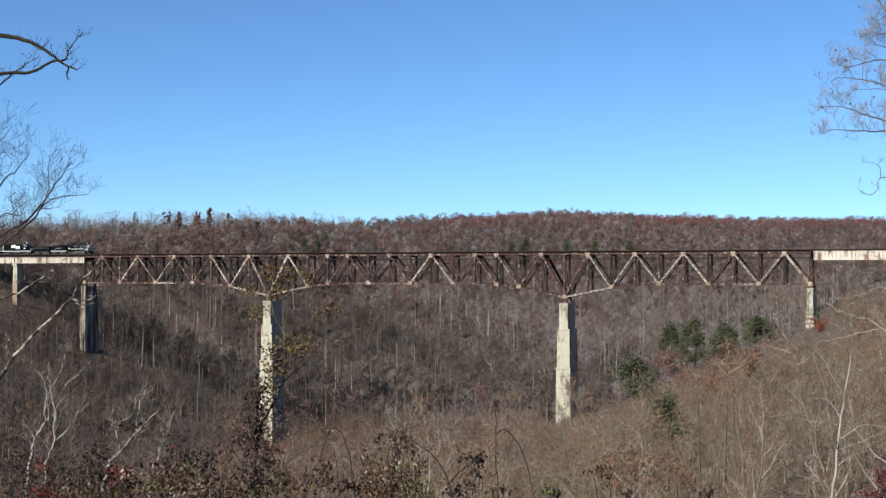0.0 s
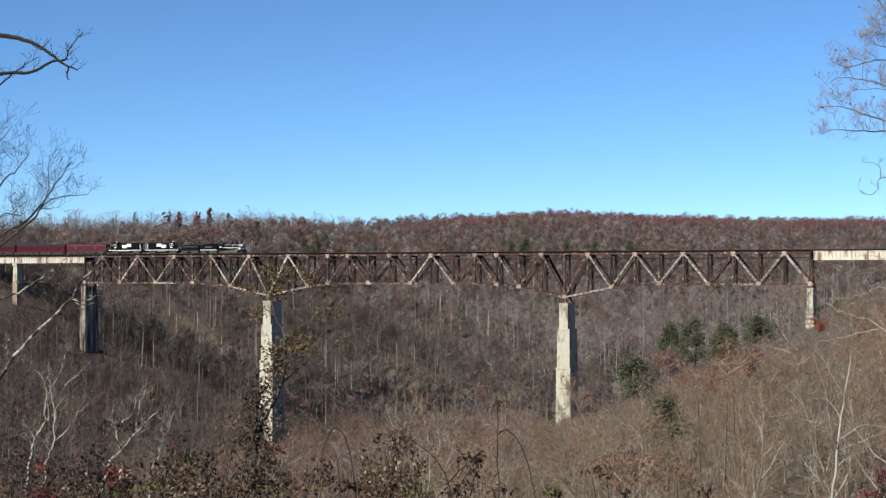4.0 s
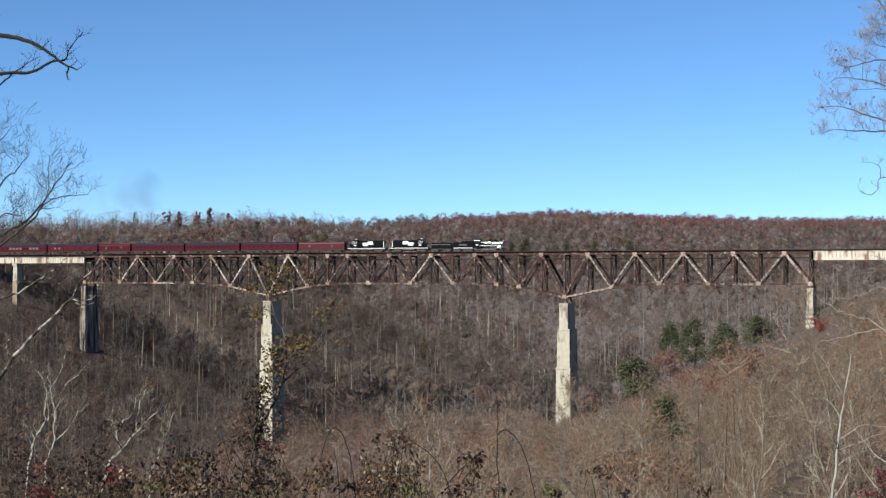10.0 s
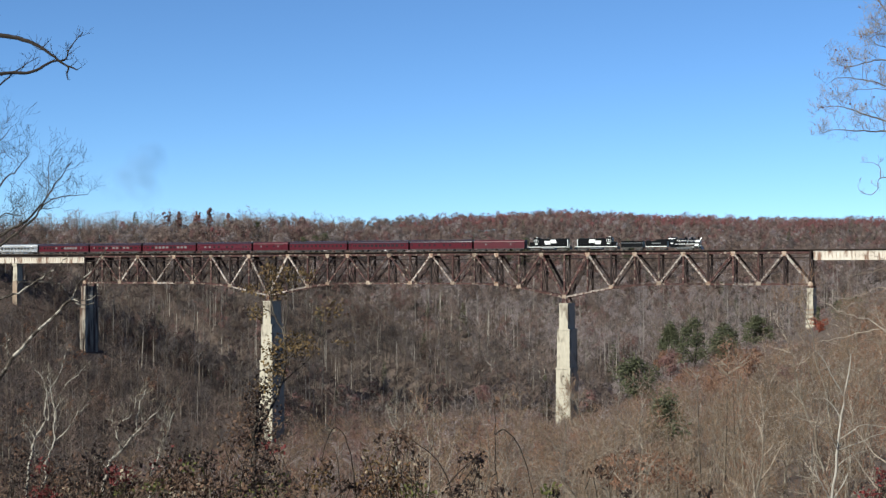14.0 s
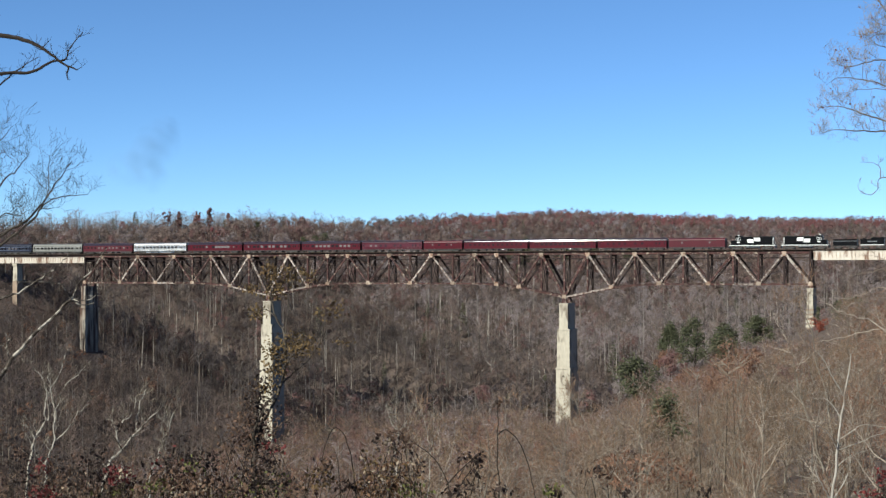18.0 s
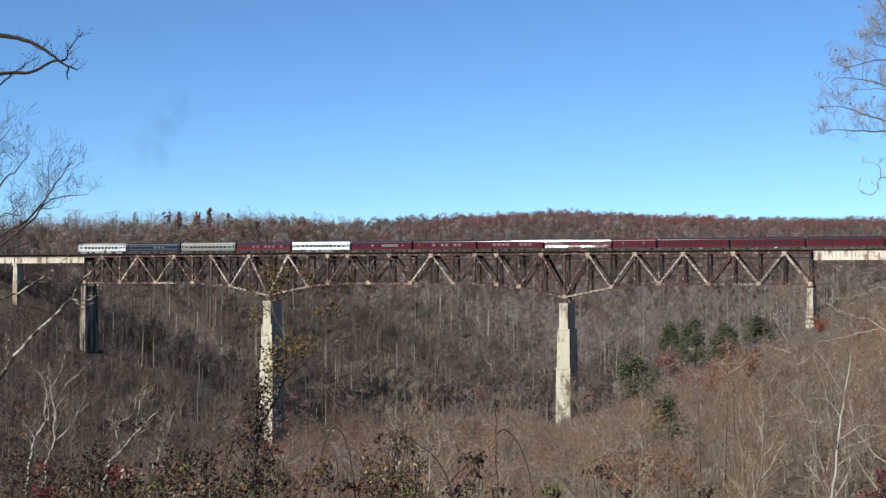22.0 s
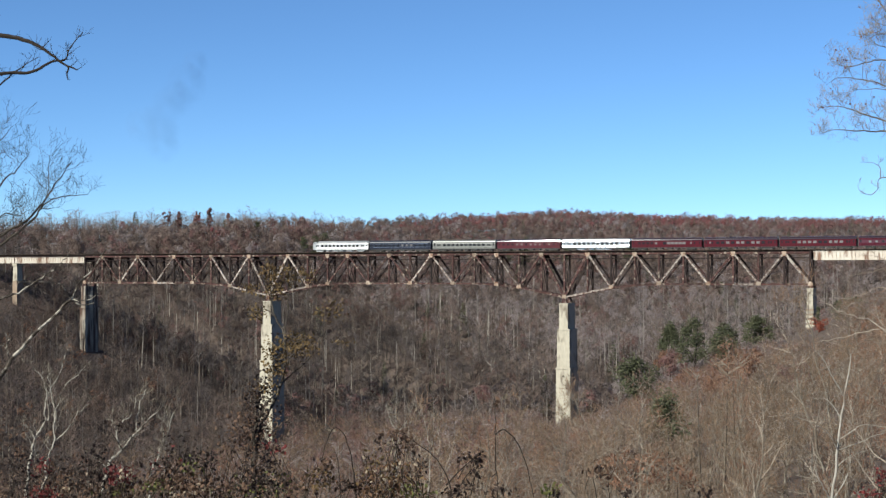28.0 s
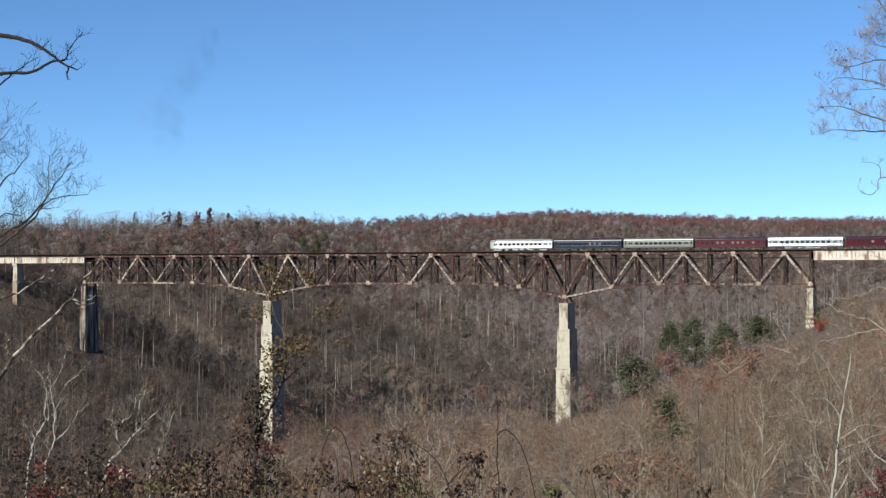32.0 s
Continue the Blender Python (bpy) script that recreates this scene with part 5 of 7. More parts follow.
def leaf_arrays(rng, places, size):
    """Folded, lobed leaves at the places."""
    v, t = [], []
    for p in places:
        a = Vector((rng.gauss(0, 1), rng.gauss(0, 1), rng.gauss(0, 1) - 0.5)).normalized()
        b = a.cross(Vector((rng.gauss(0, 1), rng.gauss(0, 1), rng.gauss(0, 1)))).normalized()
        c = a.cross(b)
        s = size * rng.uniform(0.65, 1.3)
        o = len(v)
        for x, y, z in ((-0.5, 0, 0), (-0.15, 0.3, 0.1), (0.2, 0.24, 0.12), (0.55, 0, 0.02), (0.2, -0.24, 0.14), (-0.15, -0.3, 0.08), (0.05, 0, -0.04)):
            v.append(tuple(Vector(p) + (a * x + b * y + c * z) * s))
        for k in range(6):
            t.append((o + k, o + (k + 1) % 6, o + 6))
    return v, t


def leaf_mesh(rng, places, size, name, material):
    v, t = leaf_arrays(rng, places, size)
    return soup(name, v, t, material)


ONE_LEAF = {}


def single_leaf(rng, p, size, material, parent):
    """One leaf as a piece of its own."""
    key = material.name
    if key not in ONE_LEAF:
        v, t = leaf_arrays(random.Random(5), [(0, 0, 0)], 1.0)
        ONE_LEAF[key] = soup("leaf", v, t, material)
    ob = new("leaf", ONE_LEAF[key])
    ob.parent = parent
    ob.matrix_basis = Matrix.LocRotScale(Vector(p), Euler([rng.uniform(0, 6.28) for _ in range(3)]), Vector((1, 1, 1)) * size * rng.uniform(0.7, 1.3))
    return ob


def plant_thing(name, label, category, foot, group=""):
    ob = new(name)
    ob.location = foot
    return tagged(ob, label, category, group)


def grown(name, label, category, seed, bark, limbs, twigs_mat=None, shoots=9, length=1.2, rise=0.35, level=2, group="", thin=0.25, flat=0.6, n=7, crook=0.03, from_=0.15, thick=0.56, fine=0.0):
    """A tree or sapling from a few limbs given as (points, first radius, last radius[, shoots])."""
    rng = random.Random(seed)
    foot = Vector(limbs[0][0][0])
    ob = plant_thing(name, label, category, foot, group)
    twigs, g = [], G()
    for li, (pts, r0, r1, *rest) in enumerate(limbs):
        path = [p - foot for p in bend(pts, 5, rng, crook)]
        m = len(path) - 1
        r0, r1 = r0 * thick, r1 * thick
        part("trunk" if li == 0 else "limb", G().tube(path, [r0 + (r1 - r0) * k / m for k in range(m + 1)], n).mesh("limb", bark), None, ob)
        offshoots(g, twigs, path, (r0 + r1) / 2, rng, rest[0] if rest else shoots, length * (rest[1] if len(rest) > 1 else 1), rise, level, from_, flat=flat)
    tagged(part("crown", crown_mesh(g, [(a, b, max(p, fine), max(q, fine * 0.6)) for a, b, p, q in twigs], bark, twigs_mat or bark), None, ob), "fine bare branches and twigs", kind="stuff")
    return ob, twigs, foot


def around(rng, centre, rx, ry, rz, count):
    out = []
    while len(out) < count:
        p = Vector((rng.gauss(0, 0.5), rng.gauss(0, 0.5), rng.gauss(0, 0.5)))
        if p.length < 1.2:
            out.append(Vector(centre) + Vector((p.x * rx, p.y * ry, p.z * rz)))
    return out


# trees of the near slope: a few grown shapes, planted many times
def slope_tree(seed, height, bark, twig):
    rng = random.Random(seed)
    ob = plant_thing("bare_tree", "leafless tan hardwood tree on the near slope", "tree", (0, 0, 0), "trees of the near slope")
    lean = (rng.uniform(-0.08, 0.08), rng.uniform(-0.08, 0.08))
    tops = [(0, 0, -0.5), (lean[0] * 4, lean[1] * 4, height * 0.3), (lean[0] * 9, lean[1] * 9, height * 0.62), (lean[0] * 12 + rng.uniform(-0.5, 0.5), lean[1] * 12, height)]
    path = bend(tops, 4, rng, 0.05)
    m = len(path) - 1
    r = height * 0.009
    g = G().tube(path, [r * (1 - 0.9 * k / m) for k in range(m + 1)], 6)
    part("trunk", g.mesh("trunk", M["bark_grey"]), None, ob)
    g, twigs = G(), []
    offshoots(g, twigs, path, r * 0.95, rng, 17, height * 0.27, 0.25, 2, 0.06, 1.15, 1.0)
    tagged(part("crown", crown_mesh(g, [(a, b, max(p, 0.016), max(q, 0.009)) for a, b, p, q in twigs], bark, twig, ribbon=True), None, ob), "fine bare branches and twigs", kind="stuff")
    if seed % 3 == 0:
        some = [b for a, b, *_ in twigs if rng.random() < 0.12]
        tagged(part("foliage", leaf_mesh(rng, some, 0.11, "foliage", M["oak_rust"]), None, ob), "withered rust-brown leaves", kind="stuff")
    return ob


RN = random.Random(21)
shapes = [slope_tree(100 + k, RN.uniform(9, 14), M["bark_slope"], M[{2: "oak_rust", 5: "twig_mid"}.get(k, "twig_tan")]) for k in range(7)]
rs = np.random.default_rng(5)
feet = np.concatenate([scatter(rs, 58, 110, 4.6, 1.0), scatter(rs, 110, 240, 5.6, 1.0)])
gz = terrain(feet[:, 0], feet[:, 1])
used = [False] * len(shapes)
for (x, y), z in zip(feet, gz):
    k = RN.randrange(len(shapes))
    top = 14.0 * RN.uniform(0.75, 1.1)
    for _ in range(5):
        if open_view(np.array([[x, y]]), np.array([z + top]))[0]:
            break
        top *= 0.75
    else:
        continue
    if top < 2.0 or abs(x / y) > 0.32 or (z + top - 81) / y < -0.155:
        continue
    m = Matrix.LocRotScale(Vector((x, y, z)), Euler((RN.uniform(-0.28, 0.28), RN.uniform(-0.32, 0.22), RN.uniform(0, 6.28))), Vector((1, 1, 1)) * (top / 12.5))
    if not used[k]:
        used[k] = True
        shapes[k].matrix_basis = m
    else:
        c = copy_thing(shapes[k], m)
        c.scale = Vector((1, 1, 1)) * (top / 12.5)

# evergreens, red shrub and rusty oaks that stand out on the slope
def evergreen(foot, height, wide, seed, low=0.1):
    rng = np.random.default_rng(seed)
    v, t, s = round_evergreen(rng, 2600, wide, (0.15 if foot[1] < 200 else 0.36) / height, low)
    ob = plant_thing("evergreen_tree", "dark green evergreen tree among bare trees", "tree", foot, "evergreens")
    v = v * height
    for name, slot, m in (("trunk", 0, M["bark_dark"]), ("foliage", 1, M["pine"])):
        tt = t[s == slot]
        ids, inv = np.unique(tt, return_inverse=True)
        part(name, soup(name, v[ids], inv.reshape(-1, 3), m), None, ob)


def leafy(foot, height, wide, seed, material, label, size=0.05, name="leafy_tree", clumps=420, low=0.2, lobes=8, upright=0.7):
    rng = np.random.default_rng(seed)
    v, t, s = leafy_tree(rng, clumps, wide, low, size, lobes=lobes, upright=upright)
    ob = plant_thing(name, label, "tree", foot)
    v = v * height
    for nm, slot, m in (("trunk", 0, M["bark_grey"]), ("foliage", 1, material)):
        tt = t[s == slot]
        ids, inv = np.unique(tt, return_inverse=True)
        part(nm, soup(nm, v[ids], inv.reshape(-1, 3), m), None, ob)


def on_ground(x, y):
    return (x, y, float(terrain(x, y)))


def topped(x, y, ztop):
    """Foot and height of a tree whose top is at ztop."""
    z = float(terrain(x, y))
    return (x, y, z), max(3.0, ztop - z)


for (x, y, z), half, crown, seed in (((42.71, 330.00, 62.71), 4.4, 7.8, 1), ((19.47, 130.00, 70.71), 1.5, 3.6, 2), ((73.21, 440.00, 68.40), 4.2, 12.8, 3), ((72.62, 480.00, 65.27), 2.7, 7.6, 6), ((80.96, 430.00, 66.58), 4.2, 9.6, 4), ((94.06, 450.00, 68.63), 3.9, 7.5, 5), ((108.81, 400.00, 74.98), 4.1, 5.7, 7)):
    f, hh = topped(x, y, z)
    evergreen(f, hh, half / hh, seed, max(0.05, 1 - crown / hh))
for (x, y, z), hh, wide, seed, m in (((109.67, 440.00, 68.41), 5.6, 1.35, 11, "sumac"), ((29.74, 150.00, 74.05), 3.6, 1.2, 12, "oak_rust"), ((59.71, 400.00, 60.66), 5.5, 1.2, 13, "oak_rust"), ((12.67, 110.00, 68.25), 3.5, 0.9, 14, "oak_rust"), ((15.43, 112.00, 67.81), 3.0, 0.9, 15, "oak_rust"), ((28.33, 152.00, 73.04), 2.6, 1.3, 21, "oak_rust"), ((34.96, 215.00, 67.62), 3.0, 1.6, 22, "oak_rust"), ((50.55, 330.00, 64.21), 6.0, 0.9, 23, "oak_dull"), ((32.46, 180.00, 68.99), 2.6, 1.4, 24, "oak_rust"), ((28.34, 120.00, 74.08), 2.4, 1.2, 25, "oak_dull"), ((14.00, 100.00, 68.74), 2.2, 1.6, 26, "oak_rust"), ((12.33, 430.00, 49.71), 6.0, 1.0, 27, "oak_dull")):
    f, _ = topped(x, y, z)
    leafy((x, y, z - hh), hh, wide, seed, M[m], "low tree covered in bright rust-red leaves" if m != "sumac" else "bright red shrub below the bridge pier", clumps=700)

for k, ((x, y, z), half) in enumerate((((54.26, 985.00, 105.57), 3.3), ((79.32, 960.00, 103.50), 2.7), ((97.94, 965.00, 103.25), 2.7), ((121.65, 980.00, 103.97), 3.0), ((44.28, 970.00, 102.64), 2.4), ((-76.88, 975.00, 108.27), 4.8), ((-83.44, 970.00, 106.30), 4.0))):
    f, hh = topped(x, y, z)
    evergreen(f, hh, half / hh, 40 + k, max(0.05, 1 - 12.0 / hh))
leafy((125.94, 505.00, 63.81), 7.5, 0.3, 19, M["pine"], "dark green vine-covered sapling beside the bridge pier", name="leafy_tree", clumps=500, low=0.1)
for (x, y, z), crown, seed in (((8.84, 64.00, 73.16), 0.7, 51), ((10.48, 66.00, 72.76), 0.7, 52), ((7.86, 62.00, 73.17), 0.7, 53), ((23.11, 118.00, 74.99), 2.0, 54), ((21.49, 116.00, 74.57), 1.6, 55), ((22.37, 130.00, 73.11), 1.6, 56)):
    f, hh = topped(x, y, z)
    leafy(f, hh, 1.5 * crown / hh, seed, M["oak_rust"], "young oak still holding rust-orange leaves", 0.09 / hh, "young_oak", 150, max(0.1, 1 - crown / hh), lobes=12)
# pale sycamore-like tree
grown("bare_tree", "slender pale-barked tree with upswept bare limbs", "tree", 31, M["bark_pale"], [
    ([(15.80, 62.00, 68.12), (16.05, 62.00, 71.79), (16.32, 62.00, 73.93), (16.58, 62.00, 76.03), (16.85, 62.00, 77.43), (16.78, 62.00, 77.94)], 0.17, 0.03, 5, 0.4),
    ([(16.58, 62.00, 75.98), (16.07, 61.80, 76.79), (15.69, 61.60, 77.45), (15.39, 61.50, 77.80)], 0.07, 0.02, 4, 0.5),
    ([(16.44, 62.00, 75.14), (15.96, 62.20, 75.82), (15.42, 62.40, 75.86)], 0.05, 0.015, 3, 0.6),
    ([(16.32, 62.00, 73.70), (15.96, 61.60, 74.32), (15.38, 61.30, 74.82), (14.34, 61.00, 75.26)], 0.07, 0.02, 5, 0.6),
    ([(16.36, 62.00, 73.77), (17.15, 62.30, 74.01), (18.26, 62.50, 74.39), (19.21, 62.50, 74.46)], 0.06, 0.02, 5, 0.6),
    ([(16.39, 62.00, 74.21), (16.75, 61.70, 74.54), (17.28, 61.50, 74.87), (18.32, 61.50, 74.73)], 0.05, 0.02, 5, 0.6),
    ([(16.31, 62.00, 73.11), (16.88, 62.20, 73.49), (17.64, 62.40, 73.72)], 0.05, 0.012, 4, 0.6),
    ([(16.00, 62.00, 71.60), (16.79, 62.30, 72.73), (16.97, 62.50, 73.52)], 0.08, 0.02, 4, 0.6),
    ([(16.00, 62.00, 71.72), (15.44, 61.60, 72.59), (15.16, 61.40, 73.19)], 0.08, 0.03, 4, 0.6),
], M["bark_slope"], length=1.5, rise=0.5, level=2, thick=0.42, fine=0.005, crook=0.02)

# big tree at the left edge: its trunk stands out of view
grown("bare_tree", "dark bare limbs of a large hardwood", "tree", 41, M["bark_dark"], [
    ([(-8.78, 24.00, 74.13), (-8.72, 24.00, 79.08), (-8.65, 24.00, 83.60), (-8.58, 24.00, 86.79)], 0.24, 0.12, 3, 0.3),
    ([(-8.66, 24.00, 84.88), (-7.63, 23.90, 84.91), (-7.06, 23.80, 84.82), (-6.58, 23.70, 84.71), (-6.24, 23.60, 84.52), (-6.00, 23.60, 84.34), (-5.77, 23.60, 84.24)], 0.075, 0.014, 9, 0.42),
    ([(-8.70, 24.00, 83.70), (-7.87, 24.10, 84.07), (-7.12, 24.00, 84.23), (-6.59, 23.90, 84.25), (-6.23, 23.80, 84.40), (-5.99, 23.70, 84.42), (-5.92, 23.70, 84.60), (-5.72, 23.70, 84.85)], 0.055, 0.008, 12, 0.42),
    ([(-6.00, 23.60, 84.34), (-5.92, 23.60, 84.28), (-5.94, 23.60, 84.17), (-5.92, 23.60, 84.08)], 0.026, 0.012, 2, 0.15),
    ([(-8.65, 24.00, 83.33), (-7.66, 24.00, 83.70), (-7.11, 24.00, 84.06), (-6.84, 24.00, 84.29), (-6.48, 24.00, 84.51)], 0.035, 0.006, 9, 0.42),
], M["bark_dark"], length=0.85, rise=0.5, level=1, crook=0.02, fine=0.003, thick=0.7)
withered, tw, ft = grown("bare_tree", "grey bare tree with a spreading twiggy crown", "tree", 43, M["bark_rib"], [
    ([(-11.16, 34.00, 71.90), (-11.06, 34.00, 77.00), (-10.82, 34.00, 80.58), (-10.44, 34.00, 81.60)], 0.16, 0.09, 2, 0.3),
    ([(-10.44, 34.00, 81.60), (-10.06, 34.00, 81.90), (-9.52, 33.90, 82.18), (-9.05, 33.80, 82.60), (-8.73, 33.80, 83.11), (-8.38, 33.80, 83.58)], 0.075, 0.012, 13, 1.0),
    ([(-10.44, 34.00, 81.60), (-10.12, 34.20, 81.67), (-9.57, 34.30, 82.13), (-9.08, 34.40, 82.68), (-8.69, 34.40, 82.81), (-8.17, 34.40, 82.85)], 0.06, 0.01, 12, 0.9),
    ([(-10.51, 34.00, 81.48), (-10.38, 34.20, 82.38), (-10.13, 34.20, 83.03), (-9.74, 34.20, 83.42), (-9.48, 34.20, 83.74)], 0.07, 0.01, 12, 1.0),
    ([(-10.57, 34.00, 81.35), (-10.00, 33.80, 82.32), (-9.56, 33.80, 82.34), (-9.39, 33.80, 82.47)], 0.035, 0.01, 8, 0.9),
    ([(-9.11, 33.80, 82.55), (-8.90, 33.70, 82.87), (-8.90, 33.70, 83.38), (-8.86, 33.70, 83.70)], 0.03, 0.008, 9, 0.9),
    ([(-10.71, 34.00, 83.02), (-10.33, 34.00, 83.79), (-10.01, 34.00, 84.11), (-9.82, 34.00, 84.37)], 0.04, 0.008, 9, 0.9),
], M["bark_dark"], length=1.1, rise=0.3, level=2, fine=0.003, crook=0.045)
rl = random.Random(3)

for c in ((-9.50, 33.90, 83.09), (-9.46, 33.90, 83.05), (-8.58, 33.80, 83.11), (-8.55, 33.80, 82.90), (-9.87, 34.20, 83.57)):
    single_leaf(rl, Vector(c) - ft, 0.07, M["leaf_dark"], withered)

# long slanting limb with pale upper side
grown("bare_tree", "leaning mottled limb with crooked bare branches", "tree", 47, M["bark_mottle"], [
    ([(-10.42, 30.00, 75.22), (-9.54, 30.00, 78.14), (-8.86, 30.00, 78.96), (-8.30, 30.00, 79.69), (-7.74, 30.00, 80.23), (-7.42, 30.00, 80.54)], 0.10, 0.035, 3, 0.35),
    ([(-7.42, 30.00, 80.54), (-7.29, 30.00, 80.85), (-7.06, 30.00, 81.06), (-6.86, 30.00, 81.36), (-6.73, 30.00, 81.53)], 0.04, 0.01, 4, 0.3),
    ([(-7.42, 30.00, 80.51), (-7.15, 29.90, 80.49), (-6.96, 29.80, 80.55), (-6.81, 29.80, 80.69)], 0.02, 0.006, 4, 0.35),
    ([(-7.47, 30.00, 80.48), (-7.25, 30.10, 80.40), (-7.05, 30.20, 80.42), (-6.92, 30.30, 80.33)], 0.02, 0.006, 4, 0.35),
    ([(-10.22, 30.00, 79.61), (-9.39, 30.20, 80.34), (-8.93, 30.20, 80.51), (-8.48, 30.20, 80.69), (-8.08, 30.20, 80.94), (-7.79, 30.20, 81.17), (-7.51, 30.20, 81.45)], 0.05, 0.012, 5, 0.3),
    ([(-7.45, 30.00, 80.51), (-7.55, 29.80, 80.77), (-7.80, 29.80, 80.86), (-8.25, 29.80, 80.86), (-8.48, 29.80, 80.88)], 0.022, 0.006, 5, 0.3),
    ([(-8.64, 30.00, 79.27), (-8.73, 30.00, 79.55), (-8.75, 30.00, 79.84)], 0.02, 0.006, 3, 0.35),
], M["bark_mottle"], length=0.7, rise=0.2, level=1, crook=0.05, thick=0.58, fine=0.005)

# tree at the right edge
right_tree, tw, ft = grown("bare_tree", "pale bare tree with fine upturned twigs and a few red leaves", "tree", 53, M["bark_grey"], [
    ([(12.38, 36.00, 71.36), (12.29, 36.00, 78.11), (12.05, 36.00, 83.54), (11.67, 36.00, 88.46), (11.41, 36.00, 90.37)], 0.22, 0.08, 3, 0.4),
    ([(12.08, 36.00, 83.68), (11.10, 36.00, 84.36), (10.67, 36.00, 84.46), (9.99, 35.90, 84.46), (9.42, 35.80, 84.48), (9.08, 35.80, 84.40)], 0.06, 0.006, 15, 0.75),
    ([(12.02, 36.00, 84.09), (11.16, 36.20, 84.59), (10.65, 36.30, 84.77), (10.03, 36.30, 84.98), (9.55, 36.30, 85.10), (9.14, 36.30, 85.08)], 0.06, 0.006, 16, 0.75),
    ([(11.92, 36.00, 84.63), (11.11, 36.00, 85.38), (10.56, 36.00, 85.59), (10.02, 36.00, 85.72), (9.54, 36.00, 85.75), (9.23, 36.00, 85.59)], 0.05, 0.006, 14, 0.75),
    ([(11.85, 36.00, 85.32), (11.11, 36.00, 86.07), (10.57, 36.00, 86.19), (10.16, 36.00, 86.11), (9.75, 36.00, 86.02), (9.34, 36.00, 86.13)], 0.05, 0.006, 14, 0.75),
    ([(11.79, 36.00, 86.00), (11.11, 36.00, 86.82), (10.78, 36.00, 87.23), (10.51, 36.00, 87.64), (10.37, 36.00, 88.05)], 0.05, 0.01, 14, 0.7),
    ([(11.86, 36.00, 85.59), (10.92, 35.80, 86.58), (10.51, 35.80, 86.78), (10.17, 35.80, 86.65)], 0.04, 0.008, 13, 0.6),
    ([(11.85, 36.00, 85.04), (11.04, 35.80, 85.32), (10.47, 35.70, 85.44), (9.80, 35.70, 85.41)], 0.035, 0.006, 12, 0.6),
    ([(12.18, 36.00, 83.00), (11.10, 36.00, 83.30), (10.52, 36.00, 83.33), (10.46, 36.00, 83.07), (10.28, 36.00, 82.93), (10.03, 36.00, 83.03), (9.98, 36.00, 83.20)], 0.03, 0.008, 5, 0.3),
    ([(10.52, 36.00, 83.33), (10.50, 36.00, 83.61), (10.28, 36.00, 83.71), (10.04, 36.00, 83.71)], 0.02, 0.006, 4, 0.3),
    ([(11.79, 36.00, 85.72), (11.17, 36.20, 86.37), (10.76, 36.20, 86.51), (10.49, 36.20, 86.60), (10.29, 36.20, 86.82)], 0.035, 0.006, 14, 0.6),
    ([(11.66, 36.00, 86.82), (11.05, 35.80, 87.12), (10.67, 35.80, 86.99), (10.40, 35.80, 87.06), (10.24, 35.80, 87.26)], 0.035, 0.006, 13, 0.6),
    ([(11.40, 36.00, 90.10), (7.01, 30.00, 89.50), (4.22, 22.00, 87.06), (2.25, 15.00, 84.91)], 0.07, 0.02, 6, 0.5),
], M["bark_tan"], length=1.0, rise=0.35, level=2, crook=0.03, from_=0.2, fine=0.0034)
red_at = [Vector(a) for a, b, *_ in tw if rl.random() < 0.02 and (a + ft).z > 85.0]
tagged(part("foliage", leaf_mesh(rl, red_at, 0.055, "foliage", M["leaf_red"]), None, right_tree), "few dark red leaves left on the twigs", kind="stuff")

# lower right bare branches before the pier
grown("bare_tree", "pale bare branches reaching across the slope", "tree", 59, M["bark_slope"], [
    ([(15.16, 45.00, 72.32), (14.85, 45.00, 76.38), (14.18, 45.00, 78.75), (13.85, 45.00, 79.76)], 0.12, 0.07, 2, 0.4),
    ([(14.01, 45.00, 79.09), (13.30, 45.00, 79.29), (12.91, 45.00, 79.59), (12.10, 44.80, 79.82), (11.40, 44.70, 80.16), (11.00, 44.60, 80.51)], 0.06, 0.012, 6, 0.5),
    ([(14.05, 45.00, 79.09), (13.36, 45.20, 79.35), (12.74, 45.30, 79.28), (12.06, 45.30, 79.11), (11.20, 45.30, 78.97)], 0.045, 0.01, 6, 0.5),
    ([(13.93, 45.00, 79.59), (13.37, 45.10, 80.56), (12.72, 45.20, 80.44), (12.23, 45.30, 80.28), (11.81, 45.30, 80.32)], 0.04, 0.008, 6, 0.5),
    ([(13.85, 45.00, 79.76), (13.34, 45.00, 81.09), (12.92, 45.00, 81.09), (12.33, 45.00, 80.98), (11.90, 45.00, 80.92)], 0.03, 0.008, 5, 0.5),
    ([(13.85, 45.00, 79.76), (13.35, 45.00, 81.29), (13.01, 45.00, 81.55), (12.50, 45.00, 81.63)], 0.03, 0.006, 5, 0.5),
    ([(14.26, 45.00, 78.58), (13.50, 45.00, 79.09), (13.00, 45.00, 80.02), (13.04, 45.00, 80.27)], 0.03, 0.006, 5, 0.5),
], M["bark_grey"], length=1.0, rise=0.3, level=1, thick=0.44, crook=0.05)

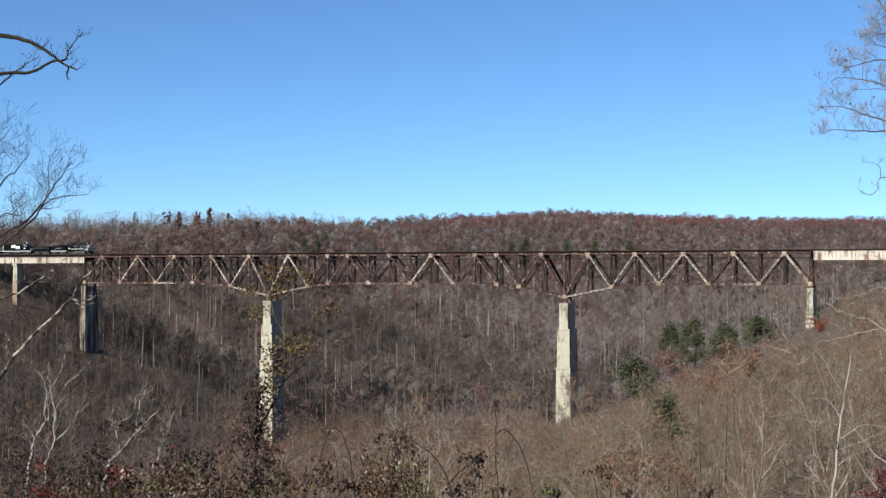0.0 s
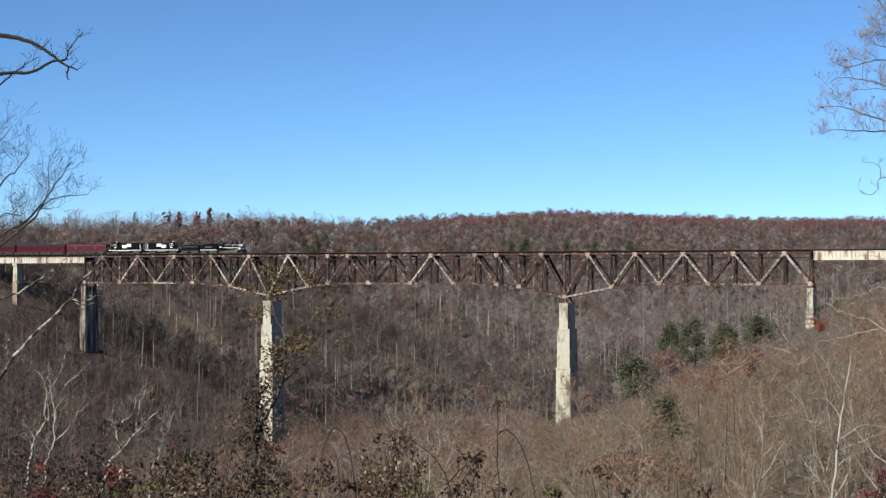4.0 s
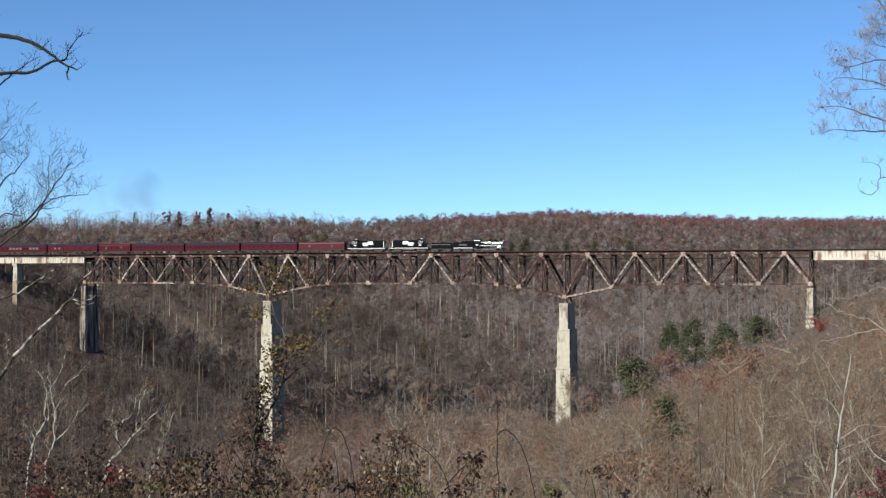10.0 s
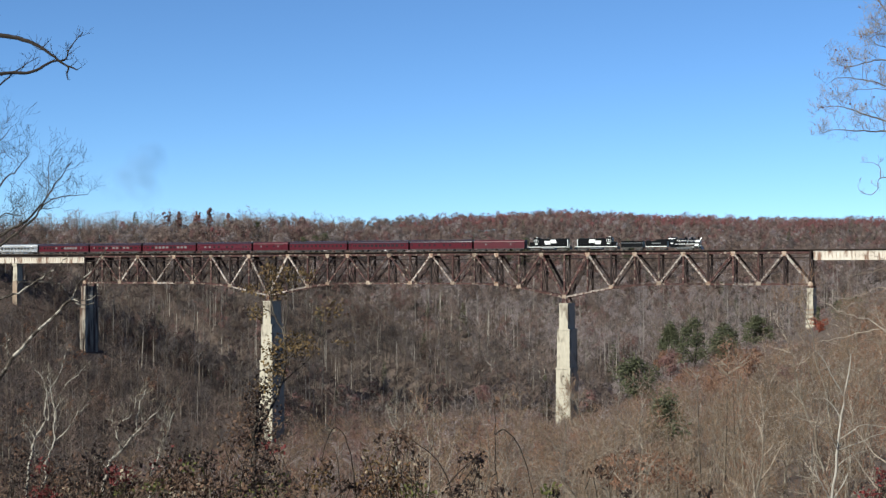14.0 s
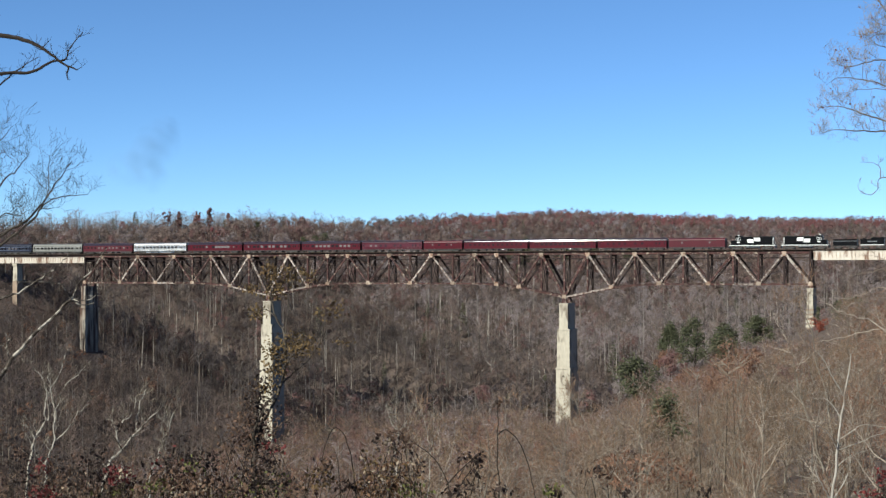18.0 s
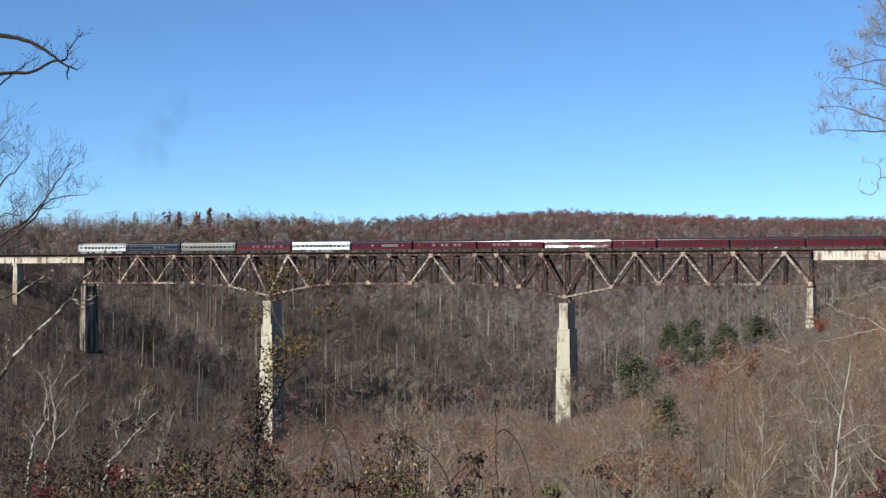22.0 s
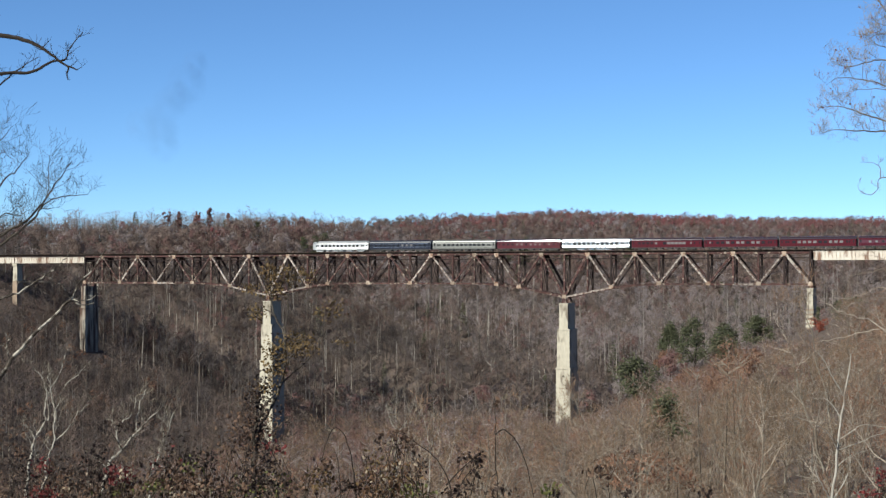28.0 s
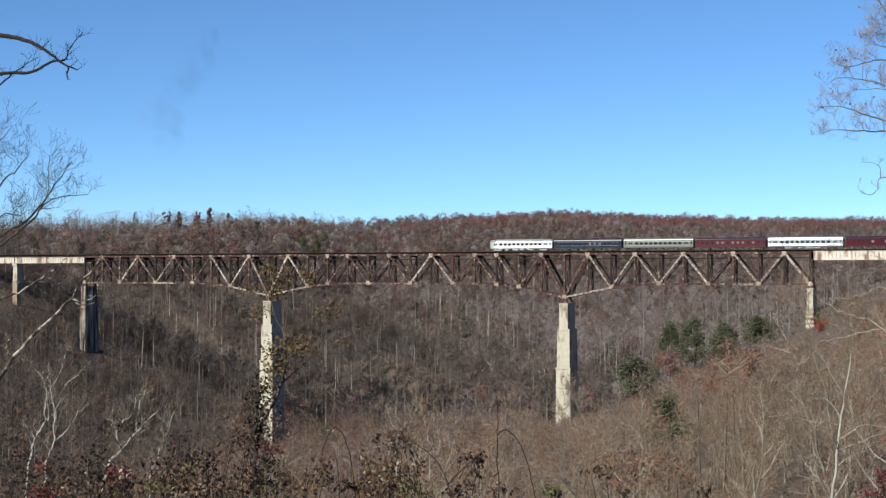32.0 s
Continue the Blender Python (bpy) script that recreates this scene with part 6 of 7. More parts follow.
# saplings on the lower left
for seed, limbs in ((61, [([(-11.12, 40.00, 74.79), (-10.98, 40.00, 76.14), (-10.88, 40.00, 76.66), (-10.64, 40.00, 77.04), (-10.53, 40.00, 77.79), (-10.28, 40.00, 78.27), (-10.09, 40.00, 78.85)], 0.06, 0.015, 7, 0.8),
                         ([(-10.88, 40.00, 76.66), (-11.03, 40.00, 76.92), (-11.21, 40.00, 77.01)], 0.03, 0.01, 3, 0.5), ([(-10.53, 40.00, 77.12), (-10.51, 39.80, 77.81), (-10.63, 39.80, 78.26), (-10.89, 39.80, 78.56)], 0.035, 0.01, 6, 0.7)]),
                    (62, [([(-10.14, 38.00, 75.10), (-10.07, 38.00, 76.10), (-9.86, 38.00, 76.74), (-9.83, 38.00, 77.31), (-9.62, 38.00, 78.10), (-9.08, 38.00, 78.67)], 0.05, 0.012, 8, 0.8),
                          ([(-9.82, 38.00, 76.81), (-9.50, 38.00, 77.10), (-9.29, 38.00, 77.45), (-8.96, 38.00, 77.74)], 0.03, 0.01, 4, 0.6), ([(-9.83, 38.00, 77.31), (-9.91, 38.00, 77.95), (-10.01, 38.00, 78.45)], 0.03, 0.01, 5, 0.7)]),
                    (63, [([(-7.50, 33.00, 75.87), (-7.35, 33.00, 76.80), (-7.11, 33.00, 77.11), (-6.79, 33.00, 77.49), (-6.68, 33.00, 78.11), (-6.54, 33.00, 78.48)], 0.06, 0.012, 10, 0.7),
                          ([(-7.07, 33.00, 77.15), (-7.20, 33.00, 77.61), (-6.86, 33.00, 77.92), (-6.76, 33.00, 78.29)], 0.03, 0.01, 7, 0.7), ([(-6.76, 33.00, 77.51), (-6.45, 33.00, 77.86), (-6.20, 33.00, 78.04)], 0.03, 0.01, 6, 0.6)]),
                    (64, [([(-6.48, 33.00, 75.87), (-6.43, 33.00, 76.56), (-6.26, 33.00, 77.05), (-6.02, 33.00, 77.61), (-5.79, 33.00, 78.29)], 0.05, 0.012, 8, 0.7), ([(-6.38, 33.00, 76.68), (-6.14, 33.00, 77.24), (-6.02, 33.00, 77.86)], 0.03, 0.01, 6, 0.6)]),
                    (65, [([(-1.90, 60.00, 71.68), (-1.78, 60.00, 74.38), (-1.90, 60.00, 75.51), (-1.63, 60.00, 76.19)], 0.05, 0.01, 8, 1.2), ([(-1.83, 60.00, 74.61), (-2.12, 60.00, 75.29), (-2.26, 60.00, 75.85)], 0.04, 0.01, 6, 1.0), ([(-1.76, 60.00, 74.72), (-1.40, 60.00, 75.29), (-1.11, 60.00, 76.08)], 0.04, 0.01, 6, 1.0)]),
                    (66, [([(-0.50, 55.00, 72.46), (-0.46, 55.00, 74.52), (-0.19, 55.00, 75.35), (-0.08, 55.00, 75.97)], 0.04, 0.01, 8, 1.0), ([(-0.46, 55.00, 74.52), (-0.60, 55.00, 75.35), (-0.75, 55.00, 75.97)], 0.03, 0.01, 6, 0.9)])):
    grown("sapling", "pale mottled bare sapling rising from the brush", "sapling", seed, M["bark_sapling"], limbs, M["bark_grey"], length=0.8, rise=0.6, level=2, group="saplings", fine=0.0075, crook=0.055, thick=0.7 if seed < 64 else 0.56)

# half-bare tree with golden leaves before the tall pier
golden, tw, ft = grown("leafy_tree", "slender ivy-grown tree with sparse golden-brown leaves", "tree", 71, M["bark_rib"], [
    ([(-3.06, 24.00, 76.73), (-3.02, 24.00, 77.54), (-3.00, 24.00, 78.17), (-2.91, 24.00, 78.58), (-2.75, 24.00, 78.88), (-2.59, 24.00, 79.26), (-2.52, 24.00, 79.62), (-2.55, 24.00, 80.07), (-2.71, 24.00, 80.39), (-2.77, 24.00, 80.88), (-2.80, 24.00, 81.20)], 0.075, 0.008, 6, 0.6),
    ([(-3.00, 24.00, 78.17), (-3.02, 23.90, 78.45), (-2.93, 23.90, 78.72), (-2.81, 23.90, 78.95), (-2.65, 23.90, 79.13)], 0.05, 0.02, 4, 0.5),
    ([(-2.57, 24.00, 79.27), (-2.35, 24.10, 79.48), (-2.13, 24.10, 79.68), (-2.00, 24.20, 79.92), (-1.91, 24.20, 80.24)], 0.025, 0.006, 6, 0.6),
    ([(-2.53, 24.00, 79.53), (-2.37, 23.80, 79.76), (-2.19, 23.80, 79.88), (-2.08, 23.80, 79.99)], 0.02, 0.006, 6, 0.6),
    ([(-2.55, 24.00, 79.98), (-2.49, 23.90, 80.34), (-2.45, 23.90, 80.79), (-2.29, 23.90, 81.02), (-2.16, 23.90, 81.05)], 0.018, 0.005, 7, 0.6),
    ([(-2.70, 24.00, 80.34), (-2.84, 24.00, 80.45), (-2.98, 24.00, 80.39)], 0.015, 0.005, 5, 0.5),
    ([(-2.57, 24.00, 79.62), (-2.68, 23.80, 79.63), (-2.77, 23.80, 79.45)], 0.02, 0.006, 5, 0.5),
], M["bark_rib"], length=0.42, rise=0.3, level=1, n=8, crook=0.03)
rg = random.Random(72)
spots = []
for (c, rx, rz, k) in (((-2.39, 24.00, 79.87), 0.36, 0.26, 170), ((-2.66, 24.00, 79.53), 0.2, 0.26, 120), ((-2.73, 24.00, 79.80), 0.2, 0.24, 80), ((-2.15, 23.90, 79.87), 0.18, 0.2, 60), ((-2.53, 24.00, 81.00), 0.42, 0.18, 120), ((-2.79, 24.00, 81.06), 0.14, 0.24, 60), ((-2.73, 24.00, 80.75), 0.26, 0.16, 80),
                     ((-3.10, 24.00, 80.79), 0.16, 0.1, 35), ((-2.98, 24.00, 80.39), 0.18, 0.14, 50), ((-1.83, 24.20, 80.44), 0.28, 0.22, 70), ((-1.61, 24.20, 79.92), 0.2, 0.08, 18), ((-2.84, 24.00, 79.17), 0.22, 0.2, 60), ((-2.16, 23.90, 80.99), 0.16, 0.12, 40)):
    spots += around(rg, c, rx, 0.25, rz, int(k * 1.5))
tagged(part("foliage", leaf_mesh(rg, [p - ft for p in spots], 0.052, "foliage", M["leaf_gold"]), None, golden), kind="stuff")
ivy = []
for (c, rx, rz, k) in (((-2.97, 24.00, 78.80), 0.2, 0.5, 150), ((-3.00, 24.00, 77.99), 0.22, 0.4, 130), ((-2.84, 24.00, 78.35), 0.2, 0.25, 60), ((-3.15, 24.00, 78.44), 0.3, 0.3, 60), ((-2.88, 24.00, 79.17), 0.2, 0.3, 70)):
    ivy += around(rg, c, rx, 0.25, rz, k)
brown = []
for (c, rx, rz, k) in (((-3.09, 24.00, 78.98), 0.3, 0.3, 130), ((-3.2, 24.00, 78.6), 0.3, 0.3, 120), ((-2.7, 24.00, 78.7), 0.2, 0.4, 90)):
    brown += around(rg, c, rx, 0.25, rz, k)
tagged(part("foliage", leaf_mesh(rg, [p - ft for p in brown], 0.045, "foliage", M["leaf_brown"]), None, golden, "small withered brown leaves"), kind="stuff")
tagged(part("ivy", leaf_mesh(rg, [p - ft for p in ivy], 0.07, "ivy", M["leaf_dark"]), None, golden, "dark leaves clinging to the trunk"), kind="stuff")


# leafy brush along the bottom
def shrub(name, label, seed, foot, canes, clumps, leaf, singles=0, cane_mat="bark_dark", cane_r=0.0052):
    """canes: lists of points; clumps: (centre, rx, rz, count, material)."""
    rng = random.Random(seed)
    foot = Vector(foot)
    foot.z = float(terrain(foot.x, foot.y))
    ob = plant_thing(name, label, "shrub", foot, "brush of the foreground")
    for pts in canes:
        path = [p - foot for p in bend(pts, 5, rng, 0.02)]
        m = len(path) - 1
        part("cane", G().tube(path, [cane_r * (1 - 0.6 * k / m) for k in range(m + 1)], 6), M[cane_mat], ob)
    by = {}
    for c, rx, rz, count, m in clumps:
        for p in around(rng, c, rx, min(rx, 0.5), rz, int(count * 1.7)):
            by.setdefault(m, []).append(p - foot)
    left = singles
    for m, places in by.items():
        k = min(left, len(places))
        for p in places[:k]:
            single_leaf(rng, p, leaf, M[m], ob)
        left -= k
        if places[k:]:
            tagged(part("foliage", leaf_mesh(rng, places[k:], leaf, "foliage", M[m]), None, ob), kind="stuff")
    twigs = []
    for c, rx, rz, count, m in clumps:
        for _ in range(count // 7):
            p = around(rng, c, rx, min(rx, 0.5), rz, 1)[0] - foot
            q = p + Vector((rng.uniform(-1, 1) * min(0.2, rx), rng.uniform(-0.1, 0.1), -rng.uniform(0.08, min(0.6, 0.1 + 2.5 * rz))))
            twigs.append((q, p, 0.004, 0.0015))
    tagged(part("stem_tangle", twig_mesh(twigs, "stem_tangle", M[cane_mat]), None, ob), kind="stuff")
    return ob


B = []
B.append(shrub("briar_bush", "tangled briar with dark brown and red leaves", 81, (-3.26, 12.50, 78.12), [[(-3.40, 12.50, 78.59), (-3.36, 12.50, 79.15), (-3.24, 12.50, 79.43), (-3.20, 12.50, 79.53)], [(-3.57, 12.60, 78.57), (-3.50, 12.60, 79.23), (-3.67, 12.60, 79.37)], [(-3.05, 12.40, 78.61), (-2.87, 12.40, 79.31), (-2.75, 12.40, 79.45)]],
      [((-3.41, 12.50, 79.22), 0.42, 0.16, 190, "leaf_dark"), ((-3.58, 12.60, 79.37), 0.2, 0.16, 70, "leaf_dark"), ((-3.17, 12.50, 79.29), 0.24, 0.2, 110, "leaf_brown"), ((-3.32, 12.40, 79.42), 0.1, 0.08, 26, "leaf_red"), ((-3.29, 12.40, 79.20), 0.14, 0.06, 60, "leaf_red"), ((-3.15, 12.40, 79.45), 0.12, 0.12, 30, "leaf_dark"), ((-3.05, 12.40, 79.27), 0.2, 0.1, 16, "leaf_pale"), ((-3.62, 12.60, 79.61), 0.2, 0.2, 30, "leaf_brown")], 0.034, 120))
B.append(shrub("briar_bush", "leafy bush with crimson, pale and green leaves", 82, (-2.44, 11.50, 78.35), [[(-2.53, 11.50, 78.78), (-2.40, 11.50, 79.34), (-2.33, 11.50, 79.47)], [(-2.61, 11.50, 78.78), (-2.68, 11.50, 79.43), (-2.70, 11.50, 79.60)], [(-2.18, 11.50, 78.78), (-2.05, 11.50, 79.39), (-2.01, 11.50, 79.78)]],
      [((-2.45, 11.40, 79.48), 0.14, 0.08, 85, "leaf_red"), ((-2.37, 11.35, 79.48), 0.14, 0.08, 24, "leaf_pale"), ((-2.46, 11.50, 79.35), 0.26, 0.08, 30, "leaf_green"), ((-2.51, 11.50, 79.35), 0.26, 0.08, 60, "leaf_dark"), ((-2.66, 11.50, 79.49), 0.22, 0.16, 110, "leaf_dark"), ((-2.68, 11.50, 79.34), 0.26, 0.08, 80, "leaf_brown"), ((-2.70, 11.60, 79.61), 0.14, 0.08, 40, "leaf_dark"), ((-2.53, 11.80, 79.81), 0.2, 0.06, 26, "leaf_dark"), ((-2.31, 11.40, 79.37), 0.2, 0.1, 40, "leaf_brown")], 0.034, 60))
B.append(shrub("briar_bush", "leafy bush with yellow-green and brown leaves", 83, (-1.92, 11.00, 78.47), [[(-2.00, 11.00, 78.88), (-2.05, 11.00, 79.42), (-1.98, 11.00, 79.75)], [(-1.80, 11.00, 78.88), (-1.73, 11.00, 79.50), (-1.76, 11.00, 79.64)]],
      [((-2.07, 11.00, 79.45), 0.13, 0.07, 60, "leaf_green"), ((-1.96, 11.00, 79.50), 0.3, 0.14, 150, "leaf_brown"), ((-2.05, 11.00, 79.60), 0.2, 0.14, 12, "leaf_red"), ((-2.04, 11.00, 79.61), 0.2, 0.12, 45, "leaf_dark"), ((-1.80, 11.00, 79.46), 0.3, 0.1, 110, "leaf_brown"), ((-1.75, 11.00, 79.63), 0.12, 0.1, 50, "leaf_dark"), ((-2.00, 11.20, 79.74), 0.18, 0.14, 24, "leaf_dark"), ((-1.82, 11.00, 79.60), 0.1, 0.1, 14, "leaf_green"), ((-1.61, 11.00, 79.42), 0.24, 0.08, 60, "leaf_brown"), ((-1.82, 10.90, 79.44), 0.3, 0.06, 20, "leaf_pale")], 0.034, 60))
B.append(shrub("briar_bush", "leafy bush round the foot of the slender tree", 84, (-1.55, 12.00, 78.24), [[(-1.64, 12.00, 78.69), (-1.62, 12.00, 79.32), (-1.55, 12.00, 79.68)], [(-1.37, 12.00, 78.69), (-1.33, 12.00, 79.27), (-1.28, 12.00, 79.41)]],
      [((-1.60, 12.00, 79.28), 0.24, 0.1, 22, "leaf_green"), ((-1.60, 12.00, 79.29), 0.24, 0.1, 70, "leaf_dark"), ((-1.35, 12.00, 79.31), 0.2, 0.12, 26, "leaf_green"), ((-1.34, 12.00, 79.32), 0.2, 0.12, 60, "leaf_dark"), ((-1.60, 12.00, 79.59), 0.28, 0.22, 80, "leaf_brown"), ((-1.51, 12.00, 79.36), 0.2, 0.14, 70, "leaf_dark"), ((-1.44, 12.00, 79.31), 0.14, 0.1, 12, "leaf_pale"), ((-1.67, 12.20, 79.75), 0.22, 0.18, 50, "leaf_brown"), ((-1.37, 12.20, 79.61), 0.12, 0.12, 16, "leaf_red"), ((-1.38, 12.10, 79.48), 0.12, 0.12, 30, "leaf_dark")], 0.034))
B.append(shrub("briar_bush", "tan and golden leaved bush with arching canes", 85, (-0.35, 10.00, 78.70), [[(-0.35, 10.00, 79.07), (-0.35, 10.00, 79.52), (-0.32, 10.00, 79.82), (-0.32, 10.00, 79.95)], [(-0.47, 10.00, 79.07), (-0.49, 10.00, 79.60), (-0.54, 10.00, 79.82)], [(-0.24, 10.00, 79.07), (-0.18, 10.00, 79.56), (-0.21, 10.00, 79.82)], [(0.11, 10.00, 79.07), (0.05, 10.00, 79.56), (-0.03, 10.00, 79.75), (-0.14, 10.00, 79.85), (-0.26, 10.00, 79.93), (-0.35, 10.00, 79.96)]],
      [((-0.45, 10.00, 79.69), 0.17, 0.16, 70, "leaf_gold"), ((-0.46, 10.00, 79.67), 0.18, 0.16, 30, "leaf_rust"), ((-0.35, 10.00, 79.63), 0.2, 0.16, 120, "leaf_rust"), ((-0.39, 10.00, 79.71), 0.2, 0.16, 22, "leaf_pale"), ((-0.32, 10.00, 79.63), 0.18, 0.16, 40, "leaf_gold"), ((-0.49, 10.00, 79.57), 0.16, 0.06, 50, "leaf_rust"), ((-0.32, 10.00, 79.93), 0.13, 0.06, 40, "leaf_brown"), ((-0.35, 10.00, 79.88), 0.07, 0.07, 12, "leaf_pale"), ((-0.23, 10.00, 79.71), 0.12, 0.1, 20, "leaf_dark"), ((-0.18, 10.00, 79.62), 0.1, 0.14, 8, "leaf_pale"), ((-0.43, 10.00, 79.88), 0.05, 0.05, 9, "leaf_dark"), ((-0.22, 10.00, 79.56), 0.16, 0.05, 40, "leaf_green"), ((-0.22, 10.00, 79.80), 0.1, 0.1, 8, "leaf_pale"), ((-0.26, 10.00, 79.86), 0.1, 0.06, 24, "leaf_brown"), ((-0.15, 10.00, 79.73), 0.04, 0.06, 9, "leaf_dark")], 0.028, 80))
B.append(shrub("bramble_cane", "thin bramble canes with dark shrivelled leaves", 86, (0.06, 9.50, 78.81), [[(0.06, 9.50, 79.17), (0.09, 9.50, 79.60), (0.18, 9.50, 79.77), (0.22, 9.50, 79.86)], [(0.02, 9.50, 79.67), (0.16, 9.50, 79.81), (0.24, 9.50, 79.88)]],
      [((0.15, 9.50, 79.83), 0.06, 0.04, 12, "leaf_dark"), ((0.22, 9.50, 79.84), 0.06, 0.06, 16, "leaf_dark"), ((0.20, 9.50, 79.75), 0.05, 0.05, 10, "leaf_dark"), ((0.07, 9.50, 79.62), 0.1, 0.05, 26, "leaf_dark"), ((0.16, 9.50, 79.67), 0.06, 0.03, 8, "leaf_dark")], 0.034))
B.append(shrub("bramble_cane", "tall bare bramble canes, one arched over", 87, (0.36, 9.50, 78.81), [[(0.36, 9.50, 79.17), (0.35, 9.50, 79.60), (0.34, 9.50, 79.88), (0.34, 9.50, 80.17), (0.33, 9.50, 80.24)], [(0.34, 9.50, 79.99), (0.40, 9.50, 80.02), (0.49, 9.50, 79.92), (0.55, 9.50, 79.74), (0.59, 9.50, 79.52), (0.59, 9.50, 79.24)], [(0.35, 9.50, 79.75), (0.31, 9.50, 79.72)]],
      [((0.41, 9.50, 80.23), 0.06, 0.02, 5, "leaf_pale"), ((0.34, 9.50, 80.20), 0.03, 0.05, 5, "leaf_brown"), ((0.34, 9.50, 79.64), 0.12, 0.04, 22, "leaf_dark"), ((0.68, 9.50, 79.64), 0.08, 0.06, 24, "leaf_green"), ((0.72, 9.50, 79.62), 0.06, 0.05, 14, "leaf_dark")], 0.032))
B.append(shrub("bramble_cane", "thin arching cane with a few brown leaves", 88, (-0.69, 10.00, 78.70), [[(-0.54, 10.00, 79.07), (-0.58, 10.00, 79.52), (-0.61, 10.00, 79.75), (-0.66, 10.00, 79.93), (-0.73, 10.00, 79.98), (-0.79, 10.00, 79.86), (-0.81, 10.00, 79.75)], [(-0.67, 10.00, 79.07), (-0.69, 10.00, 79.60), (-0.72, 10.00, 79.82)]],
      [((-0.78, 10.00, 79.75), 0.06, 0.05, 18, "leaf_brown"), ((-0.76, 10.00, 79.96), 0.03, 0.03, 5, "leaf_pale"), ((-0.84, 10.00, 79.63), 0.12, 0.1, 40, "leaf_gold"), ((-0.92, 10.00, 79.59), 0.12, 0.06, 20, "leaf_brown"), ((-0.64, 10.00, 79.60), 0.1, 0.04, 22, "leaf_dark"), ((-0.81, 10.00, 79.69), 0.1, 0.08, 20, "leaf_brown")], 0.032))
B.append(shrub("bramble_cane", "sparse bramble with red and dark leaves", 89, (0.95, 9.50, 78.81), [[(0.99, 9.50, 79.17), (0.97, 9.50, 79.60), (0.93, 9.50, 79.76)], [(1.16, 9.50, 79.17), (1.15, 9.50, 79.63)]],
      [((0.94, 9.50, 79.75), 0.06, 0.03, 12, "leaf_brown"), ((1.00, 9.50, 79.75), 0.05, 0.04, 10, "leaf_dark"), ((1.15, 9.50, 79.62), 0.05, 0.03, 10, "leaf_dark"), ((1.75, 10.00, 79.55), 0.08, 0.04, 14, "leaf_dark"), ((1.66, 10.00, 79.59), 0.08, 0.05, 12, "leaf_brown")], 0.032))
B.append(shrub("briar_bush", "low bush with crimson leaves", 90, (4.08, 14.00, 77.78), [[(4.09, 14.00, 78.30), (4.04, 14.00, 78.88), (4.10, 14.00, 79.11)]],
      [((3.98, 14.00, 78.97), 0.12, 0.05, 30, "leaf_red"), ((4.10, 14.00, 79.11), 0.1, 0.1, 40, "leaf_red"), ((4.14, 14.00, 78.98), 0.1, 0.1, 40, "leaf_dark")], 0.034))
# ---------------------------------------------------------------- skyline trees, falling leaves, smoke
for (x, y, z), hh, wide, seed, m in (((-173.55, 940.00, 122.20), 13, 0.45, 201, "oak_dull"), ((-137.73, 960.00, 121.99), 13, 0.3, 203, "oak_dull"), ((-155.67, 950.00, 122.28), 12, 0.35, 204, "oak_dull"), ((-114.77, 1000.00, 120.68), 11, 0.4, 206, "oak_red"), ((-167.51, 950.00, 123.00), 16, 0.15, 211, "oak_dull"), ((-148.93, 955.00, 125.75), 18, 0.12, 212, "oak_dull"), ((-141.84, 930.00, 112.28), 15, 0.35, 207, "oak_red")):
    leafy((x, y, z - hh), hh, wide, seed, M[m], "reddish-brown oak standing above the ridge", 0.045, clumps=460, low=0.2, lobes=14)
for (x, y, z), hh, half, seed in (((-83.57, 900.00, 103.79), 14, 3.0, 213), ((-76.09, 900.00, 102.10), 12, 3.0, 215), ((-117.99, 950.00, 115.11), 12, 2.2, 214)):
    evergreen((x, y, z - hh), hh, half / hh, seed)

falling = []


def loose_leaf(label, size, material, seed, rows, turns=None, slim=1.0):
    """A curled lobed leaf; rows of (seconds, place)."""
    g = G()
    rng = random.Random(seed)
    n = 9
    rim = []
    for side in (1, -1):
        for k in range(n):
            t = k / (n - 1)
            w = 0.30 * slim * math.sin(math.pi * t) ** 0.8 * (1.0 if k % 2 else 0.62)
            rim.append((side, t, w))
    for k in range(n - 1):
        for side in (1, -1):
            a, b = [q for q in rim if q[0] == side][k:k + 2]
            pts = []
            for (s_, t, w) in (a, b):
                x = t - 0.5
                pts.append(((x, 0, -0.5 * x * x), (x, s_ * w, -0.5 * x * x + 0.9 * w)))
            g.add([pts[0][0], pts[1][0], pts[1][1], pts[0][1]], [(0, 1, 2, 3)])
    g.v = [(x * size, y * size, z * size) for x, y, z in g.v]
    ob = new("drifting_leaf")
    tagged(ob, label, "leaf", "leaves drifting down")
    part("blade", g, M[material], ob)
    part("stalk", G().tube([(0.5 * size, 0, -0.12 * size), (0.62 * size, 0, -0.17 * size), (0.78 * size, 0.04 * size, -0.16 * size)], [0.012 * size, 0.01 * size, 0.008 * size], 5), M["bark_dark"], ob)
    falling.append((ob, rows, rng, turns))


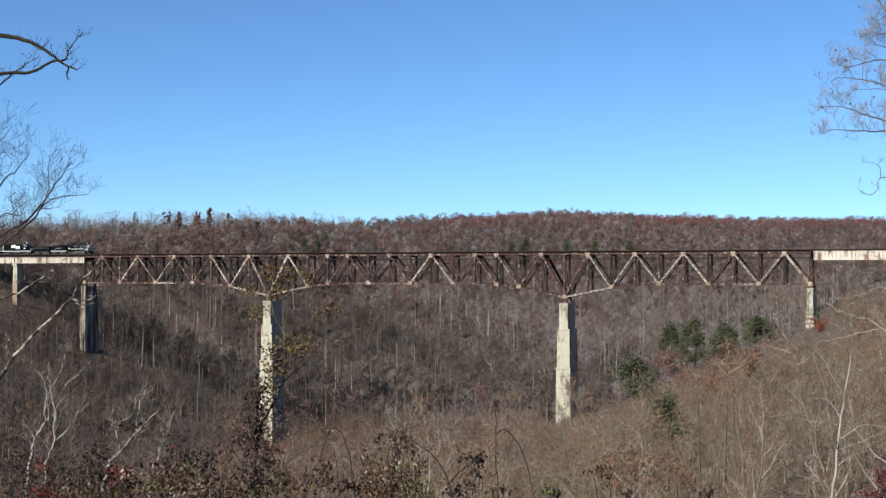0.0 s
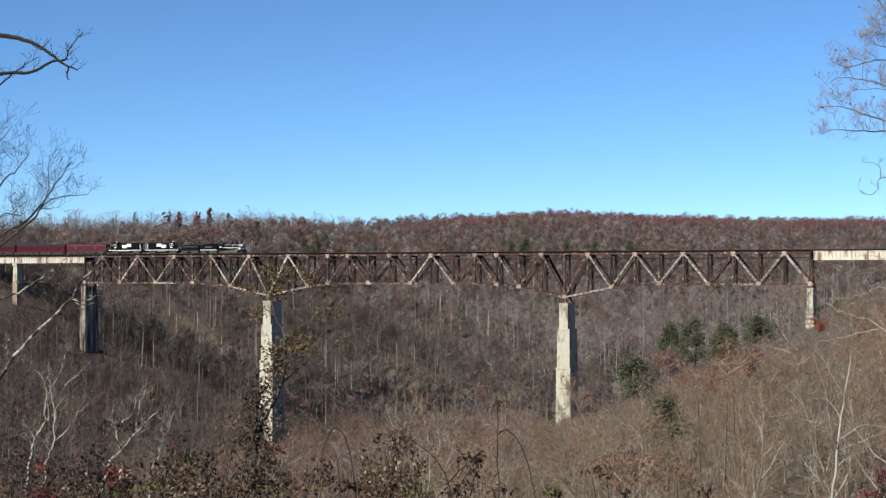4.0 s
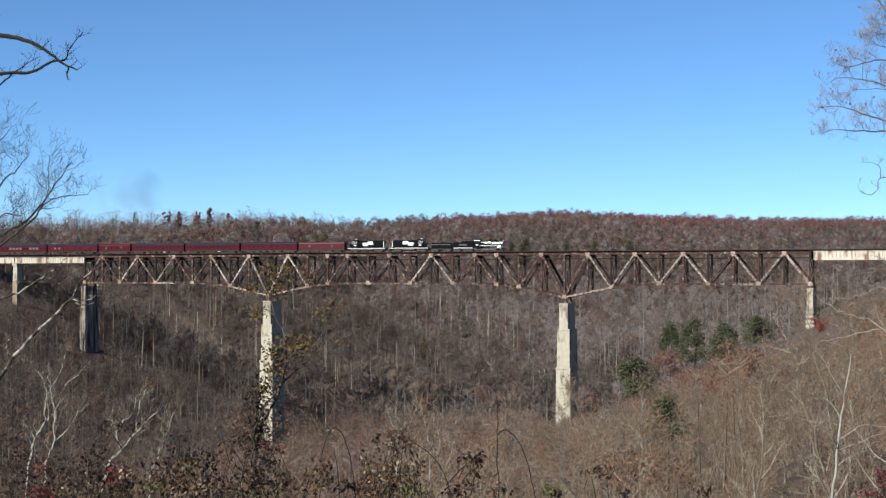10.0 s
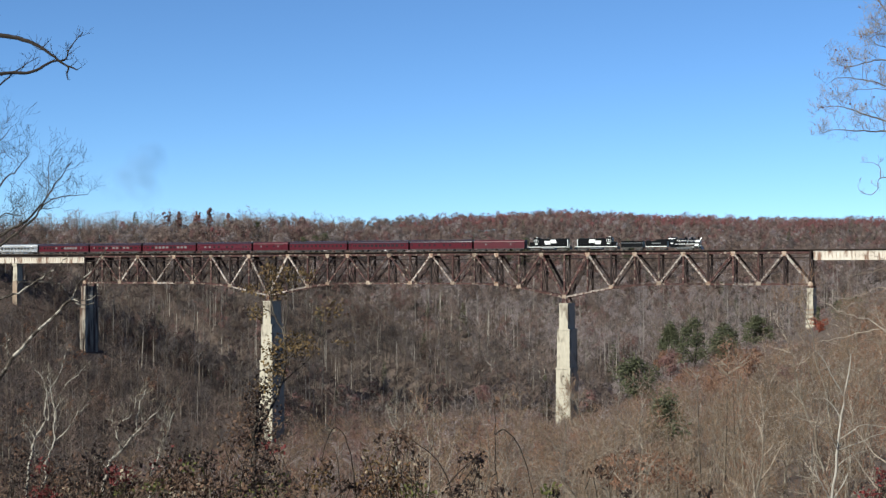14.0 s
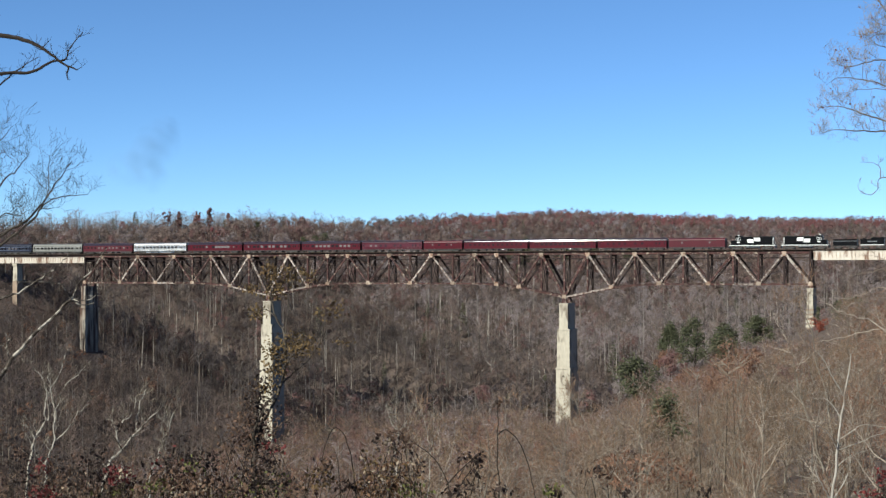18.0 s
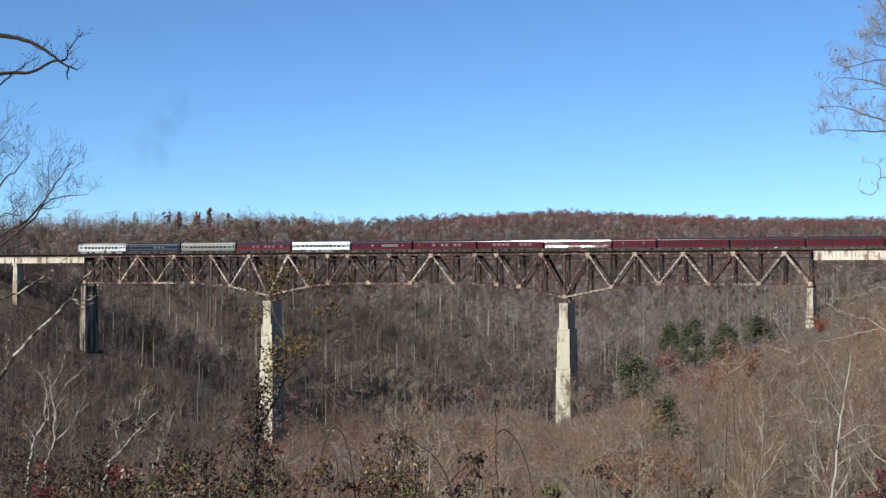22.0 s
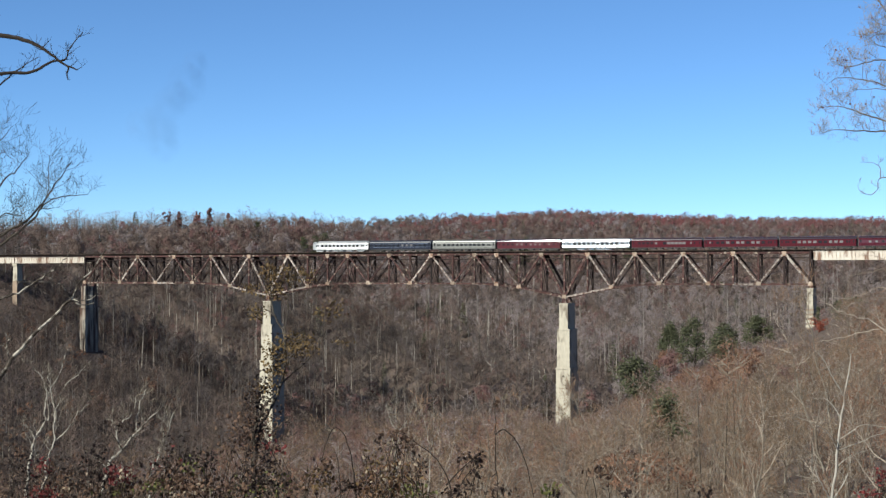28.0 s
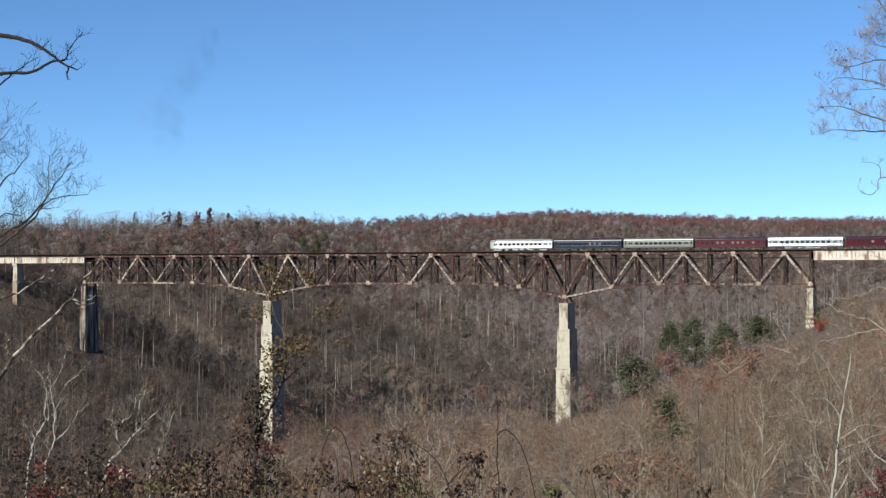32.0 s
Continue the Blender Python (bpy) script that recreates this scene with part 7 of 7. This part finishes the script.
loose_leaf("curled brown oak leaf tumbling through the air", 0.095, "leaf_dark", 1,
           [(18.2, (1.24, 13.00, 83.50)), (18.4, (1.16, 11.50, 83.01)), (18.5, (1.08, 10.30, 82.70)), (18.6, (1.08, 9.20, 82.46)), (18.7, (1.02, 7.80, 82.14)), (18.8, (0.97, 6.30, 81.79)), (18.9, (0.78, 4.70, 81.49)), (19.0, (0.64, 3.40, 81.27)), (19.1, (0.63, 2.70, 81.13)), (19.2, (0.64, 2.20, 81.01)), (19.4, (0.76, 1.80, 80.79))],
           [(0, 20, 0), (20, 30, 0), (30, 60, 10), (10, 10, 30), (-20, 50, 20), (-60, 5, 10), (-20, 50, 5), (15, 58, 0), (70, 15, 10), (100, 0, 20), (120, 0, 30)], 0.5)
loose_leaf("small dry leaf drifting down", 0.06, "leaf_dark", 2,
           [(17.9, (4.10, 20.00, 84.99)), (18.3, (3.85, 20.00, 84.00)), (18.4, (3.71, 20.00, 83.77)), (18.6, (3.55, 20.00, 83.30)), (18.8, (3.54, 20.00, 82.77)), (19.0, (3.60, 20.00, 82.25)), (19.2, (3.61, 20.00, 81.77)), (19.6, (3.59, 20.00, 80.83)), (20.4, (3.60, 20.00, 78.94))])
loose_leaf("small dry leaf drifting down", 0.06, "leaf_dark", 3,
           [(18.1, (4.13, 20.00, 84.99)), (18.4, (3.89, 20.00, 84.31)), (18.5, (3.78, 20.00, 84.06)), (18.7, (3.72, 20.00, 83.59)), (18.9, (3.63, 20.00, 83.17)), (19.2, (3.51, 20.00, 82.45)), (19.4, (3.45, 20.00, 82.04)), (19.8, (3.37, 20.00, 81.13)), (20.7, (3.32, 20.00, 78.94))])
loose_leaf("dark leaf falling past the bare tree", 0.07, "leaf_dark", 4,
           [(18.3, (4.57, 17.00, 84.23)), (18.4, (4.55, 17.00, 84.04)), (18.5, (4.52, 17.00, 83.84)), (18.6, (4.56, 17.00, 83.67)), (18.9, (4.46, 17.00, 83.24)), (19.1, (4.47, 17.00, 83.05)), (19.3, (4.52, 17.00, 82.83)), (19.4, (4.57, 17.00, 82.69)), (19.8, (4.55, 17.00, 82.01)), (20.6, (4.53, 17.00, 80.53)), (21.4, (4.52, 17.00, 79.00))])

# thin smoke: many faint puffs that rise and thin out
sm = bpy.data.materials.new("thin_smoke")
sm.use_nodes = True
nt = sm.node_tree
b = nt.nodes["Principled BSDF"]
b.inputs["Base Color"].default_value = (0.10, 0.10, 0.105, 1)
b.inputs["Roughness"].default_value = 1.0
b.inputs["Specular IOR Level"].default_value = 0.0
tco = nt.nodes.new("ShaderNodeTexCoord")
tex = nt.nodes.new("ShaderNodeTexNoise")
tex.inputs["Scale"].default_value, tex.inputs["Detail"].default_value = 1.3, 4
ball = nt.nodes.new("ShaderNodeTexGradient")
ball.gradient_type = 'SPHERICAL'
cut = nt.nodes.new("ShaderNodeMapRange")
cut.inputs[1].default_value, cut.inputs[2].default_value = 0.3, 0.75
dense = nt.nodes.new("ShaderNodeMath")
dense.operation = 'MULTIPLY'
faint = nt.nodes.new("ShaderNodeMath")
faint.operation = 'MULTIPLY'
faint.inputs[1].default_value = 0.24
flat = nt.nodes.new("ShaderNodeMapping")
flat.inputs["Scale"].default_value = (1.35, 0, 1.35)
nt.links.new(tco.outputs["Object"], tex.inputs["Vector"])
nt.links.new(tco.outputs["Object"], flat.inputs[0])
nt.links.new(flat.outputs[0], ball.inputs[0])
nt.links.new(tex.outputs["Fac"], cut.inputs[0])
nt.links.new(cut.outputs[0], dense.inputs[0])
nt.links.new(ball.outputs[1], dense.inputs[1])
nt.links.new(dense.outputs[0], faint.inputs[0])
nt.links.new(faint.outputs[0], b.inputs["Alpha"])
SMOKE = Vector((-229.94, 1120.00, 100.91))
plume = new("smoke_plume")
plume.location = SMOKE
tagged(plume, "thin dark smoke plume rising behind the ridge", "smoke")
rk = random.Random(17)
puffs = []


def puff_mesh(seed):
    bm = bmesh.new()
    bmesh.ops.create_icosphere(bm, subdivisions=3, radius=1.0)
    bmesh.ops.delete(bm, geom=[v for v in bm.verts if v.co.y > 0.05], context='VERTS')
    for v in bm.verts:
        v.co *= 1 + 0.2 * noise.noise(v.co * 1.6 + Vector((seed, 0, 0)))
    me = bpy.data.meshes.new("puff")
    bm.to_mesh(me)
    bm.free()
    me.materials.append(sm)
    me.shade_smooth()
    return me


PUFFS = [puff_mesh(3.1 * k) for k in range(4)]
for k in range(7):
    p = part("puff", PUFFS[k % 4], None, plume)
    r = rk.uniform(15, 24)
    p.scale = (r * 1.15, r, r)
    p.visible_shadow = False
    puffs.append((p, rk.uniform(-0.6, 0.6), (k - 3) / 2.8, rk.uniform(-1, 1)))
# ---------------------------------------------------------------- what moves
def run(t):
    """How far the train has gone along the line."""
    return 18.697 * t + 0.00237 * (t * t - 32 * t)


def motions():
    # the train
    times = [0.0, 0.1, 0.2] + [0.5 * k for k in range(1, 64)] + [31.8, 31.9, 32.0]
    for ob, s in moving:
        walk(ob, [(t, BRIDGE @ Matrix.Translation((s + 0.15 + run(t), WIDE / 2, RAIL_Z))) for t in times])
    # wheels and rods
    steps = [k / 30 for k in range(0, 961)]
    for ob, r in spinning:
        if r == 0.46:
            continue                             # coach wheels stay hidden in their trucks
        base = Matrix.Translation(ob.location)
        walk(ob, [(t, base @ Matrix.Rotation(run(t) / r, 4, 'Y')) for t in steps])
    for ob, y, ph in rods:
        walk(ob, [(t, Matrix.Translation((0.3 * math.sin(run(t) / 0.72 + ph), y, 0.72 + 0.3 * math.cos(run(t) / 0.72 + ph)))) for t in steps])
    # leaves
    for ob, rows, rng, turns in falling:
        spin = list(turns[0]) if turns else [rng.uniform(0, 360) for _ in range(3)]
        out = [(0.0, pose(*rows[0][1], *spin)), (rows[0][0] - 0.1, pose(*rows[0][1], *spin))]
        for k, (t, p) in enumerate(rows):
            spin = list(turns[k]) if turns else spin
            out.append((t, pose(*p, *spin)))
            spin = [a + rng.uniform(-55, 55) for a in spin]
        last = Vector(rows[-1][1])
        last.z = float(terrain(last.x, last.y)) + 0.02
        out.append((rows[-1][0] + 0.6, pose(*last, 0, 0, spin[2])))
        out.append((32.0, pose(*last, 0, 0, spin[2])))
        walk(ob, out)
    # smoke
    for p, a, c, d in puffs:
        rows = []
        for t in (0.0, 3.0, 6.0, 9.0, 13.0, 17.0, 21.0, 25.0, 29.0, 32.0):
            up = np.interp(t, [0, 3, 6, 13, 19, 28, 32], [-30, -8, 24, 50, 72, 104, 116])
            side = np.interp(t, [0, 6, 13, 19, 28, 32], [-6, -2, -1, 8, 20, 26])
            wide = np.interp(t, [0, 6, 13, 19, 28, 32], [12, 15, 19, 20, 20, 22])
            tall = np.interp(t, [0, 6, 13, 19, 28, 32], [3, 6, 12, 17, 28, 34])
            lean = 0.45 * np.interp(t, [0, 9, 19, 32], [0, 0.2, 1, 1])
            rows.append((t, pose(side + 0.6 * a * wide + lean * c * tall, 4 * d, up + c * tall + lean * a * wide * 0.9, 0, 0, 20 * d + t)))
        walk(p, rows)
    # brush stirred by the wind
    for k, ob in enumerate(B + [golden]):
        foot = ob.location.copy()
        rr = random.Random(300 + k)
        amp = 0.3 if ob is not golden else 0.06
        rows = []
        for j in range(0, 65):
            t = j * 0.5
            rows.append((t, pose(*foot, amp * (0.6 * math.sin(1.9 * t + k) + rr.uniform(-0.5, 0.5)), amp * (math.sin(2.3 * t + 1.7 * k) + rr.uniform(-0.5, 0.5)), 0)))
        walk(ob, rows)


motions()
